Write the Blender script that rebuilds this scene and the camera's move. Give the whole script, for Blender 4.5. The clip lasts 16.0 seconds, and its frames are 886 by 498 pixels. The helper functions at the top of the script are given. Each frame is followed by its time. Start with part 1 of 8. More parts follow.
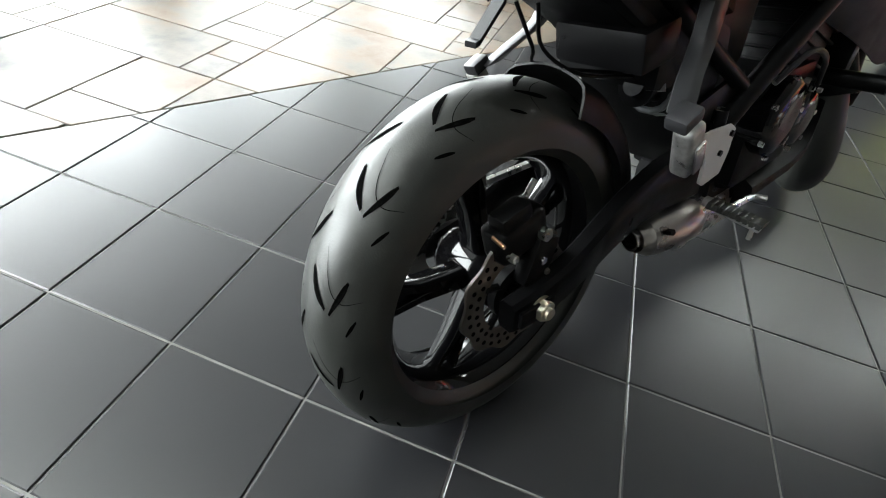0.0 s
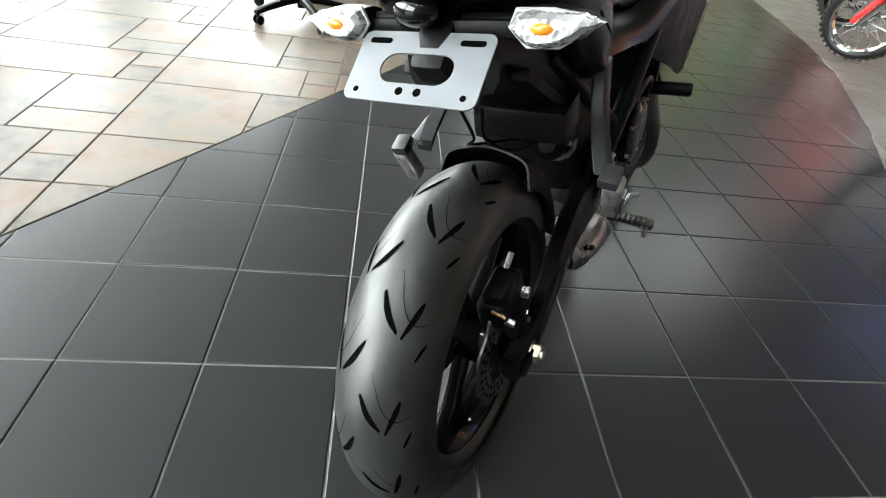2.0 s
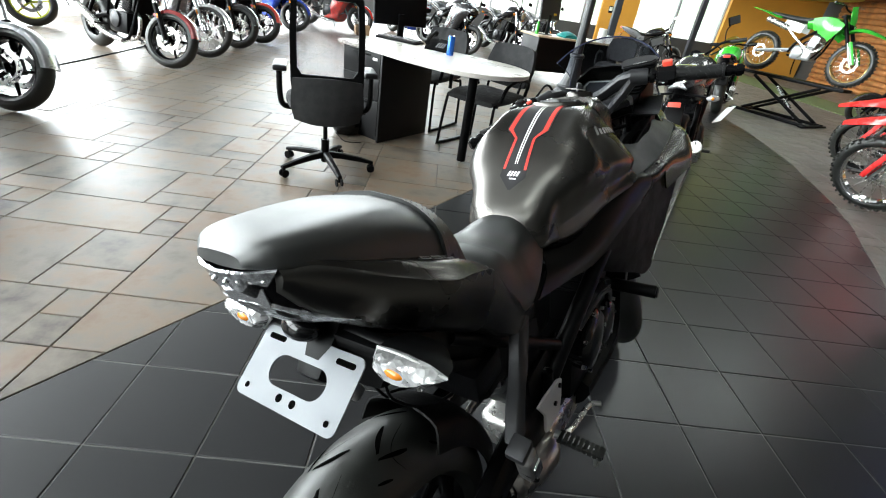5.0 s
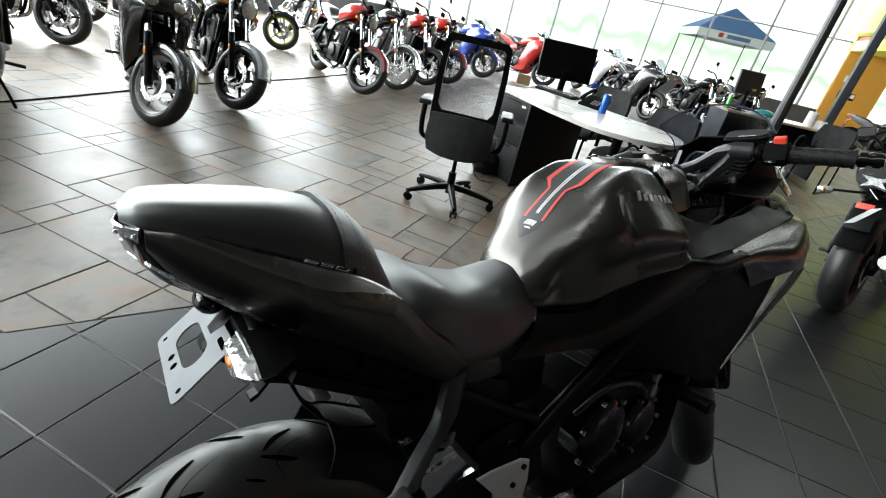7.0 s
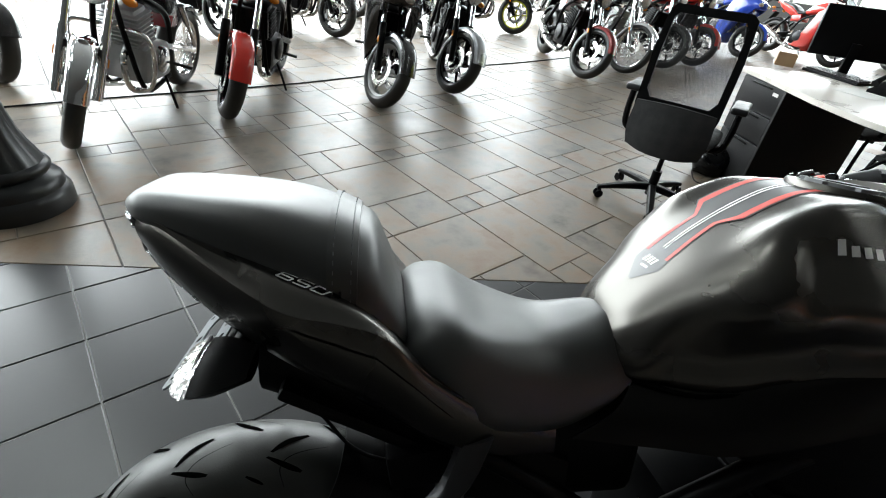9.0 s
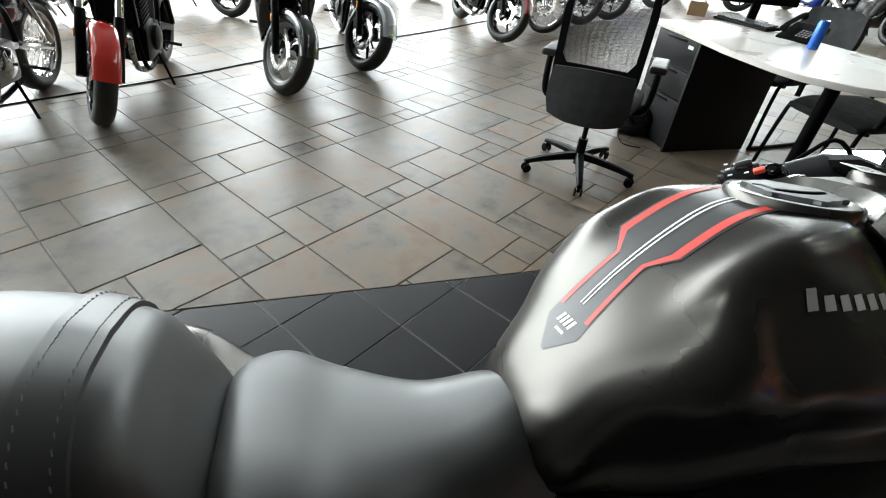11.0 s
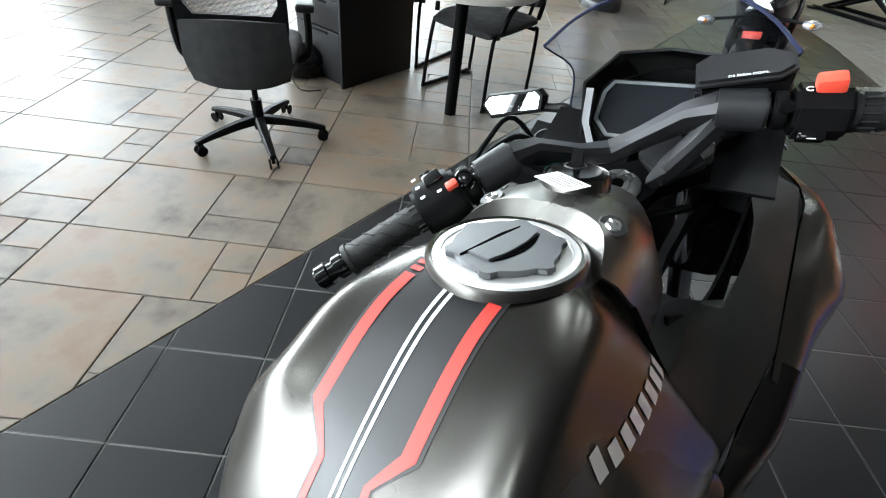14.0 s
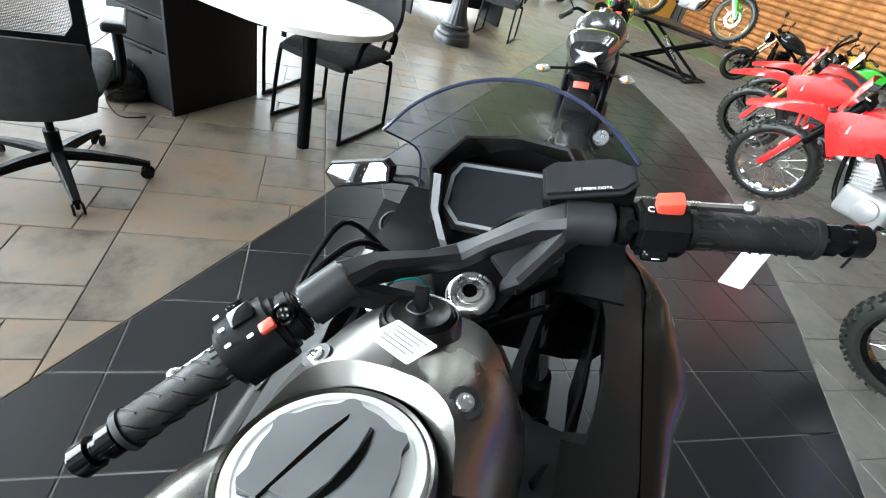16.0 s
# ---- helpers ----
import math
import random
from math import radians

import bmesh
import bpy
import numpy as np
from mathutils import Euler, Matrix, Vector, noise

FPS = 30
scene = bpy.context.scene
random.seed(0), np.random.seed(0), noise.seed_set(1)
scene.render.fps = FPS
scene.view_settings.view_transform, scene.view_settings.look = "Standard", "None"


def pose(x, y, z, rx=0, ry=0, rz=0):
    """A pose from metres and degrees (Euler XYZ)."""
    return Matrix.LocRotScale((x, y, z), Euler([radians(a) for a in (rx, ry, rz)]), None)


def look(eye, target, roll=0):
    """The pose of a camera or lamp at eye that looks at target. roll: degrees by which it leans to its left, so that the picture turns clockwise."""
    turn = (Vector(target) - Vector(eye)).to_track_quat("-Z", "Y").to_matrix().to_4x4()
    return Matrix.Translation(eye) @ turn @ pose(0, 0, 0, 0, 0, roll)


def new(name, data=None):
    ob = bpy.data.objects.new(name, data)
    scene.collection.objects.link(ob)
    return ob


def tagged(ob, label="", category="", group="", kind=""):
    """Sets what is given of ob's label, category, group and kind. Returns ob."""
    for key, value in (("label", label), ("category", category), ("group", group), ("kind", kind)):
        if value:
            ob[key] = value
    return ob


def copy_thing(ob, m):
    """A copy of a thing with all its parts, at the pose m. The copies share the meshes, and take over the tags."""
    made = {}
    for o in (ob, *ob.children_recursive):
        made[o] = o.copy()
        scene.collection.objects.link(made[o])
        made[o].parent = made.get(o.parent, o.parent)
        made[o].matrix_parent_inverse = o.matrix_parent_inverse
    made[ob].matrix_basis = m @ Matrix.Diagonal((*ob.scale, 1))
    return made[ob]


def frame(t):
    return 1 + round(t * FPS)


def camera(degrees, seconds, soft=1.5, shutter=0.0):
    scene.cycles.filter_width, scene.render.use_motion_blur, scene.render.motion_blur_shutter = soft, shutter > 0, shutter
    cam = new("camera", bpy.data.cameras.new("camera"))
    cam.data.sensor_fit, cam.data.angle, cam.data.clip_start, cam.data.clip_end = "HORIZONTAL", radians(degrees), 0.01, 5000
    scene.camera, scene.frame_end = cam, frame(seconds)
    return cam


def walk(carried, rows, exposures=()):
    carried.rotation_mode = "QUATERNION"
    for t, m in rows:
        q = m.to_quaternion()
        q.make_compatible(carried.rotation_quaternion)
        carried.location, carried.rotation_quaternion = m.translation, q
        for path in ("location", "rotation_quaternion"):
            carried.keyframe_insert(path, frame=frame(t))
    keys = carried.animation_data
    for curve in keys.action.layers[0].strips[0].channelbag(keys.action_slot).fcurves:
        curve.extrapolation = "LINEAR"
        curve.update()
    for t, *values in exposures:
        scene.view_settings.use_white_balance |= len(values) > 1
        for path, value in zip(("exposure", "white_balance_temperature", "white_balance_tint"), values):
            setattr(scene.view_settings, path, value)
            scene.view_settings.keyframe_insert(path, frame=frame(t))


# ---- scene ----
from mathutils.bvhtree import BVHTree

# ---- camera and walk ----
cam = camera(87.4, 16.0, soft=1.1)
EXPOSURES = [(0.0, 1.22, 6450.0, 10.0), (2.0, 1.14, 6450.0, 10.0), (4.0, 0.74, 6350.0, 10.0), (6.5, 0.08, 6350.0, 10.0), (8.0, -0.16, 6350.0, 10.0), (12.0, -0.12, 6400.0, 10.0), (13.5, 0.42, 6200.0, 10.0), (14.5, 0.88, 6100.0, 10.0), (16.0, 0.94, 6100.0, 10.0)]
PATH = [
    (0, (0.605, -0.361, 0.887), (0.314, 1.034, -0.516), 10.9),
    (0.5, (0.519, -0.369, 0.891), (0.392, 1.05, -0.513), 10.2),
    (1, (0.455, -0.383, 0.898), (0.488, 1.061, -0.486), 10.0),
    (1.5, (0.407, -0.382, 0.936), (0.58, 1.076, -0.422), 10.4),
    (2, (0.386, -0.347, 0.998), (0.669, 1.13, -0.32), 10.9),
    (2.5, (0.381, -0.318, 1.056), (0.737, 1.208, -0.187), 10.9),
    (3, (0.385, -0.295, 1.118), (0.769, 1.283, -0.05), 10.5),
    (3.5, (0.396, -0.277, 1.173), (0.737, 1.357, 0.071), 9.4),
    (4, (0.428, -0.259, 1.204), (0.68, 1.422, 0.149), 9.1),
    (4.2, (0.446, -0.252, 1.216), (0.668, 1.442, 0.177), 9.2),
    (6.3, (0.784, -0.172, 1.261), (0.542, 1.593, 0.353), 10.1),
    (6.5, (0.814, -0.169, 1.26), (0.491, 1.586, 0.356), 10.9),
    (7, (0.863, -0.137, 1.264), (0.317, 1.554, 0.346), 13.1),
    (7.5, (0.903, -0.072, 1.268), (0.069, 1.465, 0.297), 12.3),
    (8, (0.945, -0.012, 1.275), (-0.105, 1.342, 0.245), 10.9),
    (8.2, (0.967, 0.018, 1.277), (-0.147, 1.307, 0.229), 10.4),
    (10.3, (0.924, 0.293, 1.273), (-0.315, 1.355, 0.116), 5.6),
    (10.5, (0.901, 0.315, 1.277), (-0.28, 1.431, 0.11), 5.1),
    (11, (0.867, 0.385, 1.27), (-0.143, 1.638, 0.083), 4.7),
    (11.5, (0.856, 0.447, 1.267), (0.045, 1.79, 0.027), 5.1),
    (12, (0.857, 0.505, 1.25), (0.238, 1.898, -0.045), 6.0),
    (12.5, (0.835, 0.562, 1.249), (0.37, 1.98, -0.082), 6.7),
    (13, (0.818, 0.613, 1.257), (0.502, 2.062, -0.085), 5.9),
    (13.5, (0.811, 0.662, 1.268), (0.661, 2.143, -0.067), 6.3),
    (14, (0.808, 0.712, 1.284), (0.844, 2.225, -0.023), 7.7),
    (14.5, (0.824, 0.759, 1.296), (1.066, 2.289, 0.031), 10.6),
    (15, (0.837, 0.803, 1.301), (1.241, 2.34, 0.087), 13.3),
    (15.5, (0.843, 0.838, 1.308), (1.354, 2.371, 0.131), 15.2),
    (16, (0.844, 0.866, 1.32), (1.423, 2.394, 0.167), 16.8),
]
walk(cam, [(t, look(eye, target, roll)) for t, eye, target, roll in PATH], EXPOSURES)

# ---- world, sun, large lights ----
world = bpy.data.worlds.new("world")
scene.world = world
world.use_nodes = True
wn = world.node_tree.nodes
sky = wn.new("ShaderNodeTexSky")
sky.sky_type, sky.sun_disc, sky.sun_elevation, sky.sun_rotation = "NISHITA", False, radians(48), radians(-70)
sky.air_density, sky.dust_density = 1.0, 3.0
wn["Background"].inputs["Strength"].default_value = 0.12
world.node_tree.links.new(sky.outputs["Color"], wn["Background"].inputs["Color"])

sun = new("sun", bpy.data.lights.new("sun", "SUN"))
sun.data.energy, sun.data.angle, sun.data.color = 1.2, radians(12), (1.0, 0.96, 0.9)
sun.matrix_world = look((-20, 10, 22), (0, 0, 0))


def window_light(name, where, to, width, height, power):
    """Sky light in a window's opening."""
    lamp = new(name, bpy.data.lights.new(name, "AREA"))
    lamp.data.shape, lamp.data.size, lamp.data.size_y, lamp.data.energy = "RECTANGLE", width, height, power
    lamp.data.color = (0.93, 0.99, 0.99)
    lamp.matrix_world = look(where, to)
    return lamp


window_light("window_light_west", (-9.7, 4.0, 3.45), (0, 4.0, 3.3), 26.0, 5.3, 5600)
window_light("window_light_north", (-4.2, 18.7, 3.3), (-4.2, 0, 3.1), 8.6, 5.4, 1150)
window_light("window_light_north_side", (5.1, 18.7, 3.3), (5.1, 0, 3.1), 1.5, 5.4, 200)

# ---- materials ----
def material(name, color, rough=0.5, metal=0.0, vary=0.15, scale=8.0, bump=0.0, bump_scale=200.0, coat=0.0, emit=0.0, alpha=0.0, per_object=0.0, spec=0.5):
    """A surface with broad stains, fine grain and relief. scale: grain per metre."""
    m = bpy.data.materials.new(name)
    m.use_nodes = True
    n, k = m.node_tree.nodes, m.node_tree.links
    b = n["Principled BSDF"]
    b.inputs["Metallic"].default_value = metal
    b.inputs["Coat Weight"].default_value = coat
    b.inputs["Coat Roughness"].default_value = 0.08
    b.inputs["Specular IOR Level"].default_value = spec
    at = n.new("ShaderNodeTexCoord").outputs["Object"]
    big, fine = n.new("ShaderNodeTexNoise"), n.new("ShaderNodeTexNoise")
    big.inputs["Scale"].default_value, big.inputs["Detail"].default_value = scale, 5
    fine.inputs["Scale"].default_value, fine.inputs["Detail"].default_value = bump_scale, 3
    k.new(at, big.inputs["Vector"])
    k.new(at, fine.inputs["Vector"])
    mix = n.new("ShaderNodeMix")
    mix.data_type, mix.blend_type = "RGBA", "MULTIPLY"
    mix.inputs["Factor"].default_value = 1.0
    mix.inputs["A"].default_value = (*color, 1)
    ramp = n.new("ShaderNodeMapRange")
    ramp.inputs["From Min"].default_value, ramp.inputs["From Max"].default_value = 0.3, 0.7
    ramp.inputs["To Min"].default_value, ramp.inputs["To Max"].default_value = 1 - vary, 1 + vary
    k.new(big.outputs["Fac"], ramp.inputs["Value"])
    tone = ramp.outputs["Result"]
    if per_object:
        info, one = n.new("ShaderNodeObjectInfo"), n.new("ShaderNodeMapRange")
        one.inputs["To Min"].default_value, one.inputs["To Max"].default_value = 1 - per_object, 1 + per_object
        k.new(info.outputs["Random"], one.inputs["Value"])
        mul = n.new("ShaderNodeMath")
        mul.operation = "MULTIPLY"
        k.new(tone, mul.inputs[0])
        k.new(one.outputs["Result"], mul.inputs[1])
        tone = mul.outputs["Value"]
    k.new(tone, mix.inputs["B"])
    k.new(mix.outputs["Result"], b.inputs["Base Color"])
    rr = n.new("ShaderNodeMapRange")
    rr.inputs["From Min"].default_value, rr.inputs["From Max"].default_value = 0.3, 0.7
    rr.inputs["To Min"].default_value, rr.inputs["To Max"].default_value = max(0.0, rough * 0.8), min(1.0, rough * 1.2)
    k.new(big.outputs["Fac"], rr.inputs["Value"])
    k.new(rr.outputs["Result"], b.inputs["Roughness"])
    if bump:
        bp = n.new("ShaderNodeBump")
        bp.inputs["Strength"].default_value, bp.inputs["Distance"].default_value = bump, 0.002
        k.new(fine.outputs["Fac"], bp.inputs["Height"])
        k.new(bp.outputs["Normal"], b.inputs["Normal"])
    if emit:
        b.inputs["Emission Color"].default_value = (*color, 1)
        b.inputs["Emission Strength"].default_value = emit
    return m


def glass(name, color=(1, 1, 1), rough=0.0, see=0.85):
    """Thin clear sheet: mostly let through, with a true reflection."""
    m = bpy.data.materials.new(name)
    m.use_nodes = True
    n, k = m.node_tree.nodes, m.node_tree.links
    n.remove(n["Principled BSDF"])
    clear, gloss, mix, fr = (n.new(s) for s in ("ShaderNodeBsdfTransparent", "ShaderNodeBsdfGlossy", "ShaderNodeMixShader", "ShaderNodeLayerWeight"))
    clear.inputs["Color"].default_value = (*[c * see for c in color], 1)
    gloss.inputs["Roughness"].default_value = rough
    fr.inputs["Blend"].default_value = 0.5
    steep, lift = n.new("ShaderNodeMath"), n.new("ShaderNodeMath")
    steep.operation, steep.inputs[1].default_value = "POWER", 4.0
    lift.operation, lift.inputs[1].default_value, lift.inputs[2].default_value = "MULTIPLY_ADD", 0.8, 0.035
    k.new(fr.outputs["Facing"], steep.inputs[0])
    k.new(steep.outputs["Value"], lift.inputs[0])
    k.new(lift.outputs["Value"], mix.inputs["Fac"])
    k.new(clear.outputs["BSDF"], mix.inputs[1])
    k.new(gloss.outputs["BSDF"], mix.inputs[2])
    k.new(mix.outputs["Shader"], n["Material Output"].inputs["Surface"])
    return m


RUBBER = material("tyre_rubber", (0.013, 0.014, 0.012), 0.44, vary=0.35, scale=14, bump=0.12, bump_scale=350, spec=0.6)
GRIP = material("grip_rubber", (0.006, 0.006, 0.006), 0.5, vary=0.2, scale=30, bump=0.15, bump_scale=500, spec=0.3)
GROOVE = material("groove_black", (0.002, 0.002, 0.002), 0.95, spec=0.0)
PAINT = material("metallic_graphite_paint", (0.085, 0.081, 0.075), 0.27, metal=1.0, vary=0.05, scale=3)
# tank graphite made paler: the ignition cover's bright sheen put into its colour
LITPAINT = material("lit_graphite_paint", (0.17, 0.165, 0.155), 0.3, metal=0.9, vary=0.05, scale=3)
# the same graphite, darkened for the flank's shade and dark reflections
SHADEDPAINT = material("shaded_graphite_paint", (0.018, 0.0172, 0.0165), 0.3, metal=0.95, vary=0.05, scale=3)
PLASTIC = material("textured_black_plastic", (0.003, 0.003, 0.0032), 0.42, vary=0.15, scale=20, bump=0.12, bump_scale=900, spec=0.1)
MATTE = material("matte_dark_panel", (0.009, 0.009, 0.0092), 0.45, vary=0.12, scale=12, bump=0.08, bump_scale=1200, spec=0.35)
SATIN = material("satin_black_metal", (0.003, 0.003, 0.0033), 0.34, spec=0.08, metal=0.0, vary=0.2, scale=15, bump=0.1, bump_scale=600)
GLOSS = material("gloss_black_paint", (0.002, 0.002, 0.0023), 0.07, vary=0.1, spec=0.3)
VINYL = material("seat_vinyl", (0.0085, 0.0098, 0.0092), 0.45, vary=0.06, scale=6, spec=0.9, bump=0.06, bump_scale=1400)
STEEL = material("brushed_steel", (0.55, 0.54, 0.52), 0.28, metal=1.0, vary=0.1, scale=30, bump=0.03, bump_scale=600)
CHROME = material("chrome", (0.8, 0.8, 0.8), 0.08, metal=1.0, vary=0.05)
GREYMETAL = material("grey_cast_alloy", (0.022, 0.022, 0.024), 0.4, metal=0.4, vary=0.1, scale=25, bump=0.05, bump_scale=700)
CAPRING = material("pale_silver_ring", (0.72, 0.71, 0.7), 0.36, metal=0.6, vary=0.05, scale=10)
CAPGREY = material("cap_grey_paint", (0.085, 0.088, 0.092), 0.42, metal=0.3, vary=0.06, scale=20, bump=0.05, bump_scale=900)
SILVER = material("silver_paint", (0.42, 0.42, 0.42), 0.4, metal=0.5, vary=0.08, scale=10)
PLATEGREY = material("grey_powder_coat", (0.13, 0.138, 0.146), 0.5, metal=0.2, vary=0.05, scale=20)
RED = material("red_stripe", (0.5, 0.035, 0.025), 0.4, vary=0.05)
WHITE = material("white_print", (0.75, 0.75, 0.74), 0.45, vary=0.05)
LETTER = material("silver_print", (0.55, 0.55, 0.54), 0.35, metal=0.4, vary=0.05)
DECAL = material("black_decal", (0.012, 0.012, 0.013), 0.35, vary=0.05)
SWITCHRED = material("switch_red", (0.75, 0.07, 0.04), 0.4, vary=0.05)
AMBER = material("amber_bulb", (0.65, 0.2, 0.015), 0.2, vary=0.1)
LENS = material("clear_lens_facets", (0.62, 0.63, 0.65), 0.12, metal=0.7, vary=0.5, scale=110, bump=0.6, bump_scale=120)
TAILLENS = material("smoked_lens_facets", (0.42, 0.425, 0.44), 0.14, metal=0.75, vary=0.8, scale=120, bump=0.7, bump_scale=130)
n, k = LENS.node_tree.nodes, LENS.node_tree.links
at, cell, tone, bp = n.new("ShaderNodeTexCoord"), n.new("ShaderNodeTexVoronoi"), n.new("ShaderNodeMapRange"), n.new("ShaderNodeBump")
cell.inputs["Scale"].default_value = 110
tone.inputs["From Min"].default_value, tone.inputs["From Max"].default_value = 0.2, 0.8
tone.inputs["To Min"].default_value, tone.inputs["To Max"].default_value = 0.42, 0.95
bp.inputs["Strength"].default_value, bp.inputs["Distance"].default_value = 0.3, 0.006
k.new(at.outputs["Object"], cell.inputs["Vector"])
k.new(cell.outputs["Color"], tone.inputs["Value"])
k.new(tone.outputs["Result"], n["Principled BSDF"].inputs["Base Color"])
k.new(cell.outputs["Distance"], bp.inputs["Height"])
k.new(bp.outputs["Normal"], n["Principled BSDF"].inputs["Normal"])
LAMPWEB = material("smoked_silver_reflector", (0.42, 0.42, 0.43), 0.24, metal=0.85, vary=0.08, scale=40)
SCREEN = material("dark_display", (0.008, 0.009, 0.011), 0.1, vary=0.05, spec=0.25)
MIRROR = material("mirror_glass", (0.85, 0.86, 0.88), 0.02, metal=1.0, vary=0.0)
TEAL = material("teal_tie", (0.01, 0.2, 0.19), 0.5)
PAPER = material("paper", (0.75, 0.74, 0.71), 0.7, vary=0.04)
INK = material("ink", (0.12, 0.12, 0.12), 0.7)
TINT = glass("tinted_windscreen", (0.9, 0.92, 0.97), 0.02, 0.88)
CLEAR = glass("window_glass", (0.96, 1.0, 0.98), 0.0, 0.95)

# ---- mesh helpers ----
def finish(name, bm, mat, smooth=40):
    """A mesh object from a bmesh, its edges sharp past the given angle."""
    bmesh.ops.remove_doubles(bm, verts=bm.verts, dist=1e-6)
    bmesh.ops.recalc_face_normals(bm, faces=bm.faces)
    for f in bm.faces:
        f.smooth = True
    for e in bm.edges:
        if len(e.link_faces) == 2 and e.calc_face_angle(0) > radians(smooth):
            e.smooth = False
    me = bpy.data.meshes.new(name)
    bm.to_mesh(me)
    bm.free()
    if mat:
        me.materials.append(mat)
    return me


def part(name, bm, mat, parent=None, label="", m=None, smooth=40):
    ob = new(name, finish(name, bm, mat, smooth))
    if parent:
        ob.parent = parent
    if m is not None:
        ob.matrix_basis = m
    return tagged(ob, label)


def empty(name, m, label, category, group="", kind=""):
    ob = new(name)
    ob.empty_display_size = 0.1
    ob.matrix_basis = m
    return tagged(ob, label, category, group, kind)


def box(size, at=(0, 0, 0), turn=(0, 0, 0), bevel=0.0, bm=None, seg=2):
    bm = bm or bmesh.new()
    m = pose(*at, *turn) @ Matrix.Diagonal((*size, 1))
    got = bmesh.ops.create_cube(bm, size=1.0, matrix=m)
    if bevel:
        edges = list({e for v in got["verts"] for e in v.link_edges})
        bmesh.ops.bevel(bm, geom=edges, offset=bevel, segments=seg, affect="EDGES", profile=0.6)
    return bm


def rod(a, b, r, r2=None, seg=16, bm=None, bevel=0.0):
    """A cylinder or cone from a to b."""
    bm = bm or bmesh.new()
    a, b = Vector(a), Vector(b)
    d = b - a
    m = Matrix.Translation((a + b) / 2) @ d.to_track_quat("Z", "Y").to_matrix().to_4x4()
    got = bmesh.ops.create_cone(bm, cap_ends=True, segments=seg, radius1=r, radius2=r if r2 is None else r2, depth=d.length, matrix=m)
    if bevel:
        edges = [e for e in {e for v in got["verts"] for e in v.link_edges} if e.calc_face_angle(0) > 1.0]
        bmesh.ops.bevel(bm, geom=edges, offset=bevel, segments=2, affect="EDGES")
    return bm


def ball(at, r, bm=None, scale=(1, 1, 1), seg=16):
    bm = bm or bmesh.new()
    bmesh.ops.create_uvsphere(bm, u_segments=seg, v_segments=seg // 2 + 2, radius=r, matrix=Matrix.Translation(at) @ Matrix.Diagonal((*scale, 1)))
    return bm


def curve_points(pts, steps=6, closed=False):
    """A smooth line through the points (Catmull-Rom)."""
    pts = [Vector(p) for p in pts]
    n, out = len(pts), []
    for i in range(n if closed else n - 1):
        p0 = pts[(i - 1) % n] if closed or i else pts[0] * 2 - pts[1]
        p1, p2 = pts[i], pts[(i + 1) % n]
        p3 = pts[(i + 2) % n] if closed or i + 2 < n else p2 * 2 - p1
        for s in range(steps):
            t = s / steps
            out.append(0.5 * (2 * p1 + (p2 - p0) * t + (2 * p0 - 5 * p1 + 4 * p2 - p3) * t * t + (3 * p1 - p0 - 3 * p2 + p3) * t**3))
    if not closed:
        out.append(pts[-1])
    return out


def skin(rings, bm=None, caps=True, closed=False):
    """Faces between rings of equally many points."""
    bm = bm or bmesh.new()
    vs = [[bm.verts.new(p) for p in ring] for ring in rings]
    n = len(vs[0])
    pairs = list(zip(vs, vs[1:])) + ([(vs[-1], vs[0])] if closed else [])
    for a, b in pairs:
        for i in range(n):
            bm.faces.new((a[i], a[(i + 1) % n], b[(i + 1) % n], b[i]))
    if caps and not closed:
        bm.faces.new(vs[0][::-1])
        bm.faces.new(vs[-1])
    return bm


def tube(pts, r, seg=8, steps=5, closed=False, bm=None, straight=False):
    """A round bar along a smooth line; r may be a list, one for each given point."""
    line = [Vector(p) for p in pts] if straight else curve_points(pts, steps, closed)
    rs = r if isinstance(r, (list, tuple)) else None
    rings, up = [], None
    for i, p in enumerate(line):
        a = line[i - 1] if i or closed else p
        b = line[(i + 1) % len(line)] if i + 1 < len(line) or closed else p
        d = (b - a).normalized()
        if up is None:
            up = d.orthogonal().normalized()
        up = (up - d * up.dot(d)).normalized()
        side = d.cross(up)
        q = r
        if rs:
            f = i / (len(line) - 1) * (len(rs) - 1)
            j = min(int(f), len(rs) - 2)
            q = rs[j] + (rs[j + 1] - rs[j]) * (f - j)
        rings.append([p + q * (math.cos(k * math.tau / seg) * up + math.sin(k * math.tau / seg) * side) for k in range(seg)])
    return skin(rings, bm, not closed, closed)


def lathe(profile, axis="X", seg=48, bm=None, at=(0, 0, 0), closed=False):
    """Turns (along, radius) pairs round an axis through at."""
    bm = bm or bmesh.new()
    o = Vector(at)

    def point(h, r, k):
        c, s = r * math.cos(k * math.tau / seg), r * math.sin(k * math.tau / seg)
        return o + Vector({"X": (h, c, s), "Y": (s, h, c), "Z": (c, s, h)}[axis])

    rings = [[point(h, r, k) for k in range(seg)] for h, r in profile]
    return skin(rings, bm, False, closed)


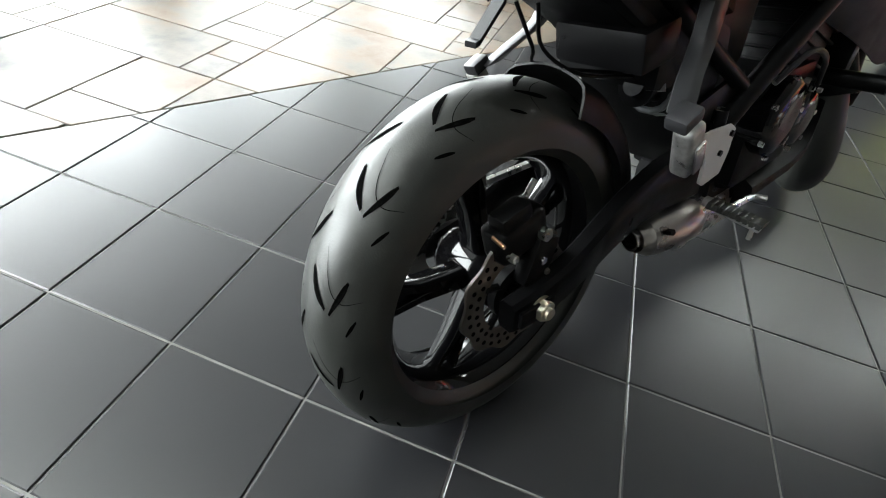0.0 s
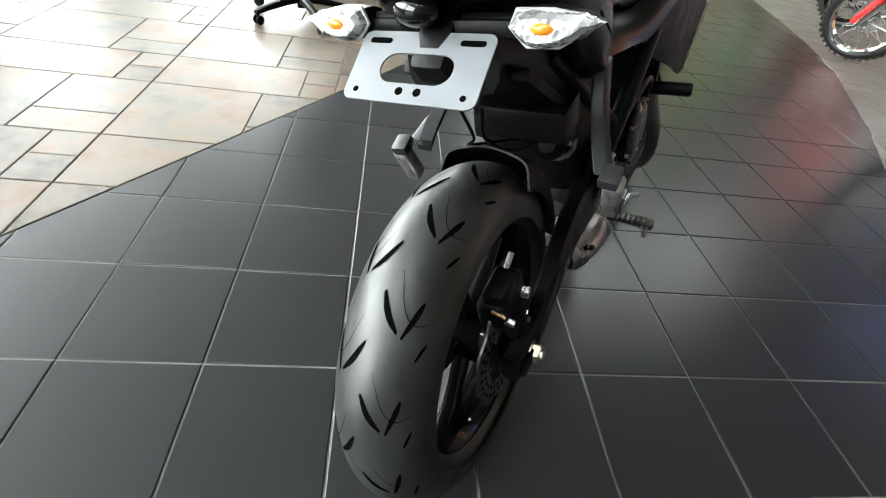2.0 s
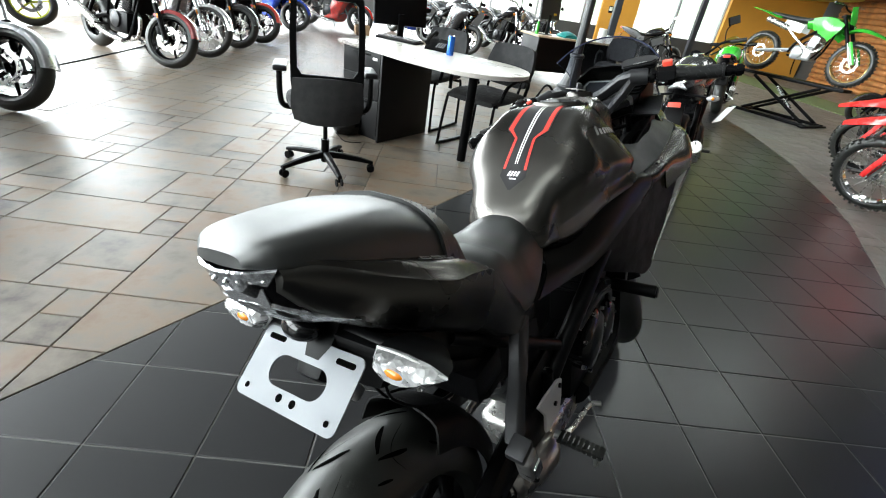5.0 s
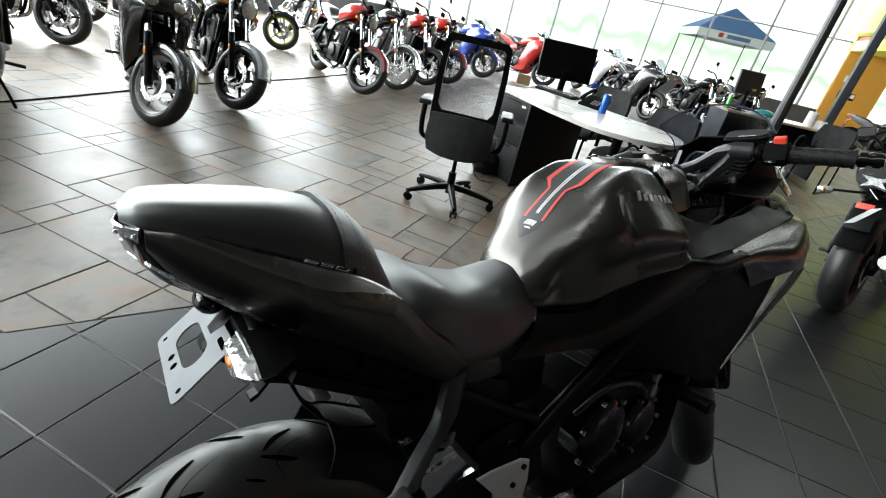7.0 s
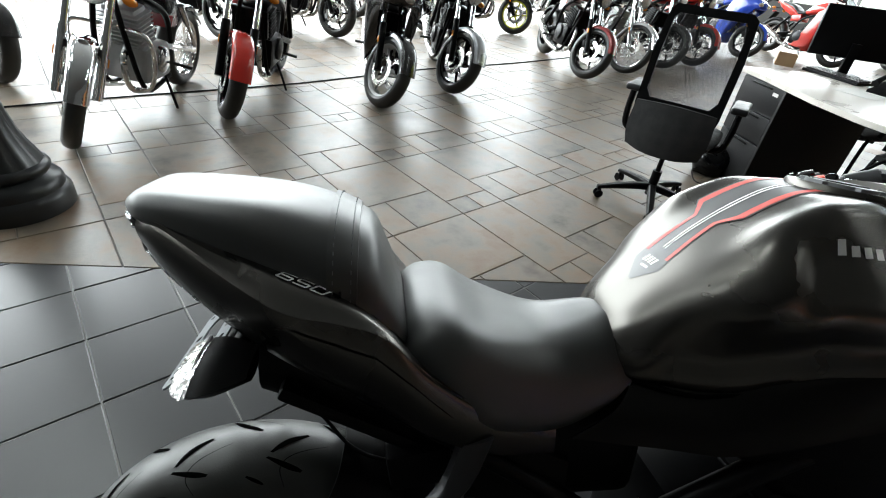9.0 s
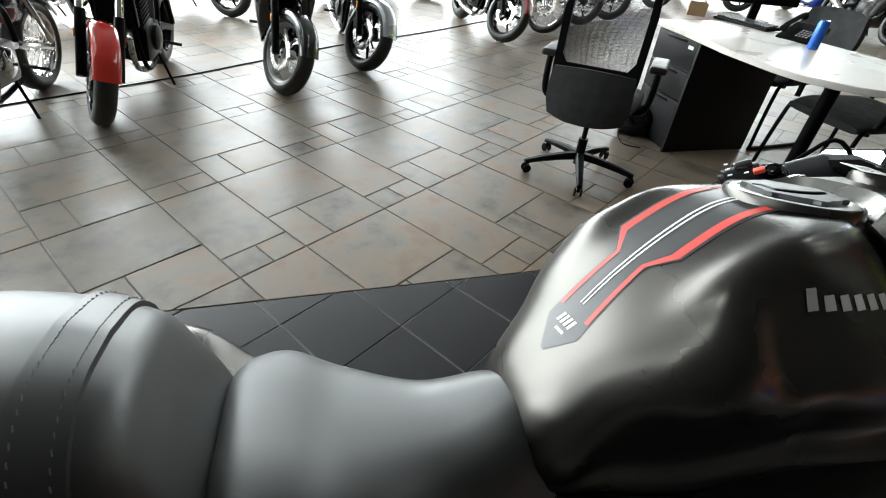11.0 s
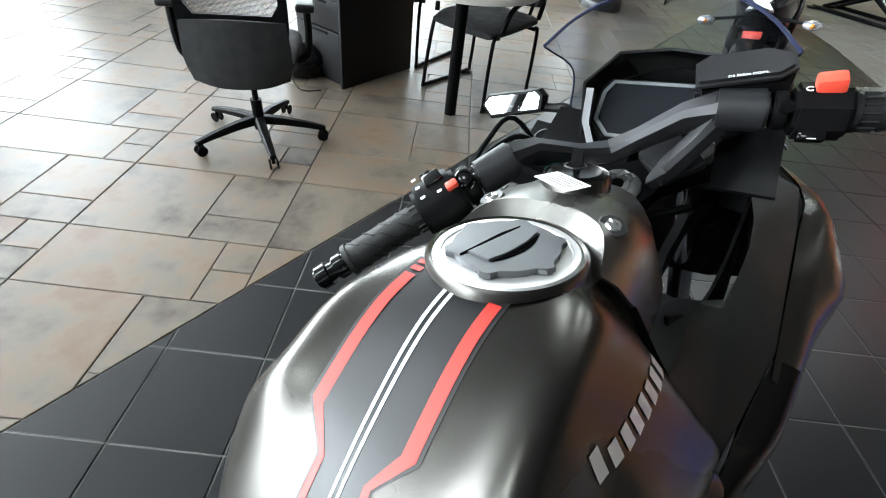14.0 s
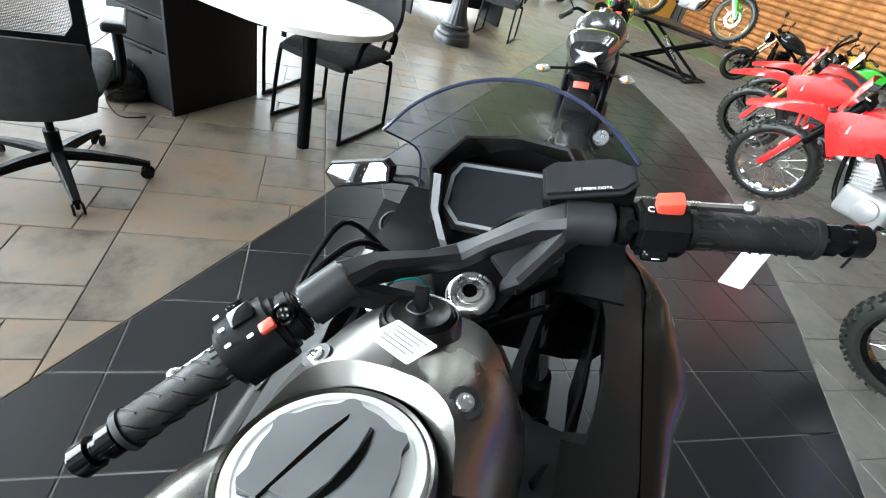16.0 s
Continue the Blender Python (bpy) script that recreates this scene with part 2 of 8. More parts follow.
def plate(outline, thick, m=None, bm=None, bevel=0.0, hole=None):
    """A flat outline in x and y, extruded by thick in z, laid by m. hole: an inner outline of equally many points."""
    bm = bm or bmesh.new()
    m = m or Matrix()
    lo, hi = -thick / 2, thick / 2
    if hole:
        ring = [[m @ Vector((x, y, z)) for x, y in o] for o, z in ((outline, lo), (outline, hi), (hole, hi), (hole, lo))]
        return skin(ring, bm, False, True)
    start = len(bm.verts)
    a = [bm.verts.new(m @ Vector((x, y, lo))) for x, y in outline]
    b = [bm.verts.new(m @ Vector((x, y, hi))) for x, y in outline]
    n = len(a)
    faces = [bm.faces.new(a[::-1]), bm.faces.new(b)] + [bm.faces.new((a[i], a[(i + 1) % n], b[(i + 1) % n], b[i])) for i in range(n)]
    if bevel:
        bmesh.ops.bevel(bm, geom=list({e for f in faces[:2] for e in f.edges}), offset=bevel, segments=2, affect="EDGES")
    return bm


def rounded(w, h, r, n=5, at=(0, 0)):
    """A rounded rectangle as an outline."""
    out = []
    for cx, cy, a0 in ((w / 2 - r, h / 2 - r, 0), (-w / 2 + r, h / 2 - r, 90), (-w / 2 + r, -h / 2 + r, 180), (w / 2 - r, -h / 2 + r, 270)):
        out += [(at[0] + cx + r * math.cos(radians(a0 + 90 * i / n)), at[1] + cy + r * math.sin(radians(a0 + 90 * i / n))) for i in range(n + 1)]
    return out


def mirrored(half):
    """A closed ring from a half profile of (x, z), top centre first, bottom centre last."""
    return half + [(-x, z) for x, z in half[::-1] if x > 1e-6]


def loft(stations, smooth_along=4, smooth_round=3, both=True, bm=None, caps=True):
    """A body lofted along y. Stations: (y, half profile of (x, z)); with both, the half is mirrored to a closed ring."""
    prof = []
    for y, half in stations:
        pts = [Vector((x, y, z)) for x, z in half]
        prof.append(curve_points(pts, smooth_round) if smooth_round > 1 else pts)
    cols = list(zip(*prof))
    cols = [curve_points(list(c), smooth_along) for c in cols]
    rings = [list(r) for r in zip(*cols)]
    full = []
    for r in rings:
        r = [Vector((max(p.x, 0.0), p.y, p.z)) if both else p for p in r]
        full.append(r + ([Vector((-p.x, p.y, p.z)) for p in r[::-1] if p.x > 1e-5] if both else []))
    n = min(len(f) for f in full)
    if any(len(f) != n for f in full):
        full = [r[:1] + [p for p in r[1:]] for r in full]
        fixed = []
        for r in rings:
            q = [Vector((max(p.x, 2e-4 if 0 < i < len(r) - 1 else 0.0), p.y, p.z)) for i, p in enumerate(r)]
            q[0].x = q[-1].x = 0.0
            fixed.append(q + [Vector((-p.x, p.y, p.z)) for p in q[-2:0:-1]])
        full = fixed
    return skin(full, bm, caps)


def sheet(rows, thick=0.004, steps=3, sub=3, side=1, bm=None):
    """A curved panel through a grid of points, given thickness. side -1 mirrors it in x."""
    bm = bm or bmesh.new()
    grid = [curve_points([(side * x, y, z) for x, y, z in r], steps) for r in rows]
    cols = [curve_points(list(c), sub) for c in zip(*grid)]
    pts = [list(r) for r in zip(*cols)]
    nr, nc = len(pts), len(pts[0])

    def normal(i, j):
        a = pts[min(i + 1, nr - 1)][j] - pts[max(i - 1, 0)][j]
        b = pts[i][min(j + 1, nc - 1)] - pts[i][max(j - 1, 0)]
        n = a.cross(b)
        return n.normalized() if n.length > 1e-9 else Vector((0, 0, 1))

    top = [[bm.verts.new(pts[i][j]) for j in range(nc)] for i in range(nr)]
    low = [[bm.verts.new(pts[i][j] - normal(i, j) * thick * side) for j in range(nc)] for i in range(nr)]
    for i in range(nr - 1):
        for j in range(nc - 1):
            bm.faces.new((top[i][j], top[i][j + 1], top[i + 1][j + 1], top[i + 1][j]))
            bm.faces.new((low[i][j], low[i + 1][j], low[i + 1][j + 1], low[i][j + 1]))
    for i in range(nr - 1):
        bm.faces.new((top[i][0], top[i + 1][0], low[i + 1][0], low[i][0]))
        bm.faces.new((top[i][-1], low[i][-1], low[i + 1][-1], top[i + 1][-1]))
    for j in range(nc - 1):
        bm.faces.new((top[0][j], low[0][j], low[0][j + 1], top[0][j + 1]))
        bm.faces.new((top[-1][j], top[-1][j + 1], low[-1][j + 1], low[-1][j]))
    return bm


def framed(outer, inner, thick, side=1, deep=0.03):
    """A panel between two loops of equally many points, its opening turned down."""
    a = [Vector((side * x, y, z)) for x, y, z in outer]
    b = [Vector((side * x, y, z)) for x, y, z in inner]
    mid = [p.lerp(q, 0.93) + Vector((0, 0, 0.0015)) for p, q in zip(a, b)]
    drop = Vector((0, 0, -1))
    return skin([a, mid, b, [p + drop * deep for p in b], [p.lerp(q, 0.9) + drop * (thick + 0.004) for p, q in zip(a, b)], [p + drop * thick for p in a]], None, False, True)


def tree_of(ob):
    """A search tree of a part's own mesh, to lay trim upon it."""
    bm = bmesh.new()
    bm.from_mesh(ob.data)
    tree = BVHTree.FromBMesh(bm)
    bm.free()
    return tree


def laid(tree, cells, way=(0, 0, -1), high=2.0, off=0.0008, n=10):
    """Thin print laid on a surface. cells: four corners each (x, y, z given along way as 0), cut n times along."""
    bm = bmesh.new()
    way = Vector(way).normalized()
    for a, b, c, d in cells:
        a, b, c, d = (Vector(p) for p in (a, b, c, d))
        rows = []
        for i in range(n + 1):
            t = i / n
            row = []
            for j in range(4):
                s = j / 3
                p = (a.lerp(b, t)).lerp(d.lerp(c, t), s)
                hit = tree.ray_cast(p - way * high, way)
                row.append(bm.verts.new(hit[0] - way * off) if hit[0] else None)
            rows.append(row)
        for r, q in zip(rows, rows[1:]):
            for j in range(3):
                if all((r[j], r[j + 1], q[j + 1], q[j])):
                    bm.faces.new((r[j], r[j + 1], q[j + 1], q[j]))
    return bm


def letters(text, size, m, mat, parent, name="lettering", tree=None, way=(0, 0, -1), shear=0.0, thick=0.0004):
    """Raised print, set in the built-in font."""
    data = bpy.data.curves.new(name, "FONT")
    data.body, data.size, data.extrude, data.shear = text, size, thick, shear
    data.align_x, data.align_y = "CENTER", "CENTER"
    tmp = new(name, data)
    me = bpy.data.meshes.new_from_object(tmp.evaluated_get(bpy.context.evaluated_depsgraph_get()))
    bpy.data.objects.remove(tmp)
    if tree:
        back, out = m.inverted(), Vector(way)
        for v in me.vertices:
            p = m @ v.co
            hit = tree.ray_cast(p + out * 0.05, -out)
            if hit[0]:
                v.co = back @ (hit[0] + out * (0.0012 + v.co.z))
    ob = new(name, me)
    me.materials.clear()
    me.materials.append(mat)
    ob.parent, ob.matrix_basis = parent, m
    return ob

# ---- the showroom ----
X0, X1, Y0, Y1, HIGH = -10.0, 14.0, -9.0, 19.0, 6.6
WALL = material("pale_wall_paint", (0.055, 0.054, 0.052), 0.75, vary=0.05, scale=2, bump=0.1, bump_scale=60)
CEIL = material("ceiling_tiles", (0.15, 0.153, 0.15), 0.85, vary=0.08, scale=3, bump=0.2, bump_scale=80)
GROUT = material("grey_grout", (0.13, 0.12, 0.11), 0.85, vary=0.2, scale=12, bump=0.3, bump_scale=150)
ORANGE = material("orange_wall_paint", (0.62, 0.3, 0.04), 0.6, vary=0.06, scale=2)
LIME = material("lime_soffit_paint", (0.5, 0.55, 0.03), 0.5, vary=0.05, scale=2)
MULLION = material("grey_window_frame", (0.3, 0.31, 0.32), 0.5, metal=0.2, vary=0.1)
PINE = material("varnished_pine", (0.42, 0.18, 0.06), 0.38, vary=0.35, scale=5, bump=0.2, bump_scale=40, per_object=0.15)
CARPET = material("green_carpet", (0.13, 0.17, 0.06), 0.95, vary=0.2, scale=10, bump=0.6, bump_scale=400)
COLUMN = material("dark_steel_column", (0.04, 0.045, 0.055), 0.45, metal=0.2, vary=0.15)
YARD = material("outside_paving", (0.45, 0.44, 0.42), 0.8, vary=0.15, scale=0.5)


def structure(name, bm, mat, label, parent=None):
    return tagged(part(name, bm, mat, parent), label, name.split("_")[0] if not parent else "", "", "structure")


floor = structure("floor", box((X1 - X0, Y1 - Y0, 0.2), ((X0 + X1) / 2, (Y0 + Y1) / 2, -0.106)), GROUT, "showroom floor of dark and brown ceramic tiles with grey joints")
structure("ceiling", box((X1 - X0 + 0.4, Y1 - Y0 + 0.4, 0.2), ((X0 + X1) / 2, (Y0 + Y1) / 2, HIGH + 0.1)), CEIL, "flat pale showroom ceiling")
structure("wall_south", box((X1 - X0, 0.2, HIGH), ((X0 + X1) / 2, Y0 - 0.1, HIGH / 2)), WALL, "plain dark painted showroom wall")
structure("wall_east", box((0.2, Y1 - Y0, HIGH), (X1 + 0.1, (Y0 + Y1) / 2, HIGH / 2)), WALL, "painted wall behind pine boards")
ground = structure("ground", box((400, 400, 0.2), (0, 0, -0.32)), YARD, "pale paved yard outside the showroom")


def window_wall(name, a, b, bays, label):
    """A glazed wall from a to b: sill, head, posts and panes."""
    a, b = Vector((*a, 0)), Vector((*b, 0))
    d = (b - a).normalized()
    turn = math.degrees(math.atan2(d.y, d.x))
    mid, far = (a + b) / 2, (b - a).length
    wall = structure(name, box((far, 0.2, 0.72), (mid.x, mid.y, 0.36), (0, 0, turn)), WALL, label)
    part("window_head", box((far, 0.2, HIGH - 6.2), (mid.x, mid.y, (HIGH + 6.2) / 2), (0, 0, turn)), WALL, wall)
    part("window_rail", box((far, 0.05, 0.04), (mid.x, mid.y, 2.75), (0, 0, turn)), MULLION, wall)
    for i in range(bays + 1):
        p = a + d * far * i / bays
        part("window_post", box((0.055, 0.14, 5.476), (p.x, p.y, 3.46), (0, 0, turn)), MULLION, wall)
        if i < bays:
            q = a + d * far * (i + 0.5) / bays
            pane = part("pane", box((far / bays - 0.07, 0.012, 5.46), (q.x, q.y, 3.46), (0, 0, turn)), CLEAR, wall)
            pane.visible_shadow = False
    return wall


window_wall("window_1", (X0 - 0.1, Y0), (X0 - 0.1, Y1), 16, "tall glazed showroom front with slim grey posts")
window_wall("window_2", (X0, Y1 + 0.1), (X1, Y1 + 0.1), 14, "tall glazed end wall with slim grey posts")


def backdrop(name, bm, strength):
    """Bright hazy distance: pale sky over washed-out hedges."""
    m = bpy.data.materials.new("bright_distance")
    m.use_nodes = True
    n, k = m.node_tree.nodes, m.node_tree.links
    n.remove(n["Principled BSDF"])
    em, pos, sep, noise_, add, ramp = (n.new(s) for s in ("ShaderNodeEmission", "ShaderNodeNewGeometry", "ShaderNodeSeparateXYZ", "ShaderNodeTexNoise", "ShaderNodeMath", "ShaderNodeValToRGB"))
    noise_.inputs["Scale"].default_value, noise_.inputs["Detail"].default_value = 0.35, 6
    k.new(pos.outputs["Position"], sep.inputs["Vector"])
    k.new(pos.outputs["Position"], noise_.inputs["Vector"])
    add.operation = "MULTIPLY_ADD"
    add.inputs[1].default_value, add.inputs[2].default_value = 6.0, -3.0
    k.new(noise_.outputs["Fac"], add.inputs[0])
    up = n.new("ShaderNodeMath")
    up.operation = "ADD"
    k.new(sep.outputs["Z"], up.inputs[0])
    k.new(add.outputs["Value"], up.inputs[1])
    size = n.new("ShaderNodeMath")
    size.operation = "DIVIDE"
    size.inputs[1].default_value = 10.0
    k.new(up.outputs["Value"], size.inputs[0])
    k.new(size.outputs["Value"], ramp.inputs["Fac"])
    e = ramp.color_ramp.elements
    e[0].position, e[0].color = 0.08, (0.75, 0.74, 0.7, 1)
    e[1].position, e[1].color = 0.5, (0.95, 0.98, 1.0, 1)
    mid = e.new(0.2)
    mid.color = (0.42, 0.55, 0.38, 1)
    top = e.new(0.32)
    top.color = (0.75, 0.85, 0.75, 1)
    k.new(ramp.outputs["Color"], em.inputs["Color"])
    em.inputs["Strength"].default_value = strength
    k.new(em.outputs["Emission"], n["Material Output"].inputs["Surface"])
    return structure(name, bm, m, "bright overexposed distance with hedges and sky")


backdrop("backdrop_west", box((0.1, 90, 14), (-32, 10, 6.7)), 2.4)
backdrop("backdrop_north", box((90, 0.1, 14), (5, 44, 6.7)), 2.4)

# carpet strip and pine boards along the east side
structure("carpet", box((1.5, 16.0, 0.012), (9.9, 9.0, 0.0062)), CARPET, "strip of worn green carpet on the floor")
pine_wall = structure("wall_boards", box((0.04, 20.0, 3.4), (X1 - 0.04, 8.0, 1.7)), PINE, "wall of varnished pine log boards")
board = finish("board", rod((0, -9.9, 0), (0, 9.9, 0), 0.085, seg=10), PINE)
for i in range(20):
    ob = new("board", board)
    ob.parent = pine_wall
    ob.matrix_basis = pose(X1 - 0.09, 8.0, 0.09 + 0.165 * i)
for x, y in ((4.6, 12.6), (8.5, 16.5)):
    c = empty("column", pose(x, y, 0), "slim dark steel showroom column", "column", "steel columns", "structure")
    part("shaft", box((0.16, 0.16, HIGH - 0.012), (0, 0, HIGH / 2 + 0.006), bevel=0.01), COLUMN, c)
    part("foot_plate", box((0.3, 0.3, 0.02), (0, 0, 0.012), bevel=0.004), COLUMN, c)

# ceiling light panels
GLOW = material("lit_diffuser", (0.93, 1.0, 0.96), 0.5, vary=0.0, emit=12.0)
cl = empty("ceiling_light", pose(-5.2, -4.0, HIGH), "square white ceiling light panel", "ceiling light", "ceiling light panels")
part("frame", plate(rounded(1.26, 1.26, 0.02), 0.03, pose(0, 0, -0.0165), hole=rounded(1.18, 1.18, 0.02)), WALL, cl)
part("diffuser", plate(rounded(1.19, 1.19, 0.02), 0.012, pose(0, 0, -0.012)), GLOW, cl)
for i in range(6):
    for j in range(5):
        if (i or j) and ((i < 2 and j < 2) or (i > 2 and j > 3)):
            copy_thing(cl, pose(-5.2 + 2.7 * i, -4.0 + 3.0 * j, HIGH))

# ---- the motorcycle in front ----
bike = empty("motorcycle", pose(0.620, 0.162, 0, 0, -13.9, -32.835), "graphite grey sport motorcycle with black seat on its side stand", "motorcycle")

# rear wheel
RC, RR, RHO = 0.318, 0.316, 0.08


def tyre_profile(radius, rho, half, rim):
    """Cross-section of a tyre: rounded crown, side walls and bead."""
    pts = [(rho * math.sin(radians(a)), radius - rho + rho * math.cos(radians(a))) for a in range(-78, 79, 6)]
    side = [(half * 0.98, radius - rho * 1.05), (half * 0.94, rim + 0.022), (half * 0.82, rim + 0.004), (half * 0.72, rim - 0.006)]
    return [(-x, r) for x, r in side[::-1]] + pts + side


def tyre_strip(radius, rho, path, width, lift=0.0006):
    """A strip on the crown along (round, across) degrees."""
    bm = bmesh.new()
    line = curve_points([(p, a, 0) for p, a in path], 5)
    rows = []
    for i, p in enumerate(line):
        d = (line[min(i + 1, len(line) - 1)] - line[max(i - 1, 0)]).normalized()
        taper = math.sin(math.pi * min(max(i / (len(line) - 1), 0.06), 0.94)) ** 0.5
        row = []
        for s in (-1, 1):
            q = p + Vector((-d.y * radius, d.x * rho, 0)).normalized() * 0
            phi = radians(p.x) + s * (-d.y) * width * taper / (2 * radius)
            a = radians(p.y) + s * d.x * width * taper / (2 * rho)
            r = radius - rho + (rho + lift) * math.cos(a)
            row.append(bm.verts.new(((rho + lift) * math.sin(a), r * math.cos(phi), r * math.sin(phi))))
        rows.append(row)
    for a, b in zip(rows, rows[1:]):
        bm.faces.new((a[0], a[1], b[1], b[0]))
    return bm


rear_tyre = part("rear_tyre", lathe(tyre_profile(RR, RHO, 0.08, 0.222), seg=96), RUBBER, bike, "wide dusty black rubber tyre", pose(0, 0, RC))
for name, path, width in (("long", ((0, 2), (5, 12), (9, 25)), 0.0105), ("mid", ((10, 30), (4, 38), (0, 42)), 0.009), ("short", ((15, 48), (10, 56)), 0.006), ("hair", ((-6, 12), (3, 26), (6, 40), (4, 58)), 0.0014)):
    for side in (1, -1):
        me = finish("tread_groove", tyre_strip(RR, RHO, [(p, a * side) for p, a in path], width * 1.05), GROOVE)
        for i in range(14):
            ob = new("tread_groove", me)
            ob.parent = rear_tyre
            ob.matrix_basis = pose(0, 0, 0, 360 / 14 * (i + (0.5 if side < 0 else 0)))

rim = lathe([(-0.062, 0.224), (-0.066, 0.231), (-0.06, 0.226), (-0.05, 0.212), (-0.03, 0.2), (0.03, 0.2), (0.05, 0.212), (0.06, 0.226), (0.066, 0.231), (0.062, 0.224), (0.045, 0.216), (-0.045, 0.216)], seg=72, closed=True)
lathe([(-0.07, 0.02), (-0.07, 0.045), (-0.05, 0.052), (0.05, 0.052), (0.07, 0.045), (0.07, 0.02)], seg=32, bm=rim)
rear_wheel = part("rear_wheel", rim, GLOSS, bike, "gloss black cast alloy wheel", pose(0, 0, RC))


def spoke(radius, lean, bm):
    """A cast spoke, forked towards the rim."""
    for s in (-1, 1):
        rings = []
        for t in (0, 0.25, 0.55, 0.8, 1.0):
            r = 0.045 + (radius - 0.045) * t
            off = s * (0.007 + 0.03 * max(0, t - 0.5))
            w, h = 0.011 - 0.002 * t, 0.024 - 0.008 * t
            ang = lean + off / r
            c = Vector((0, r * math.cos(ang), r * math.sin(ang)))
            tang = Vector((0, -math.sin(ang), math.cos(ang)))
            rings.append([c + tang * w * u + Vector((h * v, 0, 0)) for u, v in ((-1, -0.7), (-0.6, -1), (0.6, -1), (1, -0.7), (1, 0.7), (0.6, 1), (-0.6, 1), (-1, 0.7))])
        skin(rings, bm)
    return bm


spoke_mesh = finish("spoke", spoke(0.203, 0, bmesh.new()), GLOSS)
for i in range(5):
    ob = new("spoke", spoke_mesh)
    ob.parent, ob.matrix_basis = rear_wheel, pose(0, 0, 0, 72 * i + 28)


def wave_disc(r, inner, thick, x, waves=10):
    """A scalloped brake rotor with drilled holes."""
    n = 120
    out = [((r + 0.0045 * math.sin(waves * k * math.tau / n)) * math.cos(k * math.tau / n), (r + 0.0045 * math.sin(waves * k * math.tau / n)) * math.sin(k * math.tau / n)) for k in range(n)]
    inn = [(inner * math.cos(k * math.tau / n), inner * math.sin(k * math.tau / n)) for k in range(n)]
    turn = Matrix(((0, 0, 1, x), (1, 0, 0, 0), (0, 1, 0, 0), (0, 0, 0, 1)))
    return plate(out, thick, turn, hole=inn)


ROTOR = material("worn_rotor_steel", (0.2, 0.18, 0.16), 0.38, metal=1.0, vary=0.2, scale=40, bump=0.2, bump_scale=500)
disc = part("brake_disc", wave_disc(0.112, 0.07, 0.005, 0.086), ROTOR, rear_wheel, "steel petal brake disc with drilled holes")
drill = finish("drill_hole", rod((0.0882, 0, 0), (0.0890, 0, 0), 0.0042, seg=10), GROOVE)
for i in range(30):
    for j in range(2):
        ob = new("drill_hole", drill)
        a = math.tau * (i + 0.5 * j) / 30
        rr_ = (0.099, 0.084)[j]
        ob.parent, ob.matrix_basis = rear_wheel, pose(0, rr_ * math.cos(a), rr_ * math.sin(a))
carrier = bmesh.new()
for i in range(5):
    a = math.tau * i / 5
    rod((0.084, 0.04 * math.cos(a), 0.04 * math.sin(a)), (0.084, 0.075 * math.cos(a + 0.15), 0.075 * math.sin(a + 0.15)), 0.007, bm=carrier, seg=8)
lathe([(0.075, 0.03), (0.09, 0.03), (0.09, 0.05), (0.075, 0.05)], seg=32, bm=carrier, closed=True)
part("disc_carrier", carrier, SATIN, rear_wheel)
spr = lathe([(-0.088, 0.055), (-0.082, 0.055), (-0.082, 0.098), (-0.088, 0.098)], seg=64, closed=True)
part("sprocket", spr, STEEL, rear_wheel, "steel chain sprocket")
part("valve", rod((0.0, 0.196, 0.0), (0.015, 0.168, 0.0), 0.004), GLOSS, rear_wheel)

# swing arm, calliper, axle
for side, name in ((1, "swingarm"), (-1, "swingarm")):
    arm = []
    for y, z, w, h in ((-0.055, RC, 0.016, 0.026), (0.0, RC, 0.018, 0.034), (0.09, RC + 0.02, 0.018, 0.036), (0.2, RC + 0.065, 0.019, 0.042), (0.32, RC + 0.09, 0.022, 0.05), (0.46, RC + 0.085, 0.03, 0.055)):
        arm.append([(side * (0.122 + 0.2 * min(0, 0.1 - y) * 0.2) + w * u, y, z + h * v) for u, v in ((-1, -0.75), (-0.6, -1), (0.6, -1), (1, -0.75), (1, 0.75), (0.6, 1), (-0.6, 1), (-1, 0.75))])
    cols = [curve_points([Vector(p) for p in c], 4) for c in zip(*arm)]
    part(name, skin([list(r) for r in zip(*cols)]), SATIN, bike, "satin black steel swing arm")
part("axle", rod((-0.15, 0, RC), (0.146, 0, RC), 0.011, seg=20), SATIN, bike)
nut = rod((0.14, 0, RC), (0.156, 0, RC), 0.0185, seg=6, bevel=0.0015)
rod((0.139, 0, RC), (0.142, 0, RC), 0.022, seg=24, bm=nut)
rod((0.15, 0, RC), (0.162, 0, RC), 0.01, seg=16, bm=nut)
part("axle_nut", nut, material("zinc_nut", (0.5, 0.46, 0.36), 0.35, metal=1.0), bike, "zinc plated axle nut")
part("adjuster_plate", box((0.008, 0.075, 0.03), (0.143, -0.01, RC), bevel=0.003), SATIN, bike)
cal = box((0.05, 0.095, 0.062), (0.086, -0.012, RC + 0.118), (14, 0, 0), 0.014, seg=3)
box((0.036, 0.06, 0.03), (0.092, -0.03, RC + 0.153), (14, 0, 0), 0.01, bm=cal)
box((0.03, 0.05, 0.085), (0.105, 0.02, RC + 0.065), (-20, 0, 0), 0.008, bm=cal)
caliper = part("brake_caliper", cal, PLASTIC, bike, "black rear brake calliper")
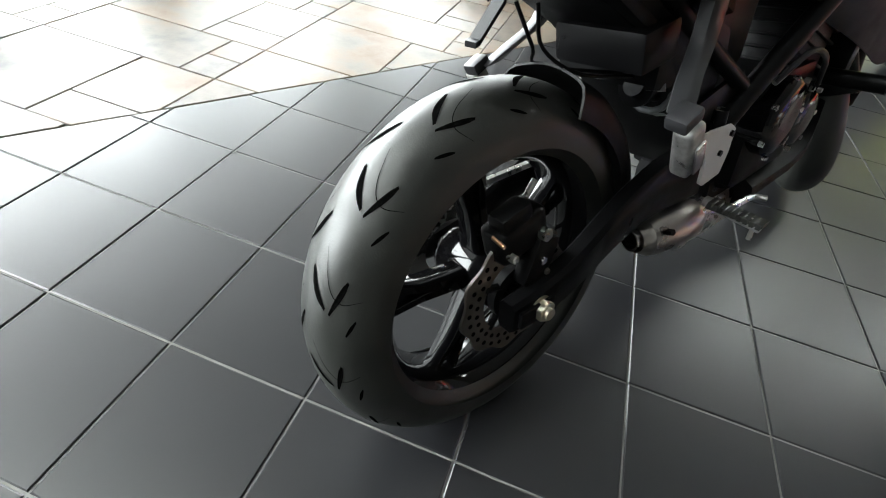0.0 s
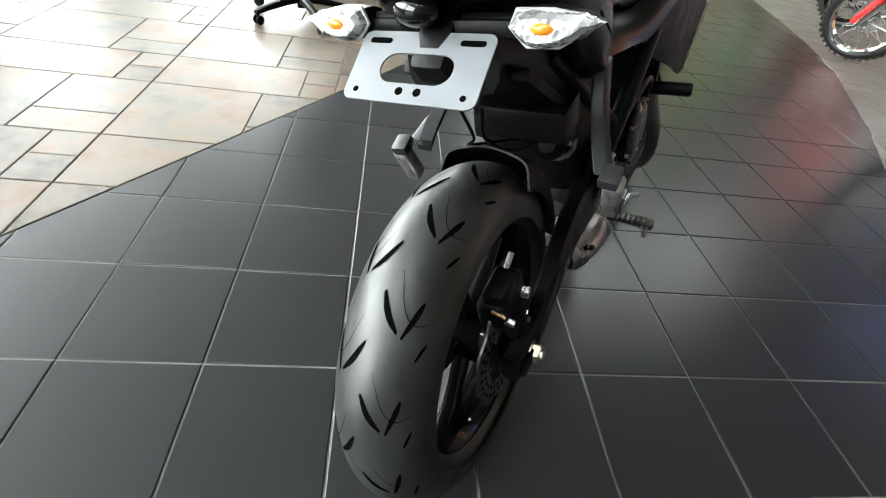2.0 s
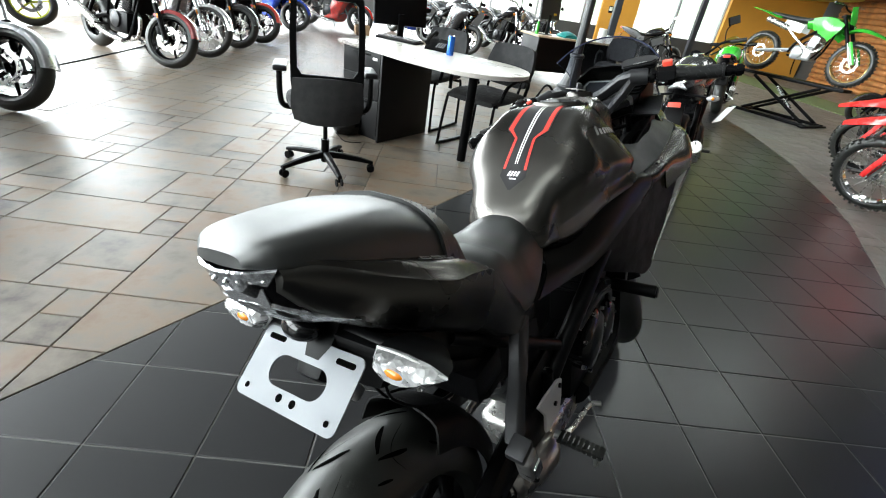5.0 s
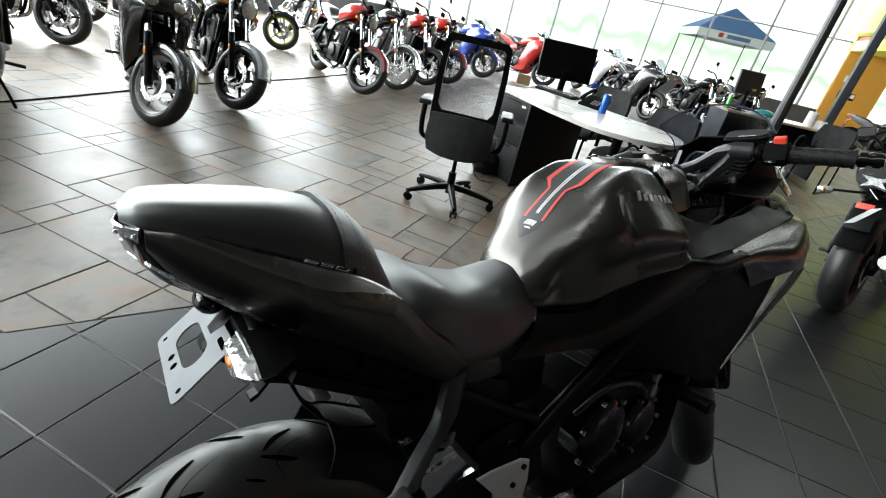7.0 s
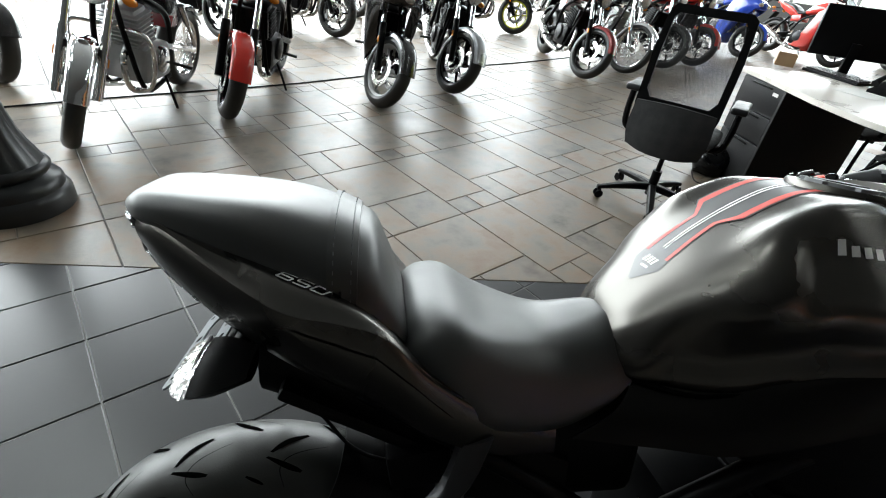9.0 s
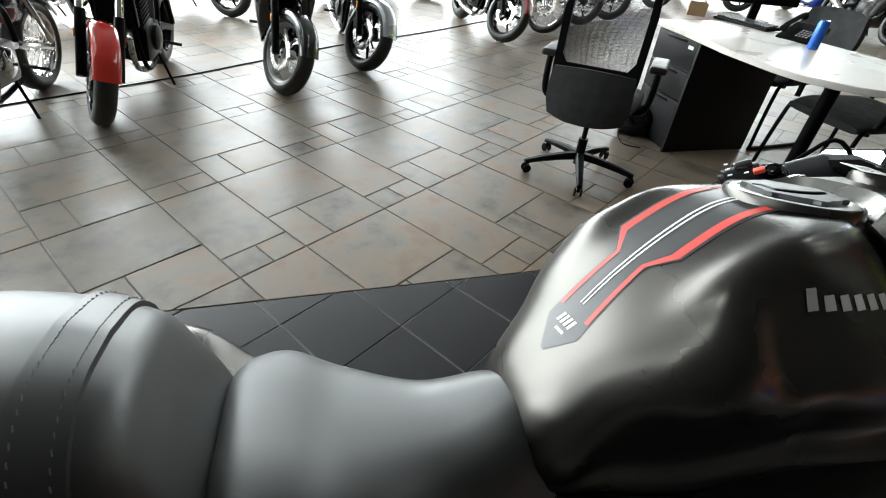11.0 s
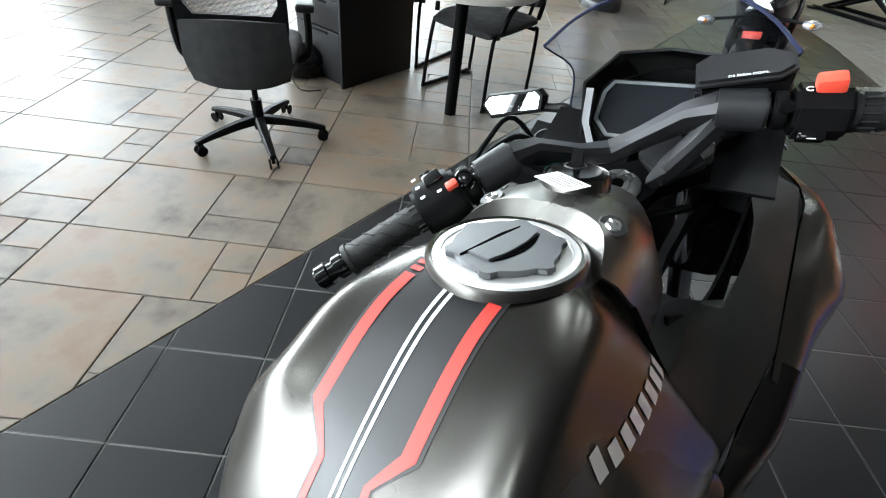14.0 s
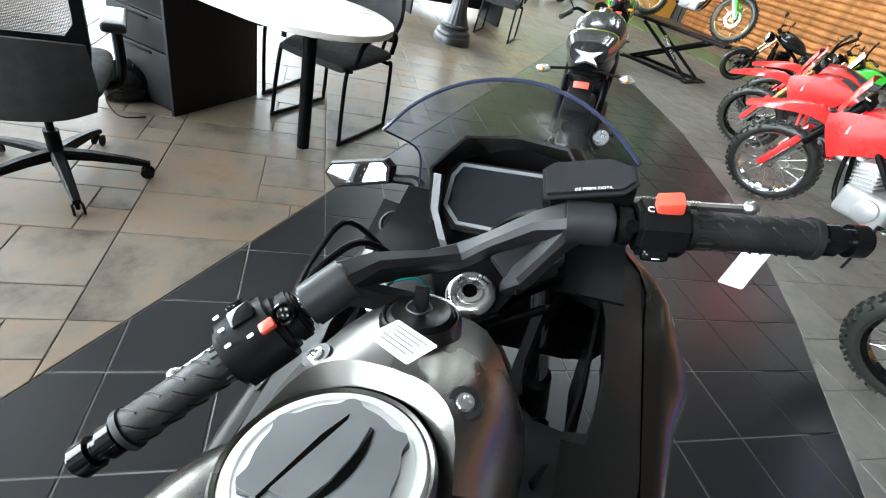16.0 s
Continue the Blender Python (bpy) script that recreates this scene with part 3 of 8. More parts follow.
for y, z, r in ((-0.045, 0.1, 0.007), (0.02, 0.115, 0.011), (0.018, 0.07, 0.007), (0.03, 0.045, 0.006)):
    part("bolt", rod((0.108, y, RC + z), (0.124, y, RC + z), r, seg=6, bevel=0.001), STEEL, caliper)
part("pad_pin", rod((0.092, -0.062, RC + 0.13), (0.115, -0.062, RC + 0.125), 0.0035, seg=10), material("copper_pin", (0.32, 0.19, 0.11), 0.4, metal=1.0), caliper)
part("bleed_nipple", rod((0.09, 0.0, RC + 0.172), (0.094, 0.012, RC + 0.196), 0.005, seg=8), STEEL, caliper)
ch = bmesh.new()
for s in (1, -1):
    tube(((-0.085, 0, RC + s * 0.1), (-0.085, 0.2, RC + s * 0.085 + 0.02), (-0.085, 0.5, RC + s * 0.05 + 0.06)), 0.008, seg=6, bm=ch)
part("drive_chain", ch, STEEL, bike, "oily steel drive chain")

# rear hugger, shock, inner mudguard
hug = []
for deg in (6, 22, 38, 54, 68):
    a, r = radians(deg), RR + 0.018
    hug.append([(x, (r - d) * math.cos(a), RC + (r - d) * math.sin(a)) for x, d in ((-0.088, 0.055), (-0.075, 0.012), (-0.035, -0.004), (0, -0.008), (0.035, -0.004), (0.075, 0.012), (0.088, 0.055))])
part("hugger", sheet(hug, 0.004), PLASTIC, bike, "black plastic tyre hugger")
inner = loft([(0.02, [(0, 0.86), (0.06, 0.85), (0.07, 0.8), (0.06, 0.76), (0, 0.755)]), (0.15, [(0, 0.8), (0.09, 0.79), (0.09, 0.75), (0.075, 0.715), (0, 0.71)]), (0.3, [(0, 0.74), (0.1, 0.72), (0.1, 0.66), (0.09, 0.61), (0, 0.6)]), (0.45, [(0, 0.7), (0.11, 0.66), (0.11, 0.55), (0.1, 0.42), (0, 0.4)])], 3, 2)
part("inner_mudguard", inner, PLASTIC, bike, "black plastic inner mudguard")
part("tool_tray", box((0.16, 0.09, 0.06), (0.035, 0.235, 0.66), (10, 0, 0), 0.008), SATIN, bike)
coil = [(0.06 + 0.036 * math.cos(k * 0.5), 0.298 + 0.0032 * k, 0.582 - 0.001 * k + 0.036 * math.sin(k * 0.5)) for k in range(60)]
shock = part("shock_absorber", rod((0.06, 0.272, 0.59), (0.06, 0.5, 0.52), 0.018, seg=20), SATIN, bike, "shock absorber with pale coil spring")
part("coil_spring", tube(coil, 0.0062, seg=8, steps=1), PLATEGREY, shock)
part("spring_collar", lathe([(-0.006, 0.015), (-0.006, 0.032), (0.006, 0.032), (0.006, 0.015)], "Y", 32, at=(0.06, 0.285, 0.585), closed=True), SATIN, shock)

# tail: pillion seat, cowl, lamp, plate, signals
pillion = part("pillion_seat", loft([
    (-0.122, [(0, 1.012), (0.025, 1.011), (0.036, 1.008), (0.04, 1.002), (0.034, 0.997), (0, 0.995)]),
    (-0.097, [(0, 1.024), (0.045, 1.023), (0.063, 1.017), (0.07, 1.004), (0.063, 0.991), (0, 0.987)]),
    (-0.03, [(0, 1.025), (0.06, 1.022), (0.084, 1.011), (0.093, 0.99), (0.087, 0.97), (0, 0.965)]),
    (0.05, [(0, 1.02), (0.066, 1.015), (0.097, 0.996), (0.107, 0.965), (0.101, 0.946), (0, 0.94)]),
    (0.11, [(0, 1.009), (0.065, 1.001), (0.106, 0.976), (0.118, 0.943), (0.108, 0.926), (0, 0.918)]),
    (0.15, [(0, 0.991), (0.062, 0.984), (0.104, 0.957), (0.117, 0.922), (0.108, 0.904), (0, 0.894)]),
    (0.166, [(0, 0.979), (0.06, 0.972), (0.1, 0.947), (0.115, 0.912), (0.106, 0.894), (0, 0.884)]),
    (0.177, [(0, 0.956), (0.058, 0.95), (0.098, 0.929), (0.113, 0.9), (0.104, 0.883), (0, 0.874)]),
    (0.194, [(0, 0.915), (0.055, 0.911), (0.094, 0.898), (0.11, 0.881), (0.102, 0.868), (0, 0.862)]),
    (0.208, [(0, 0.875), (0.05, 0.872), (0.088, 0.866), (0.1, 0.858), (0.094, 0.85), (0, 0.846)]),
], 5, 4), VINYL, bike, "black vinyl pillion seat with stitched strap")
ptree = tree_of(pillion)


def wrapped(tree, y0, y1, centre, arc, off, n=28):
    """A band wound round a body between two y, thrown inward from around a centre line."""
    bm = bmesh.new()
    rows = []
    for i in range(n + 1):
        a = radians(arc[0] + (arc[1] - arc[0]) * i / n)
        d = Vector((math.cos(a), 0, math.sin(a)))
        row = []
        for y in (y0, (y0 + y1) / 2, y1):
            o = Vector((centre[0], y, centre[1]))
            hit = tree.ray_cast(o + d * 0.5, -d)
            row.append((hit[0] or o + d * 0.1) + d * off)
        rows.append(row)
    v = [[bm.verts.new(p) for p in r] for r in rows]
    w = [[bm.verts.new(p - Vector((math.cos(radians(arc[0] + (arc[1] - arc[0]) * i / n)), 0, math.sin(radians(arc[0] + (arc[1] - arc[0]) * i / n)))) * (off + 0.002)) for p in r] for i, r in enumerate(rows)]
    for i in range(n):
        for j in range(2):
            bm.faces.new((v[i][j], v[i][j + 1], v[i + 1][j + 1], v[i + 1][j]))
        bm.faces.new((v[i][0], v[i + 1][0], w[i + 1][0], w[i][0]))
        bm.faces.new((v[i][2], w[i][2], w[i + 1][2], v[i + 1][2]))
    return bm


part("seat_strap", wrapped(ptree, 0.112, 0.146, (0, 0.93, 0), (-12, 192), 0.0065), VINYL, pillion, "stitched black vinyl strap")
for y in (0.119, 0.139):
    for i in range(40):
        a = radians(-8 + 196 * i / 39)
        d = Vector((math.cos(a), 0, math.sin(a)))
        hit = ptree.ray_cast(Vector((0, y, 0.93)) + d * 0.5, -d)
        if hit[0]:
            t = Vector((-d.z, 0, d.x)) * 0.0022
            part("stitch", rod(hit[0] + d * 0.0067 - t, hit[0] + d * 0.0067 + t, 0.0006, seg=5), PLATEGREY, pillion)

seat = part("rider_seat", loft([
    (0.196, [(0, 0.858), (0.055, 0.856), (0.096, 0.845), (0.112, 0.815), (0.1, 0.795), (0, 0.788)]),
    (0.211, [(0, 0.881), (0.066, 0.878), (0.11, 0.86), (0.128, 0.815), (0.115, 0.788), (0, 0.778)]),
    (0.235, [(0, 0.891), (0.078, 0.888), (0.121, 0.869), (0.138, 0.815), (0.124, 0.775), (0, 0.765)]),
    (0.275, [(0, 0.886), (0.084, 0.884), (0.124, 0.867), (0.144, 0.805), (0.13, 0.76), (0, 0.75)]),
    (0.33, [(0, 0.861), (0.072, 0.858), (0.115, 0.841), (0.14, 0.785), (0.13, 0.74), (0, 0.73)]),
    (0.42, [(0, 0.84), (0.052, 0.837), (0.087, 0.82), (0.114, 0.772), (0.112, 0.722), (0, 0.715)]),
    (0.5, [(0, 0.856), (0.033, 0.853), (0.066, 0.834), (0.092, 0.79), (0.094, 0.748), (0, 0.74)]),
    (0.535, [(0, 0.858), (0.02, 0.855), (0.046, 0.836), (0.076, 0.803), (0.082, 0.782), (0, 0.775)]),
], 6, 4), VINYL, bike, "smooth black vinyl rider seat")

cowl_rings = [
    (-0.1, [(0, 0.99), (0.058, 0.998), (0.07, 0.99), (0.068, 0.978), (0.056, 0.966), (0, 0.962)]),
    (-0.066, [(0, 0.98), (0.078, 0.994), (0.092, 0.984), (0.09, 0.955), (0.07, 0.924), (0, 0.917)]),
    (0.0, [(0, 0.95), (0.1, 0.973), (0.127, 0.954), (0.124, 0.918), (0.1, 0.88), (0, 0.87)]),
    (0.07, [(0, 0.915), (0.115, 0.95), (0.16, 0.926), (0.155, 0.888), (0.126, 0.845), (0, 0.836)]),
    (0.125, [(0, 0.89), (0.122, 0.93), (0.162, 0.913), (0.159, 0.865), (0.13, 0.813), (0, 0.804)]),
    (0.18, [(0, 0.84), (0.13, 0.893), (0.16, 0.891), (0.16, 0.838), (0.135, 0.783), (0, 0.775)]),
    (0.235, [(0, 0.79), (0.135, 0.834), (0.157, 0.832), (0.159, 0.79), (0.138, 0.744), (0, 0.736)]),
    (0.32, [(0, 0.72), (0.125, 0.77), (0.141, 0.767), (0.144, 0.735), (0.13, 0.705), (0, 0.697)]),
    (0.42, [(0, 0.69), (0.1, 0.724), (0.114, 0.721), (0.118, 0.702), (0.108, 0.682), (0, 0.676)])]
cowl_rings = [(y, r[:2] + [(r[2][0] - 0.006, r[2][1] + 0.005), (r[2][0], r[2][1] - 0.003)] + r[3:]) for y, r in cowl_rings]
tail = part("tail_cowl", loft(cowl_rings, 5, 3), PAINT, bike, "graphite metallic tail cowl")
ctree = tree_of(tail)
for s in (1, -1):
    along, out = Vector((s * 0.019, s * 0.053, -s * 0.009 if s > 0 else 0.009)).normalized(), Vector((s * 0.53, 0.0, 0.85))
    if s < 0:
        along = Vector((0.019, -0.053, 0.009)).normalized()
    out = (out - along * out.dot(along)).normalized()
    up = out.cross(along)
    m = Matrix.Translation((s * 0.1235, 0.089, 0.9425)) @ Matrix((along, up, out)).transposed().to_4x4()
    strokes = []
    for k, glyph in enumerate(("tlmbr", "tumbr", "tbLR")):
        for g in glyph:
            u0, v0, u1, v1 = {"t": (0, 1, 1, 1), "m": (0, 0.5, 1, 0.5), "b": (0, 0, 1, 0), "l": (0, 0, 0, 1), "L": (0, 0, 0, 1), "u": (0, 0.5, 0, 1), "r": (1, 0, 1, 0.5), "R": (1, 0, 1, 1)}[g]
            du, dv = (0.0, 0.0012) if v0 == v1 else (0.0012, 0.0)
            ends = [(u0, v0, -1), (u1, v1, -1), (u1, v1, 1), (u0, v0, 1)]
            strokes.append([m @ Vector((0.0195 * (k - 1) + 0.0145 * (a - 0.5) + 0.004 * (b - 0.5) + c * du, 0.0115 * (b - 0.5) + c * dv, 0)) for a, b, c in ends])
    for k, digits in enumerate((strokes[:5], strokes[5:10], strokes[10:])):
        part("digit", laid(ctree, digits, -out, 0.05, 0.0024, 6), LETTER, tail, "silver outlined digit " + "650"[k])
for s in (1, -1):
    panel = [((s * 0.3, 0.08, 0.908), (s * 0.3, 0.17, 0.872), (s * 0.3, 0.2, 0.815), (s * 0.3, 0.12, 0.862)), ((s * 0.3, 0.17, 0.872), (s * 0.3, 0.215, 0.832), (s * 0.3, 0.265, 0.782), (s * 0.3, 0.2, 0.815))]
    part("cowl_panel", laid(ctree, panel, (-s, 0, 0), 0.3, 0.0022, 8), PAINT, tail, "raised seat-side cowl panel")
lamp = part("tail_lamp", loft([(-0.118, [(0, 0.992), (0.034, 0.992), (0.04, 0.985), (0.028, 0.968), (0, 0.964)]), (-0.082, [(0, 0.984), (0.064, 0.988), (0.07, 0.966), (0.052, 0.922), (0, 0.914)]), (-0.032, [(0, 0.955), (0.084, 0.96), (0.09, 0.935), (0.066, 0.9), (0, 0.892)])], 3, 2), GLOSS, bike, "clear tail lamp with silver reflectors")
for s in (1, -1):
    upper = part("lamp_lens", sheet([[(0.0, -0.131, 0.992), (0.036, -0.125, 0.993), (0.07, -0.106, 0.994)], [(0.0, -0.121, 0.966), (0.026, -0.117, 0.967), (0.046, -0.106, 0.97)]], 0.004, side=s), TAILLENS, lamp, "upper clear lens")
    lower = part("lamp_lens", sheet([[(0.0, -0.119, 0.955), (0.022, -0.115, 0.953), (0.046, -0.104, 0.948)], [(0.0, -0.108, 0.94), (0.032, -0.1, 0.936), (0.07, -0.075, 0.93)], [(0.012, -0.098, 0.928), (0.05, -0.08, 0.92), (0.1, -0.032, 0.909)]], 0.004, side=s), TAILLENS, lamp, "lower clear lens")
    part("lamp_web", sheet([[(0.0, -0.124, 0.967), (0.046, -0.110, 0.971)], [(0.0, -0.12, 0.954), (0.046, -0.105, 0.947)]], 0.003, side=s), LAMPWEB, lamp, "smooth silver web between the lenses")
    for i in range(4):
        part("reflector_bulb", ball((s * (0.01 + 0.014 * i), -0.1265 + 0.0055 * i, 0.98 + 0.0005 * i), 0.0032, seg=8), CHROME, upper)

holder = box((0.05, 0.05, 0.12), (0, 0.005, 0.835), (-42, 0, 0), 0.012)
box((0.24, 0.022, 0.02), (0, 0.0, 0.845), (0, 0, 0), 0.006, bm=holder)
tube(((-0.03, 0.06, 0.86), (-0.035, 0.0, 0.862), (-0.035, -0.02, 0.855)), 0.02, bm=holder)
mount = part("plate_holder", holder, PLASTIC, bike, "black plastic number plate holder")
part("plate_lamp", ball((-0.015, -0.03, 0.868), 0.022, scale=(1.5, 1.0, 0.9)), GLOSS, mount, "round black plate lamp")
u = Vector((0, 0.05, 0.043)).normalized()
pm = Matrix(((1, 0, 0, -0.008), (0, u.y, -u.z, -0.056), (0, u.z, u.y, 0.808), (0, 0, 0, 1)))
bracket = part("plate_bracket", plate(rounded(0.19, 0.1, 0.012, 6), 0.0025, pm, hole=rounded(0.104, 0.042, 0.0205, 6, (0.0, -0.002))), PLATEGREY, mount, "bare grey plate bracket with slots")
for x, y, w, h in ((-0.066, 0.036, 0.034, 0.008), (0.066, 0.036, 0.034, 0.008), (-0.077, -0.036, 0.008, 0.008), (0.077, -0.036, 0.008, 0.008), (-0.012, -0.034, 0.011, 0.011), (0.014, -0.034, 0.011, 0.011)):
    part("slot", plate(rounded(w, h, min(w, h) * 0.49, 5, (x, y)), 0.0033, pm), GROOVE, bracket)
for s in (1, -1):
    sig = part("turn_signal", loft([(-0.016, [(0.107, 0.867), (0.15, 0.868), (0.203, 0.856), (0.158, 0.831), (0.12, 0.83), (0.1, 0.85)]), (0.004, [(0.106, 0.867), (0.15, 0.87), (0.198, 0.856), (0.156, 0.83), (0.118, 0.83), (0.098, 0.85)]), (0.034, [(0.114, 0.86), (0.145, 0.862), (0.17, 0.854), (0.15, 0.838), (0.122, 0.838), (0.112, 0.85)])], 3, 2, both=False), PLASTIC, bike, "turn signal with clear lens and amber bulb")
    if s < 0:
        sig.matrix_basis = Matrix.Diagonal((-1, 1, 1, 1))
    part("signal_lens", loft([(-0.036, [(0.116, 0.86), (0.15, 0.861), (0.184, 0.854), (0.152, 0.838), (0.125, 0.838), (0.111, 0.85)]), (-0.027, [(0.11, 0.865), (0.15, 0.866), (0.2, 0.856), (0.157, 0.832), (0.122, 0.832), (0.103, 0.85)]), (-0.015, [(0.107, 0.868), (0.15, 0.869), (0.204, 0.856), (0.158, 0.83), (0.12, 0.829), (0.099, 0.85)])], 3, 2, both=False), LENS, sig, "clear facetted lens")
    part("signal_rim", tube(((0.107, -0.019, 0.868), (0.15, -0.019, 0.868), (0.204, -0.019, 0.856), (0.158, -0.019, 0.83), (0.12, -0.019, 0.829), (0.099, -0.019, 0.85)), 0.0022, seg=6, closed=True, straight=True), SILVER, sig, "pale rim round the lens")
    part("signal_bulb", ball((0.142, -0.0315, 0.851), 0.0095, seg=12, scale=(1.7, 0.9, 0.8)), AMBER, sig, "amber bulb glimpsed in the lens")
    part("signal_stem", rod((0.02, 0.012, 0.848), (0.11, 0.008, 0.85), 0.011, seg=12), PLASTIC, sig)
guard = skin([[(x + a, y, z + b) for a, b in ((-0.012, -0.004), (0.012, -0.004), (0.012, 0.004), (-0.012, 0.004))] for x, y, z in ((-0.05, 0.07, 0.72), (-0.062, 0.05, 0.685), (-0.064, 0.036, 0.668), (-0.058, 0.022, 0.666))])
part("mudguard_stay", guard, SATIN, bike, "black reflector bracket under the tail")

# tank and its print
tank = part("fuel_tank", loft([
    (0.5, [(0, 0.838), (0.03, 0.836), (0.045, 0.832), (0.052, 0.827), (0.058, 0.822), (0.062, 0.815), (0.064, 0.808), (0.062, 0.8), (0.05, 0.788), (0, 0.78)]),
    (0.515, [(0, 0.866), (0.036, 0.864), (0.058, 0.857), (0.068, 0.849), (0.074, 0.84), (0.08, 0.828), (0.082, 0.815), (0.08, 0.8), (0.07, 0.785), (0, 0.777)]),
    (0.535, [(0, 0.89), (0.044, 0.888), (0.072, 0.878), (0.084, 0.866), (0.092, 0.852), (0.096, 0.838), (0.098, 0.822), (0.096, 0.806), (0.085, 0.782), (0, 0.775)]),
    (0.57, [(0, 0.927), (0.05, 0.924), (0.076, 0.918), (0.091, 0.909), (0.101, 0.897), (0.104, 0.883), (0.104, 0.862), (0.1, 0.825), (0.094, 0.779), (0, 0.77)]),
    (0.6, [(0, 0.956), (0.054, 0.954), (0.088, 0.949), (0.109, 0.94), (0.123, 0.925), (0.126, 0.907), (0.121, 0.88), (0.112, 0.835), (0.104, 0.778), (0, 0.77)]),
    (0.63, [(0, 0.982), (0.057, 0.98), (0.095, 0.978), (0.122, 0.966), (0.143, 0.942), (0.149, 0.918), (0.14, 0.892), (0.124, 0.84), (0.114, 0.778), (0, 0.77)]),
    (0.665, [(0, 1.007), (0.059, 1.008), (0.098, 1.014), (0.123, 1.002), (0.146, 0.974), (0.16, 0.94), (0.155, 0.906), (0.138, 0.855), (0.125, 0.785), (0, 0.775)]),
    (0.7, [(0, 1.028), (0.06, 1.029), (0.098, 1.034), (0.119, 1.014), (0.136, 0.984), (0.158, 0.95), (0.169, 0.92), (0.15, 0.868), (0.137, 0.805), (0, 0.79)]),
    (0.735, [(0, 1.045), (0.062, 1.046), (0.098, 1.047), (0.118, 1.024), (0.135, 0.993), (0.16, 0.96), (0.176, 0.93), (0.16, 0.88), (0.151, 0.825), (0, 0.8)]),
    (0.77, [(0, 1.054), (0.066, 1.055), (0.098, 1.05), (0.117, 1.028), (0.139, 0.998), (0.168, 0.96), (0.185, 0.929), (0.172, 0.885), (0.166, 0.84), (0, 0.82)]),
    (0.83, [(0, 1.0575), (0.066, 1.055), (0.094, 1.044), (0.115, 1.02), (0.142, 0.99), (0.171, 0.955), (0.191, 0.923), (0.185, 0.89), (0.189, 0.858), (0, 0.835)]),
    (0.864, [(0, 1.052), (0.064, 1.046), (0.09, 1.028), (0.113, 1.006), (0.142, 0.975), (0.168, 0.945), (0.187, 0.922), (0.187, 0.895), (0.191, 0.864), (0, 0.84)]),
    (0.88, [(0, 1.048), (0.062, 1.041), (0.084, 1.022), (0.1, 1.0), (0.118, 0.97), (0.135, 0.94), (0.146, 0.922), (0.158, 0.9), (0.165, 0.866), (0, 0.84)]),
    (0.985, [(0, 1.015), (0.06, 1.01), (0.07, 0.995), (0.077, 0.982), (0.084, 0.966), (0.09, 0.95), (0.095, 0.935), (0.1, 0.9), (0.1, 0.87), (0, 0.86)]),
], 6, 5), PAINT, bike, "graphite metallic fuel tank with black, red and white stripe")
ttree = tree_of(tank)
BAND = ((0.548, 0.003, 0.0), (0.572, 0.031, -0.002), (0.652, 0.0265, -0.0075), (0.675, 0.052, -0.011), (0.812, 0.05, -0.012))


def lane(a, b):
    """Cells between two fractions of the band's half width, along the tank."""
    return [((c0 + a * w0, y0, 0), (c1 + a * w1, y1, 0), (c1 + b * w1, y1, 0), (c0 + b * w0, y0, 0)) for (y0, w0, c0), (y1, w1, c1) in zip(BAND, BAND[1:])]


part("tank_stripe", laid(ttree, lane(-1, 1)), DECAL, tank, "black stripe down the tank")
for s in (1, -1):
    cells = lane(s * 0.72, s * 0.94)[1:]
    cells[0] = ((s * 0.022 - 0.003, 0.585, 0), *cells[0][1:3], (s * 0.0285 - 0.003, 0.585, 0))
    cells[-1] = (cells[-1][0], (s * 0.0355 - 0.012, 0.788, 0), (s * 0.0465 - 0.012, 0.788, 0), cells[-1][3])
    part("red_stripe", laid(ttree, cells, off=0.0014), RED, tank)
    for y in (0.79, 0.80):
        part("red_dash", laid(ttree, [((s * 0.0355 - 0.012, y + 0.003, 0), (s * 0.035 - 0.012, y + 0.009, 0), (s * 0.0455 - 0.012, y + 0.009, 0), (s * 0.046 - 0.012, y + 0.003, 0))], off=0.0014, n=2), RED, tank)
    part("white_line", laid(ttree, [((s * 0.0015 - 0.004, 0.595, 0), (s * 0.002 - 0.012, 0.81, 0), (s * 0.0055 - 0.012, 0.81, 0), (s * 0.0035 - 0.004, 0.595, 0))], off=0.0014, n=24), WHITE, tank)
    # maker's marks as plain bars
    for i in range(8):
        y, low, high = 0.734 + 0.0162 * i, 0.996 - 0.0019 * i, (1.018 if i == 0 else 1.011) - 0.0019 * i
        bar = [(s * 0.3, q, z + 0.068) for q, z in ((y, low), (y + 0.002, high), (y + 0.0125, high), (y + 0.0105, low))]
        part("mark_bar", laid(ttree, [bar], (-s, 0, -0.4), 0.3, 0.001, 3), LETTER, tank, "pale plain bar in place of a maker's letter" if i == 0 else "")
for i in range(4):
    x = -0.016 + 0.007 * i
    part("mark_bar", laid(ttree, [((x, 0.572, 0), (x + 0.003, 0.581, 0), (x + 0.0075, 0.581, 0), (x + 0.0045, 0.572, 0))], off=0.0014, n=2), WHITE, tank)
part("mark_line", laid(ttree, [((-0.008, 0.566, 0), (-0.008, 0.5685, 0), (0.008, 0.5685, 0), (0.008, 0.566, 0))], off=0.0014, n=2), WHITE, tank)

for s in (1, -1):
    part("tank_seam", tube([(s * x, y, z) for x, y, z in ((0.1, 0.893, 1.008), (0.132, 0.878, 0.968), (0.165, 0.872, 0.925), (0.192, 0.868, 0.866))], 0.0035, seg=6), GROOVE, tank)
    part("tank_seam", tube([(s * x, y, z) for x, y, z in ((0.088, 0.532, 0.786), (0.12, 0.62, 0.777), (0.147, 0.715, 0.812), (0.172, 0.79, 0.846), (0.192, 0.86, 0.864))], 0.0035, seg=6), GROOVE, tank)

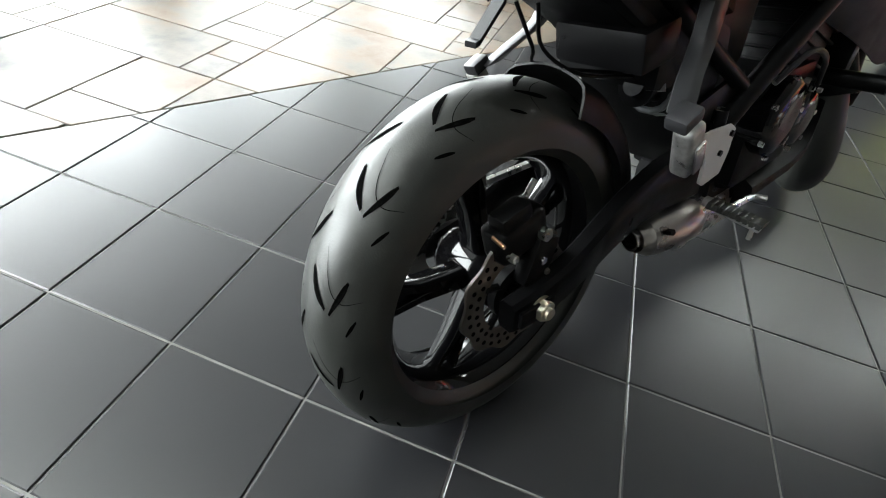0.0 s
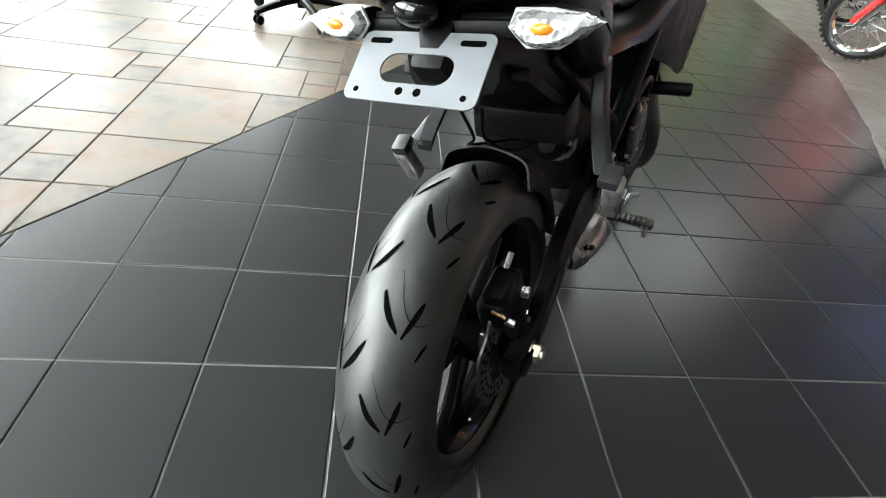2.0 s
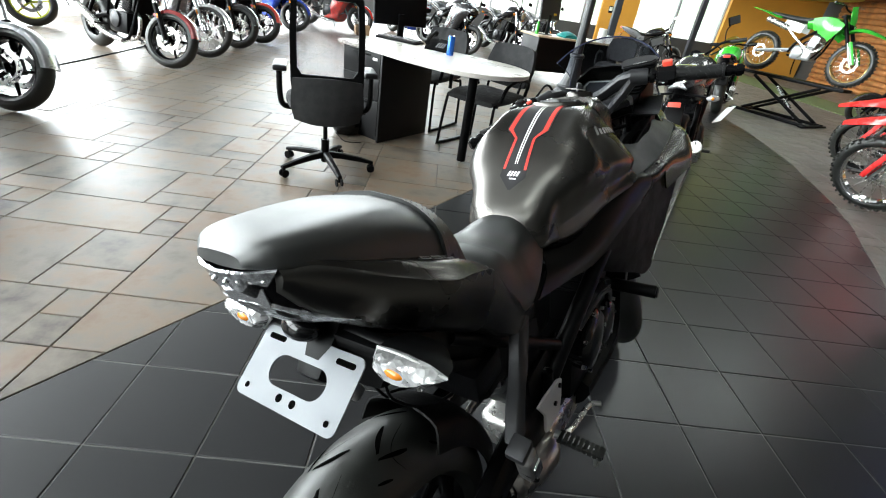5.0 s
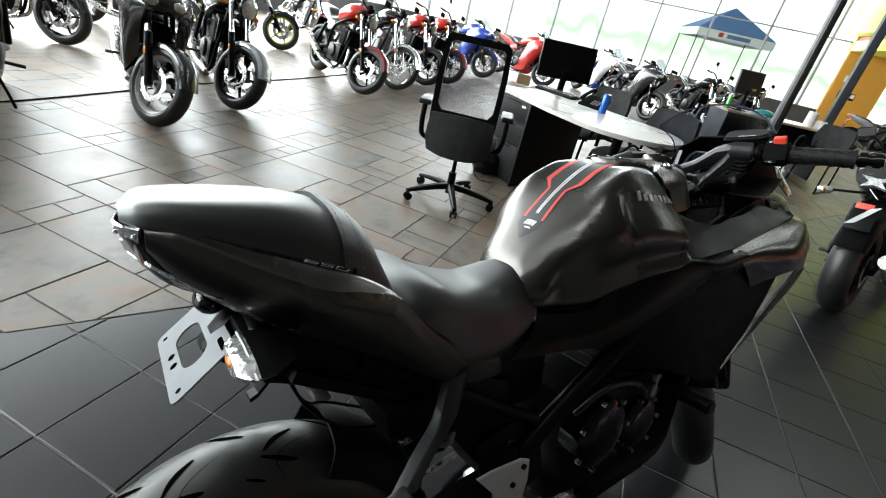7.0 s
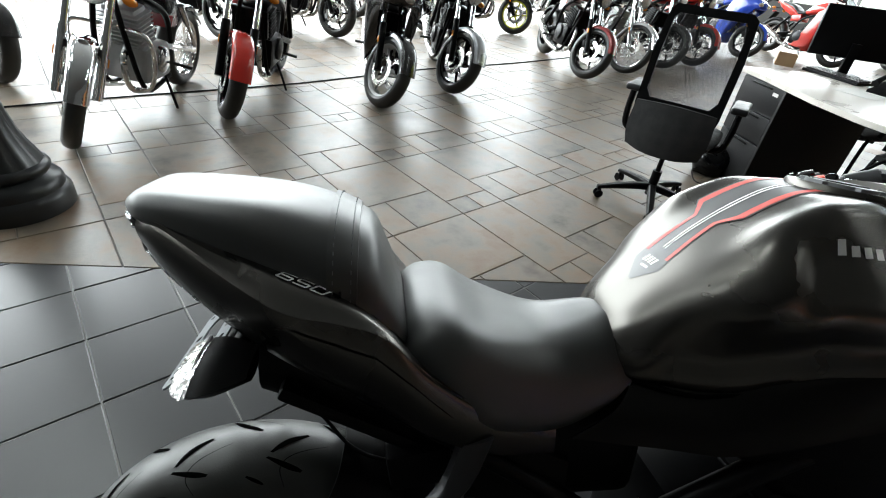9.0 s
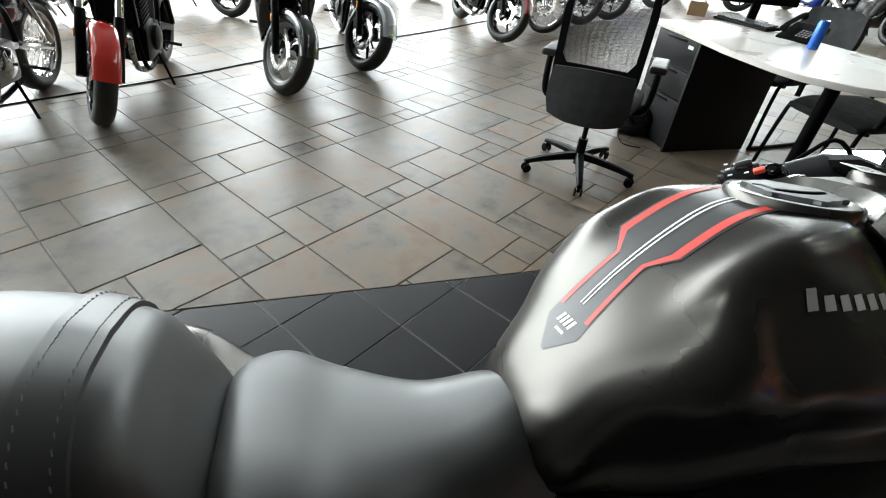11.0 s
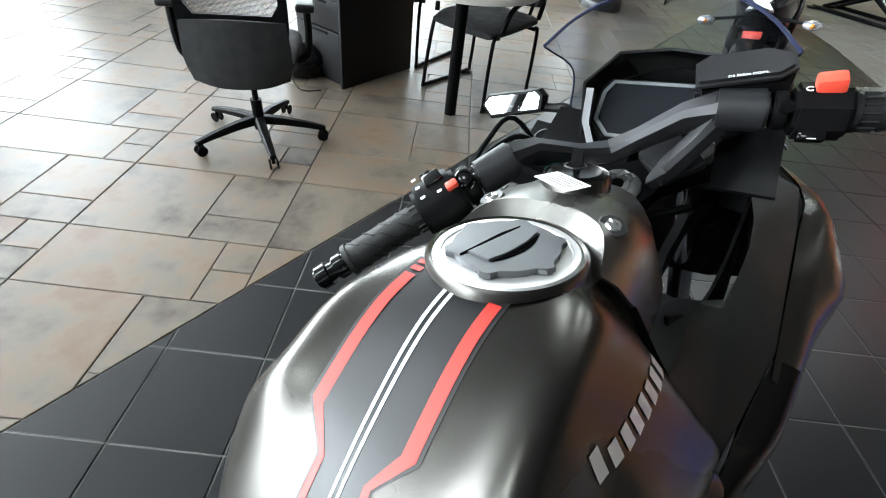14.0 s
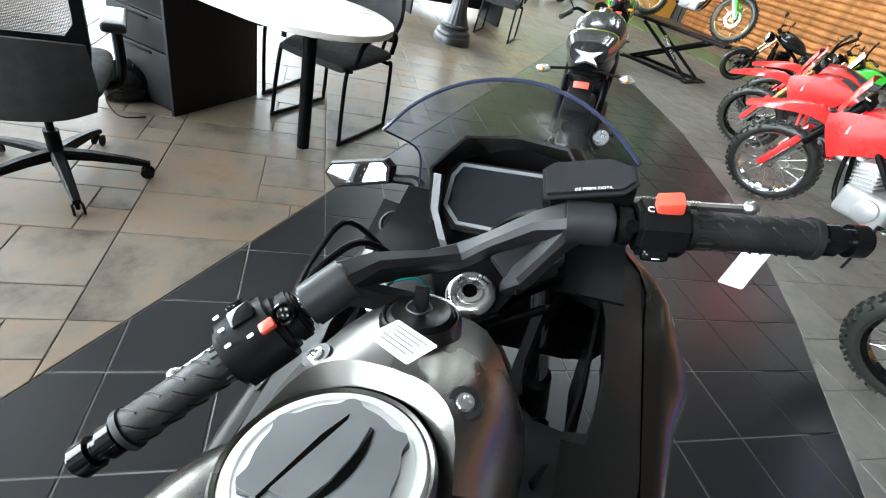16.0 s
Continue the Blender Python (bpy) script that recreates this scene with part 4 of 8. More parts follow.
# filler cap
cap_m = pose(-0.001, 0.855, 1.0565, -6)
cap = part("filler_cap", lathe([(-0.01, 0.063), (0.0, 0.065), (0.0025, 0.063), (0.0025, 0.057), (0.0008, 0.056), (0.0015, 0.0), (-0.01, 0.0)], "Z", 64), CAPRING, bike, "silver locking fuel filler cap", cap_m)
part("cap_lip", lathe([(-0.012, 0.072), (0.0, 0.0705), (0.003, 0.068), (0.0012, 0.0655), (-0.012, 0.065)], "Z", 64), PAINT, cap, "rolled paint lip round the cap")
lobes = []
for k in range(72):
    a = k * math.tau / 72
    tab = 0.0065 if k % 12 in (5, 6, 7) else 0.0
    lobes.append(((0.0465 + tab) * math.cos(a), (0.0465 + tab) * math.sin(a)))
part("cap_disc", plate(lobes, 0.006, pose(0, 0, 0.0045, 0, 0, 12), bevel=0.001), CAPGREY, cap, "matte grey notched cap disc")
crescent = [(0.011 + 0.009 * (1 - (t / 0.034) ** 2), t) for t in [0.034 * (i / 8 - 1) for i in range(17)]]
inner = [(0.011 + 0.003 * (1 - (t / 0.034) ** 2), t) for t in [0.034 * (1 - i / 8) for i in range(1, 16)]]
part("cap_slot", plate(crescent + inner, 0.001, pose(0, 0, 0.0079, 0, 0, -8)), GROOVE, cap, "dark finger recess beside the flap")
part("cap_slot", plate([(-0.0165, -0.041), (-0.0145, -0.0415), (-0.009, 0.03), (-0.0112, 0.036), (-0.0155, 0.012)], 0.001, pose(0, 0, 0.0079, 0, 0, -8)), GROOVE, cap)
part("cap_flap", plate([(-0.0135, -0.034), (0.009, -0.034), (0.0135, -0.012), (0.0135, 0.012), (0.0095, 0.034), (-0.0085, 0.03)], 0.0026, pose(0, 0, 0.0082, 0, 0, -8), bevel=0.0006), CAPGREY, cap, "hinged key flap")

# cover round the ignition switch
cover_rows = [[(0.0, 0.93, 1.048), (0.03, 0.926, 1.046), (0.055, 0.908, 1.041), (0.07, 0.872, 1.03)], [(0.0, 0.94, 1.061), (0.034, 0.936, 1.06), (0.061, 0.917, 1.056), (0.076, 0.874, 1.042)], [(0.0, 0.985, 1.06), (0.04, 0.98, 1.057), (0.071, 0.945, 1.048), (0.085, 0.884, 1.03)], [(0.0, 1.035, 1.046), (0.05, 1.03, 1.04), (0.088, 0.98, 1.02), (0.098, 0.9, 1.0)], [(0.0, 1.05, 1.0), (0.06, 1.045, 0.99), (0.1, 1.0, 0.96), (0.11, 0.905, 0.955)]]
for s in (1, -1):
    wing = part("ignition_cover", sheet(cover_rows, 0.004, 3, 1, side=s), LITPAINT, bike, "graphite metallic cover round the ignition switch, painted paler for its sheen", smooth=30)
    on_wing = tree_of(wing).ray_cast(Vector((s * 0.0635, 0.935, 1.2)), Vector((0, 0, -1)))
    seat_m = Matrix.Translation(on_wing[0]) @ Vector((s * 0.3, -0.15, 0.94)).to_track_quat("Z", "Y").to_matrix().to_4x4()
    part("bolt_recess", lathe([(0.0005, 0.0), (0.001, 0.0125), (-0.002, 0.014)], "Z", 24), GREYMETAL, bike, "", seat_m @ pose(0, 0, 0.0012))
    bolt = lathe([(0.0, 0.0), (0.0, 0.003), (0.0025, 0.004), (0.002, 0.0065), (-0.001, 0.008), (-0.002, 0.009)], "Z", 20)
    part("cover_bolt", bolt, CHROME, bike, "chrome button bolt", seat_m @ pose(0, 0, 0.002))
ign = lathe([(-0.03, 0.03), (0.006, 0.03), (0.01, 0.026), (0.006, 0.02), (0.006, 0.0)], "Z", 40, at=(0, 0, 0))
ignition = part("ignition_switch", ign, SATIN, bike, "black ignition switch with key and tag", pose(0.0, 1.0, 1.064, -6))
part("lock_ring", lathe([(0.0, 0.03), (0.006, 0.031), (0.008, 0.033), (0.003, 0.036), (-0.012, 0.037)], "Z", 40), PAINT, ignition, "raised metal ring round the lock")
part("key", plate([(-0.003, 0), (0.003, 0), (0.0065, 0.012), (0.006, 0.026), (-0.006, 0.026), (-0.0065, 0.012)], 0.005, pose(0, 0, 0.006, 78, 0, 15), bevel=0.0015), PLASTIC, ignition, "black-headed key")
part("key_ring", tube([(0.011 * math.cos(a), -0.004 + 0.011 * math.sin(a), 0.016) for a in (0, 1.26, 2.51, 3.77, 5.03)], 0.0009, closed=True, seg=6), GREYMETAL, ignition)
tag = part("key_tag", plate(rounded(0.044, 0.034, 0.002), 0.0006, pose(0.006, -0.05, 0.014, -4, 4, -20)), PAPER, ignition, "small white paper key tag with faint print")
for i in range(5):
    part("print_line", plate(rounded(0.034 - 0.006 * (i % 3), 0.0011, 0.0005), 0.0008, pose(0.006, -0.05, 0.0141, -4, 4, -20) @ pose(0, 0.0105 - 0.005 * i, 0.0001)), INK, tag)

# fairing
for s in (1, -1):
    part("side_cowl", sheet([
        [(0.075, 0.54, 0.79), (0.11, 0.62, 0.788), (0.148, 0.72, 0.828), (0.193, 0.84, 0.876), (0.204, 0.93, 0.876), (0.217, 1.03, 0.888)],
        [(0.085, 0.535, 0.778), (0.122, 0.62, 0.772), (0.16, 0.72, 0.812), (0.204, 0.84, 0.87), (0.226, 0.93, 0.872), (0.24, 1.03, 0.883)],
        [(0.112, 0.5, 0.748), (0.146, 0.62, 0.742), (0.178, 0.73, 0.772), (0.212, 0.86, 0.838), (0.238, 0.95, 0.858), (0.245, 1.04, 0.868)],
        [(0.12, 0.44, 0.712), (0.142, 0.58, 0.706), (0.164, 0.68, 0.71), (0.206, 0.85, 0.79), (0.225, 0.97, 0.83), (0.238, 1.07, 0.845)]], 0.004, side=s), SHADEDPAINT, bike, "graphite side cowl with its shade put into the paint")
    part("lower_fairing", sheet([
        [(0.15, 0.665, 0.704), (0.203, 0.85, 0.786), (0.217, 0.97, 0.834), (0.232, 1.08, 0.852), (0.25, 1.22, 0.82)],
        [(0.148, 0.72, 0.672), (0.188, 0.85, 0.69), (0.206, 0.97, 0.665), (0.222, 1.09, 0.67), (0.235, 1.18, 0.69)],
        [(0.152, 0.78, 0.64), (0.182, 0.88, 0.6), (0.197, 0.97, 0.565), (0.21, 1.05, 0.53), (0.218, 1.1, 0.535)]], 0.004, side=s), PLASTIC, bike, "textured black lower side fairing")
    part("front_fairing", sheet([
        [(0.219, 1.0, 0.886), (0.216, 1.12, 0.904), (0.212, 1.25, 0.92), (0.2, 1.37, 0.937), (0.09, 1.56, 0.945)],
        [(0.243, 1.0, 0.868), (0.247, 1.12, 0.884), (0.244, 1.25, 0.902), (0.23, 1.37, 0.922), (0.1, 1.58, 0.915)],
        [(0.24, 1.05, 0.835), (0.262, 1.15, 0.858), (0.276, 1.24, 0.872), (0.235, 1.42, 0.87), (0.1, 1.6, 0.86)],
        [(0.238, 1.1, 0.79), (0.268, 1.2, 0.82), (0.27, 1.31, 0.82), (0.21, 1.48, 0.81), (0.1, 1.61, 0.8)]], 0.005, side=s), PAINT, bike, "graphite metallic front fairing")
    part("air_scoop", sheet([
        [(0.276, 1.25, 0.822), (0.262, 1.36, 0.818), (0.21, 1.48, 0.808)],
        [(0.25, 1.2, 0.72), (0.245, 1.34, 0.74), (0.2, 1.46, 0.75)],
        [(0.222, 1.1, 0.56), (0.222, 1.2, 0.62), (0.185, 1.4, 0.69)]], 0.005, side=s), PAINT, bike, "graphite metallic lower fairing blade")
    outer = [(0.192, 0.868, 0.868), (0.217, 1.037, 0.892), (0.213, 1.15, 0.908), (0.21, 1.25, 0.92), (0.2, 1.36, 0.937), (0.13, 1.34, 0.98), (0.07, 1.27, 0.93), (0.058, 1.15, 0.875), (0.068, 1.0, 0.88), (0.1, 0.9, 0.965), (0.14, 0.872, 0.955)]
    inner = [(0.158, 1.048, 0.93), (0.164, 1.085, 0.943), (0.166, 1.14, 0.947), (0.16, 1.2, 0.957), (0.148, 1.245, 0.967), (0.11, 1.275, 0.957), (0.082, 1.24, 0.92), (0.074, 1.17, 0.886), (0.08, 1.11, 0.872), (0.105, 1.075, 0.893), (0.135, 1.052, 0.917)]
    part("inner_cowl", framed(outer, inner, 0.004, s), MATTE, bike, "textured black inner cowl round an open duct")
    part("inner_duct", sheet([
        [(0.12, 0.96, 0.955), (0.14, 1.05, 0.912), (0.15, 1.14, 0.946), (0.15, 1.3, 0.995)],
        [(0.135, 0.96, 0.85), (0.145, 1.05, 0.83), (0.155, 1.16, 0.86), (0.15, 1.32, 0.88)],
        [(0.14, 0.98, 0.7), (0.15, 1.06, 0.66), (0.15, 1.18, 0.68), (0.14, 1.3, 0.72)]], 0.004, side=s), PLASTIC, bike, "black inner duct panel")
    part("panel_screw", lathe([(0, 0), (0.0015, 0.005), (0, 0.0065), (-0.003, 0.008)], "X", 16), CHROME, bike, "", pose(s * 0.157, 0.922, 0.912, 0, -s * 40, 0 if s > 0 else 180))
    part("fairing_screw", ball((s * 0.15, 0.718, 0.69), 0.005, seg=10), STEEL, bike)
    slider = part("crash_slider", rod((s * 0.13, 1.0, 0.5), (s * 0.262, 1.0, 0.5), 0.02, seg=20, bevel=0.004), PLASTIC, bike, "black crash slider")

# windscreen, dash
half = [[(0.0, 1.283, 1.214), (0.062, 1.276, 1.206), (0.116, 1.258, 1.182), (0.157, 1.24, 1.147)], [(0.0, 1.375, 1.16), (0.06, 1.358, 1.153), (0.108, 1.328, 1.128), (0.137, 1.306, 1.1)], [(0.0, 1.49, 1.08), (0.07, 1.465, 1.075), (0.125, 1.395, 1.056), (0.15, 1.335, 1.03)], [(0.0, 1.585, 0.99), (0.075, 1.565, 0.99), (0.14, 1.49, 0.985), (0.17, 1.38, 0.985)]]
full = [[(-x, y, z) for x, y, z in r[:0:-1]] + r for r in half]
screen = part("windscreen", sheet(full, 0.003, 4, 4), TINT, bike, "clear lightly tinted plastic windscreen")
screen.visible_shadow = False
EDGE_GLOSS = material("smoked_edge", (0.02, 0.024, 0.05), 0.1, vary=0.1)
for i in (0, -1):
    part("windscreen_edge", tube([r[i] for r in full], 0.0014, seg=6), EDGE_GLOSS, screen)
part("windscreen_edge", tube(full[0], 0.0024, seg=6), EDGE_GLOSS, screen, "polished windscreen edge")
nose = loft([(1.3, [(0, 1.0), (0.1, 0.995), (0.16, 0.97), (0.18, 0.9), (0.16, 0.8), (0, 0.78)]), (1.45, [(0, 1.0), (0.09, 0.99), (0.15, 0.965), (0.17, 0.88), (0.14, 0.77), (0, 0.74)]), (1.6, [(0, 0.96), (0.05, 0.955), (0.08, 0.93), (0.09, 0.87), (0.07, 0.8), (0, 0.79)]), (1.65, [(0, 0.9), (0.02, 0.898), (0.03, 0.89), (0.03, 0.87), (0.02, 0.85), (0, 0.845)])], 4, 3)
part("nose_cowl", nose, PAINT, bike, "graphite metallic nose cowl")
hood = [[(-0.098, 1.262, 1.01), (-0.108, 1.288, 1.085), (-0.07, 1.326, 1.122), (0.0, 1.335, 1.127), (0.07, 1.326, 1.122), (0.108, 1.288, 1.085), (0.098, 1.262, 1.01)], [(-0.114, 1.34, 1.0), (-0.118, 1.362, 1.07), (-0.078, 1.392, 1.1), (0, 1.4, 1.104), (0.078, 1.392, 1.1), (0.118, 1.362, 1.07), (0.114, 1.34, 1.0)], [(-0.115, 1.42, 0.985), (-0.11, 1.43, 1.03), (-0.07, 1.45, 1.06), (0, 1.46, 1.066), (0.07, 1.45, 1.06), (0.11, 1.43, 1.03), (0.115, 1.42, 0.985)]]
part("dash_hood", sheet(hood, 0.004, 1, 2), PLASTIC, bike, "angular black dash hood", smooth=20)
part("dash_backing", sheet([[(-0.11, 1.405, 0.985), (0.0, 1.42, 0.985), (0.11, 1.405, 0.985)], [(-0.106, 1.4, 1.06), (0.0, 1.42, 1.085), (0.106, 1.4, 1.06)]], 0.004), PLASTIC, bike)
for s in (1, -1):
    trim = [[(s * x, y, z), (s * (x - 0.013), y - 0.004, z + 0.001), (s * (x - 0.013), y + 0.004, z - 0.012), (s * x, y + 0.008, z - 0.012)] for x, y, z in ((0.104, 1.284, 1.08), (0.1, 1.262, 1.035), (0.078, 1.236, 1.004), (0.062, 1.215, 0.996))]
    part("dash_trim", skin([[Vector(p) for p in r] for r in trim]), GREYMETAL, bike, "grey trim strip beside the dash", smooth=20)
dm = pose(0.0, 1.312, 1.038, 46)
dash = part("dash", plate([(-0.1, 0.03), (-0.085, 0.052), (0.085, 0.052), (0.1, 0.03), (0.1, -0.025), (0.07, -0.055), (-0.07, -0.055), (-0.1, -0.025)], 0.024, dm, bevel=0.004), PLASTIC, bike, "dash with dark display and grey frame")
part("display_frame", plate([(-0.09, 0.026), (-0.078, 0.046), (0.078, 0.046), (0.09, 0.026), (0.09, -0.022), (0.064, -0.048), (-0.064, -0.048), (-0.09, -0.022)], 0.005, dm @ pose(0, 0, 0.0125), hole=[(-0.084, 0.024), (-0.075, 0.041), (0.075, 0.041), (0.084, 0.024), (0.084, -0.02), (0.061, -0.043), (-0.061, -0.043), (-0.084, -0.02)]), PLATEGREY, dash)
part("display", plate([(-0.085, 0.025), (-0.076, 0.042), (0.076, 0.042), (0.085, 0.025), (0.085, -0.021), (0.062, -0.044), (-0.062, -0.044), (-0.085, -0.021)], 0.002, dm @ pose(0, 0, 0.0125)), SCREEN, dash)
tray = [[(-0.175, 1.2, 0.985), (-0.08, 1.2, 0.985), (0, 1.2, 0.985), (0.08, 1.2, 0.985), (0.175, 1.2, 0.985)], [(-0.17, 1.27, 0.995), (-0.08, 1.275, 0.995), (0, 1.28, 0.995), (0.08, 1.275, 0.995), (0.17, 1.27, 0.995)], [(-0.165, 1.33, 1.03), (-0.08, 1.34, 1.02), (0, 1.34, 1.02), (0.08, 1.34, 1.02), (0.165, 1.33, 1.03)]]
part("dash_tray", sheet(tray, 0.004), PLASTIC, bike, "textured black panel under the dash")
usb = lathe([(-0.01, 0.022), (0.004, 0.022), (0.006, 0.018), (0.004, 0.015), (0.006, 0.0)], "Z", 32)
part("socket_panel", plate([(-0.04, -0.03), (0.034, -0.03), (0.04, 0.034), (-0.034, 0.045)], 0.008, pose(-0.168, 1.277, 0.983, 35), bevel=0.003), PLASTIC, bike, "textured black socket panel")
part("socket_cap", usb, SATIN, bike, "round black power socket cap", pose(-0.168, 1.275, 0.989, 35))
part("socket_mark", plate(rounded(0.012, 0.003, 0.001), 0.001), WHITE, bike, "", pose(-0.168, 1.275, 0.989, 35) @ pose(0, 0, 0.0068, 0, 0, 40))
mir = part("mirror", loft([(-0.006, [(-0.066, 0.006), (-0.05, 0.022), (0.056, 0.02), (0.066, 0.008), (0.06, -0.018), (-0.05, -0.02)]), (0.012, [(-0.07, 0.006), (-0.054, 0.026), (0.06, 0.024), (0.072, 0.008), (0.064, -0.022), (-0.054, -0.024)]), (0.032, [(-0.04, 0.004), (-0.03, 0.014), (0.03, 0.012), (0.04, 0.004), (0.034, -0.012), (-0.03, -0.014)])], 3, 1, both=False), PLASTIC, bike, "black framed rear-view mirror", pose(-0.3, 1.4, 1.005, -16, -10, 6))
part("mirror_glass", plate([(-0.06, 0.005), (-0.047, 0.018), (0.052, 0.016), (0.06, 0.007), (0.055, -0.015), (-0.046, -0.016)], 0.002, pose(0, -0.0075, 0, 90)), MIRROR, mir)
part("mirror_arm", tube(((-0.16, 1.4, 0.985), (-0.19, 1.415, 1.0), (-0.22, 1.415, 1.0), (-0.25, 1.412, 1.0)), [0.014, 0.011, 0.009, 0.009]), PLASTIC, bike)


# steering: clamp, forks, bars, front wheel
steer = new("steering")
steer.empty_display_size = 0.05
steer.parent = bike
steer.matrix_basis = pose(0, 1.146, 0.995, 24) @ pose(0, 0, 0, 0, 0, 34.3)
part("top_clamp", plate([(-0.13, 0.0), (-0.115, 0.03), (-0.06, 0.02), (0.06, 0.02), (0.115, 0.03), (0.13, 0.0), (0.115, -0.03), (0.05, -0.03), (0.025, -0.055), (-0.025, -0.055), (-0.05, -0.03), (-0.115, -0.03)], 0.024, pose(0, 0.02, -0.022), bevel=0.004), SATIN, steer, "black cast top clamp")
part("stem_nut", lathe([(-0.012, 0.03), (-0.004, 0.031), (0.001, 0.027), (0.0025, 0.021), (0.001, 0.017), (0.003, 0.016), (0.003, 0.0095), (-0.006, 0.009), (-0.006, 0.0)], "Z", 40), STEEL, steer, "polished steering stem nut")
part("stem_socket", rod((0, 0, -0.006), (0, 0, 0.0005), 0.0092, seg=6), GROOVE, steer)


def angular(path):
    """A cast bar with flat chamfered faces through (point, half width, half height)."""
    rings = []
    for i, (p, w, h) in enumerate(path):
        d = (path[min(i + 1, len(path) - 1)][0] - path[max(i - 1, 0)][0]).normalized()
        side = d.cross(Vector((0, 0, 1))).normalized()
        up = side.cross(d)
        rings.append([p + side * w * u + up * h * v for u, v in ((-1, -0.6), (-0.6, -1), (0.6, -1), (1, -0.6), (1, 0.6), (0.55, 1), (-0.55, 1), (-1, 0.6))])
    return skin(rings)


for s in (1, -1):
    fork = part("fork_leg", rod((s * 0.105, 0.025, -0.01), (s * 0.105, 0.025, -0.5), 0.0205, seg=24), CHROME, steer, "chromed fork leg")
    rod_bm = rod((s * 0.105, 0.025, -0.42), (s * 0.105, 0.025, -0.8), 0.029, seg=20)
    part("fork_lower", rod_bm, SATIN, fork)
    part("fork_cap", lathe([(-0.02, 0.024), (0.006, 0.024), (0.009, 0.02), (0.007, 0.012), (0.01, 0.0)], "Z", 24, at=(s * 0.105, 0.025, 0)), STEEL, fork, "bright fork cap")
    part("fork_dial", rod((s * 0.105, 0.025, 0.009), (s * 0.105, 0.025, 0.014), 0.008, seg=6), GREYMETAL, fork)
    out = Vector((s * 0.2, -0.086 if s > 0 else -0.075, -0.013)).normalized()
    p0 = Vector((0.159, -0.018, 0.079)) if s > 0 else Vector((-0.168, -0.02, 0.094))

    def at(d, p0=p0, out=out):
        return tuple(p0 + out * d)

    arm = part("bar_arm", rod(at(0.0), at(-0.052), 0.0235, seg=20, bevel=0.003), GREYMETAL, steer, "dark grey cast handlebar arm")
    root = Vector(at(-0.045))
    part("arm_leg", angular([(root, 0.019, 0.02), (root + Vector((-s * 0.03, 0.01, -0.006)), 0.013, 0.017), (Vector((s * 0.04, 0.03, 0.042)), 0.011, 0.014), (Vector((0, 0.034, 0.03)), 0.014, 0.013)]), GREYMETAL, arm)
    part("arm_leg", angular([(root + Vector((0, -0.006, -0.004)), 0.015, 0.016), (root + Vector((-s * 0.022, -0.008, -0.03)), 0.011, 0.014), (Vector((s * 0.062, -0.012, 0.022)), 0.014, 0.012), (Vector((s * 0.05, 0.0, -0.006)), 0.018, 0.01)]), GREYMETAL, arm)
    part("arm_foot", box((0.06, 0.062, 0.016), (s * 0.072, 0.012, 0.006), (0, 0, s * 12), 0.005), GREYMETAL, arm)
    part("bar_tube", rod(at(-0.01), at(0.2), 0.011, seg=16), GLOSS, steer)
    pod = rod(at(0.022), at(0.072), 0.03, seg=8, bevel=0.004) if s > 0 else rod(at(0.024), at(0.084), 0.0365, seg=10, bevel=0.006)
    switch = part("switch_pod", pod, PLASTIC, steer, "black handlebar switch pod")
    m = Matrix.Translation(at(0.045)) @ out.to_track_quat("X", "Z").to_matrix().to_4x4()
    if s > 0:
        part("kill_switch", box((0.026, 0.018, 0.02), (0.004, 0.004, 0.032), (0, -8, 0), 0.004), SWITCHRED, switch, "red engine stop switch", m)
        part("start_button", box((0.026, 0.012, 0.014), (-0.004, -0.03, -0.008), (30, 0, 0), 0.004), GLOSS, switch, "", m)
        part("start_mark", plate(rounded(0.008, 0.003, 0.001), 0.001, pose(-0.004, -0.0368, -0.005, 120)), WHITE, switch, "", m)
        letters("C", 0.01, m @ pose(-0.014, -0.002, 0.0305), WHITE, switch, "switch_mark")
    else:
        m = Matrix.Translation(at(0.054)) @ out.to_track_quat("X", "Z").to_matrix().to_4x4() @ Matrix.Scale(1.22, 4)
        part("mode_collar", rod(at(0.006), at(0.022), 0.027, seg=16, bevel=0.003), PLASTIC, switch)
        part("mode_button", lathe([(-0.004, 0.011), (0.004, 0.011), (0.0055, 0.009), (0.003, 0.0075), (0.005, 0.006), (0.006, 0.0)], "Z", 24), GLOSS, switch, "round black mode button", Matrix.Translation(Vector(at(0.014)) + Vector((0, -0.012, 0.025))) @ pose(0, 0, 0, 25))
        part("pass_lever", rod(at(0.03), tuple(Vector(at(0.06)) + Vector((0, 0.044, 0.006))), 0.006, seg=8), PLASTIC, switch)
        part("dip_switch", box((0.02, 0.016, 0.008), (-0.004, -0.006, 0.029), (0, 0, 0), 0.003), GLOSS, switch, "", m)
        part("hazard_switch", box((0.012, 0.009, 0.006), (-0.017, 0.016, 0.029), (0, 0, 0), 0.002), SWITCHRED, switch, "red hazard switch", m)
        part("signal_switch", box((0.014, 0.012, 0.01), (0.0, -0.026, 0.018), (50, 0, 0), 0.003), GLOSS, switch, "", m)
        for i, (x, y) in enumerate(((-0.004, 0.016), (0.013, 0.012), (0.013, -0.004), (0.013, -0.017))):
            part("switch_mark", plate(rounded(0.005, 0.003, 0.001), 0.0006, pose(x, y, 0.0308)), WHITE, switch, "", m)
    clampx = rod(at(0.004), at(0.018), 0.021, seg=20, bevel=0.002)
    part("lever_clamp", clampx, PLASTIC, steer)
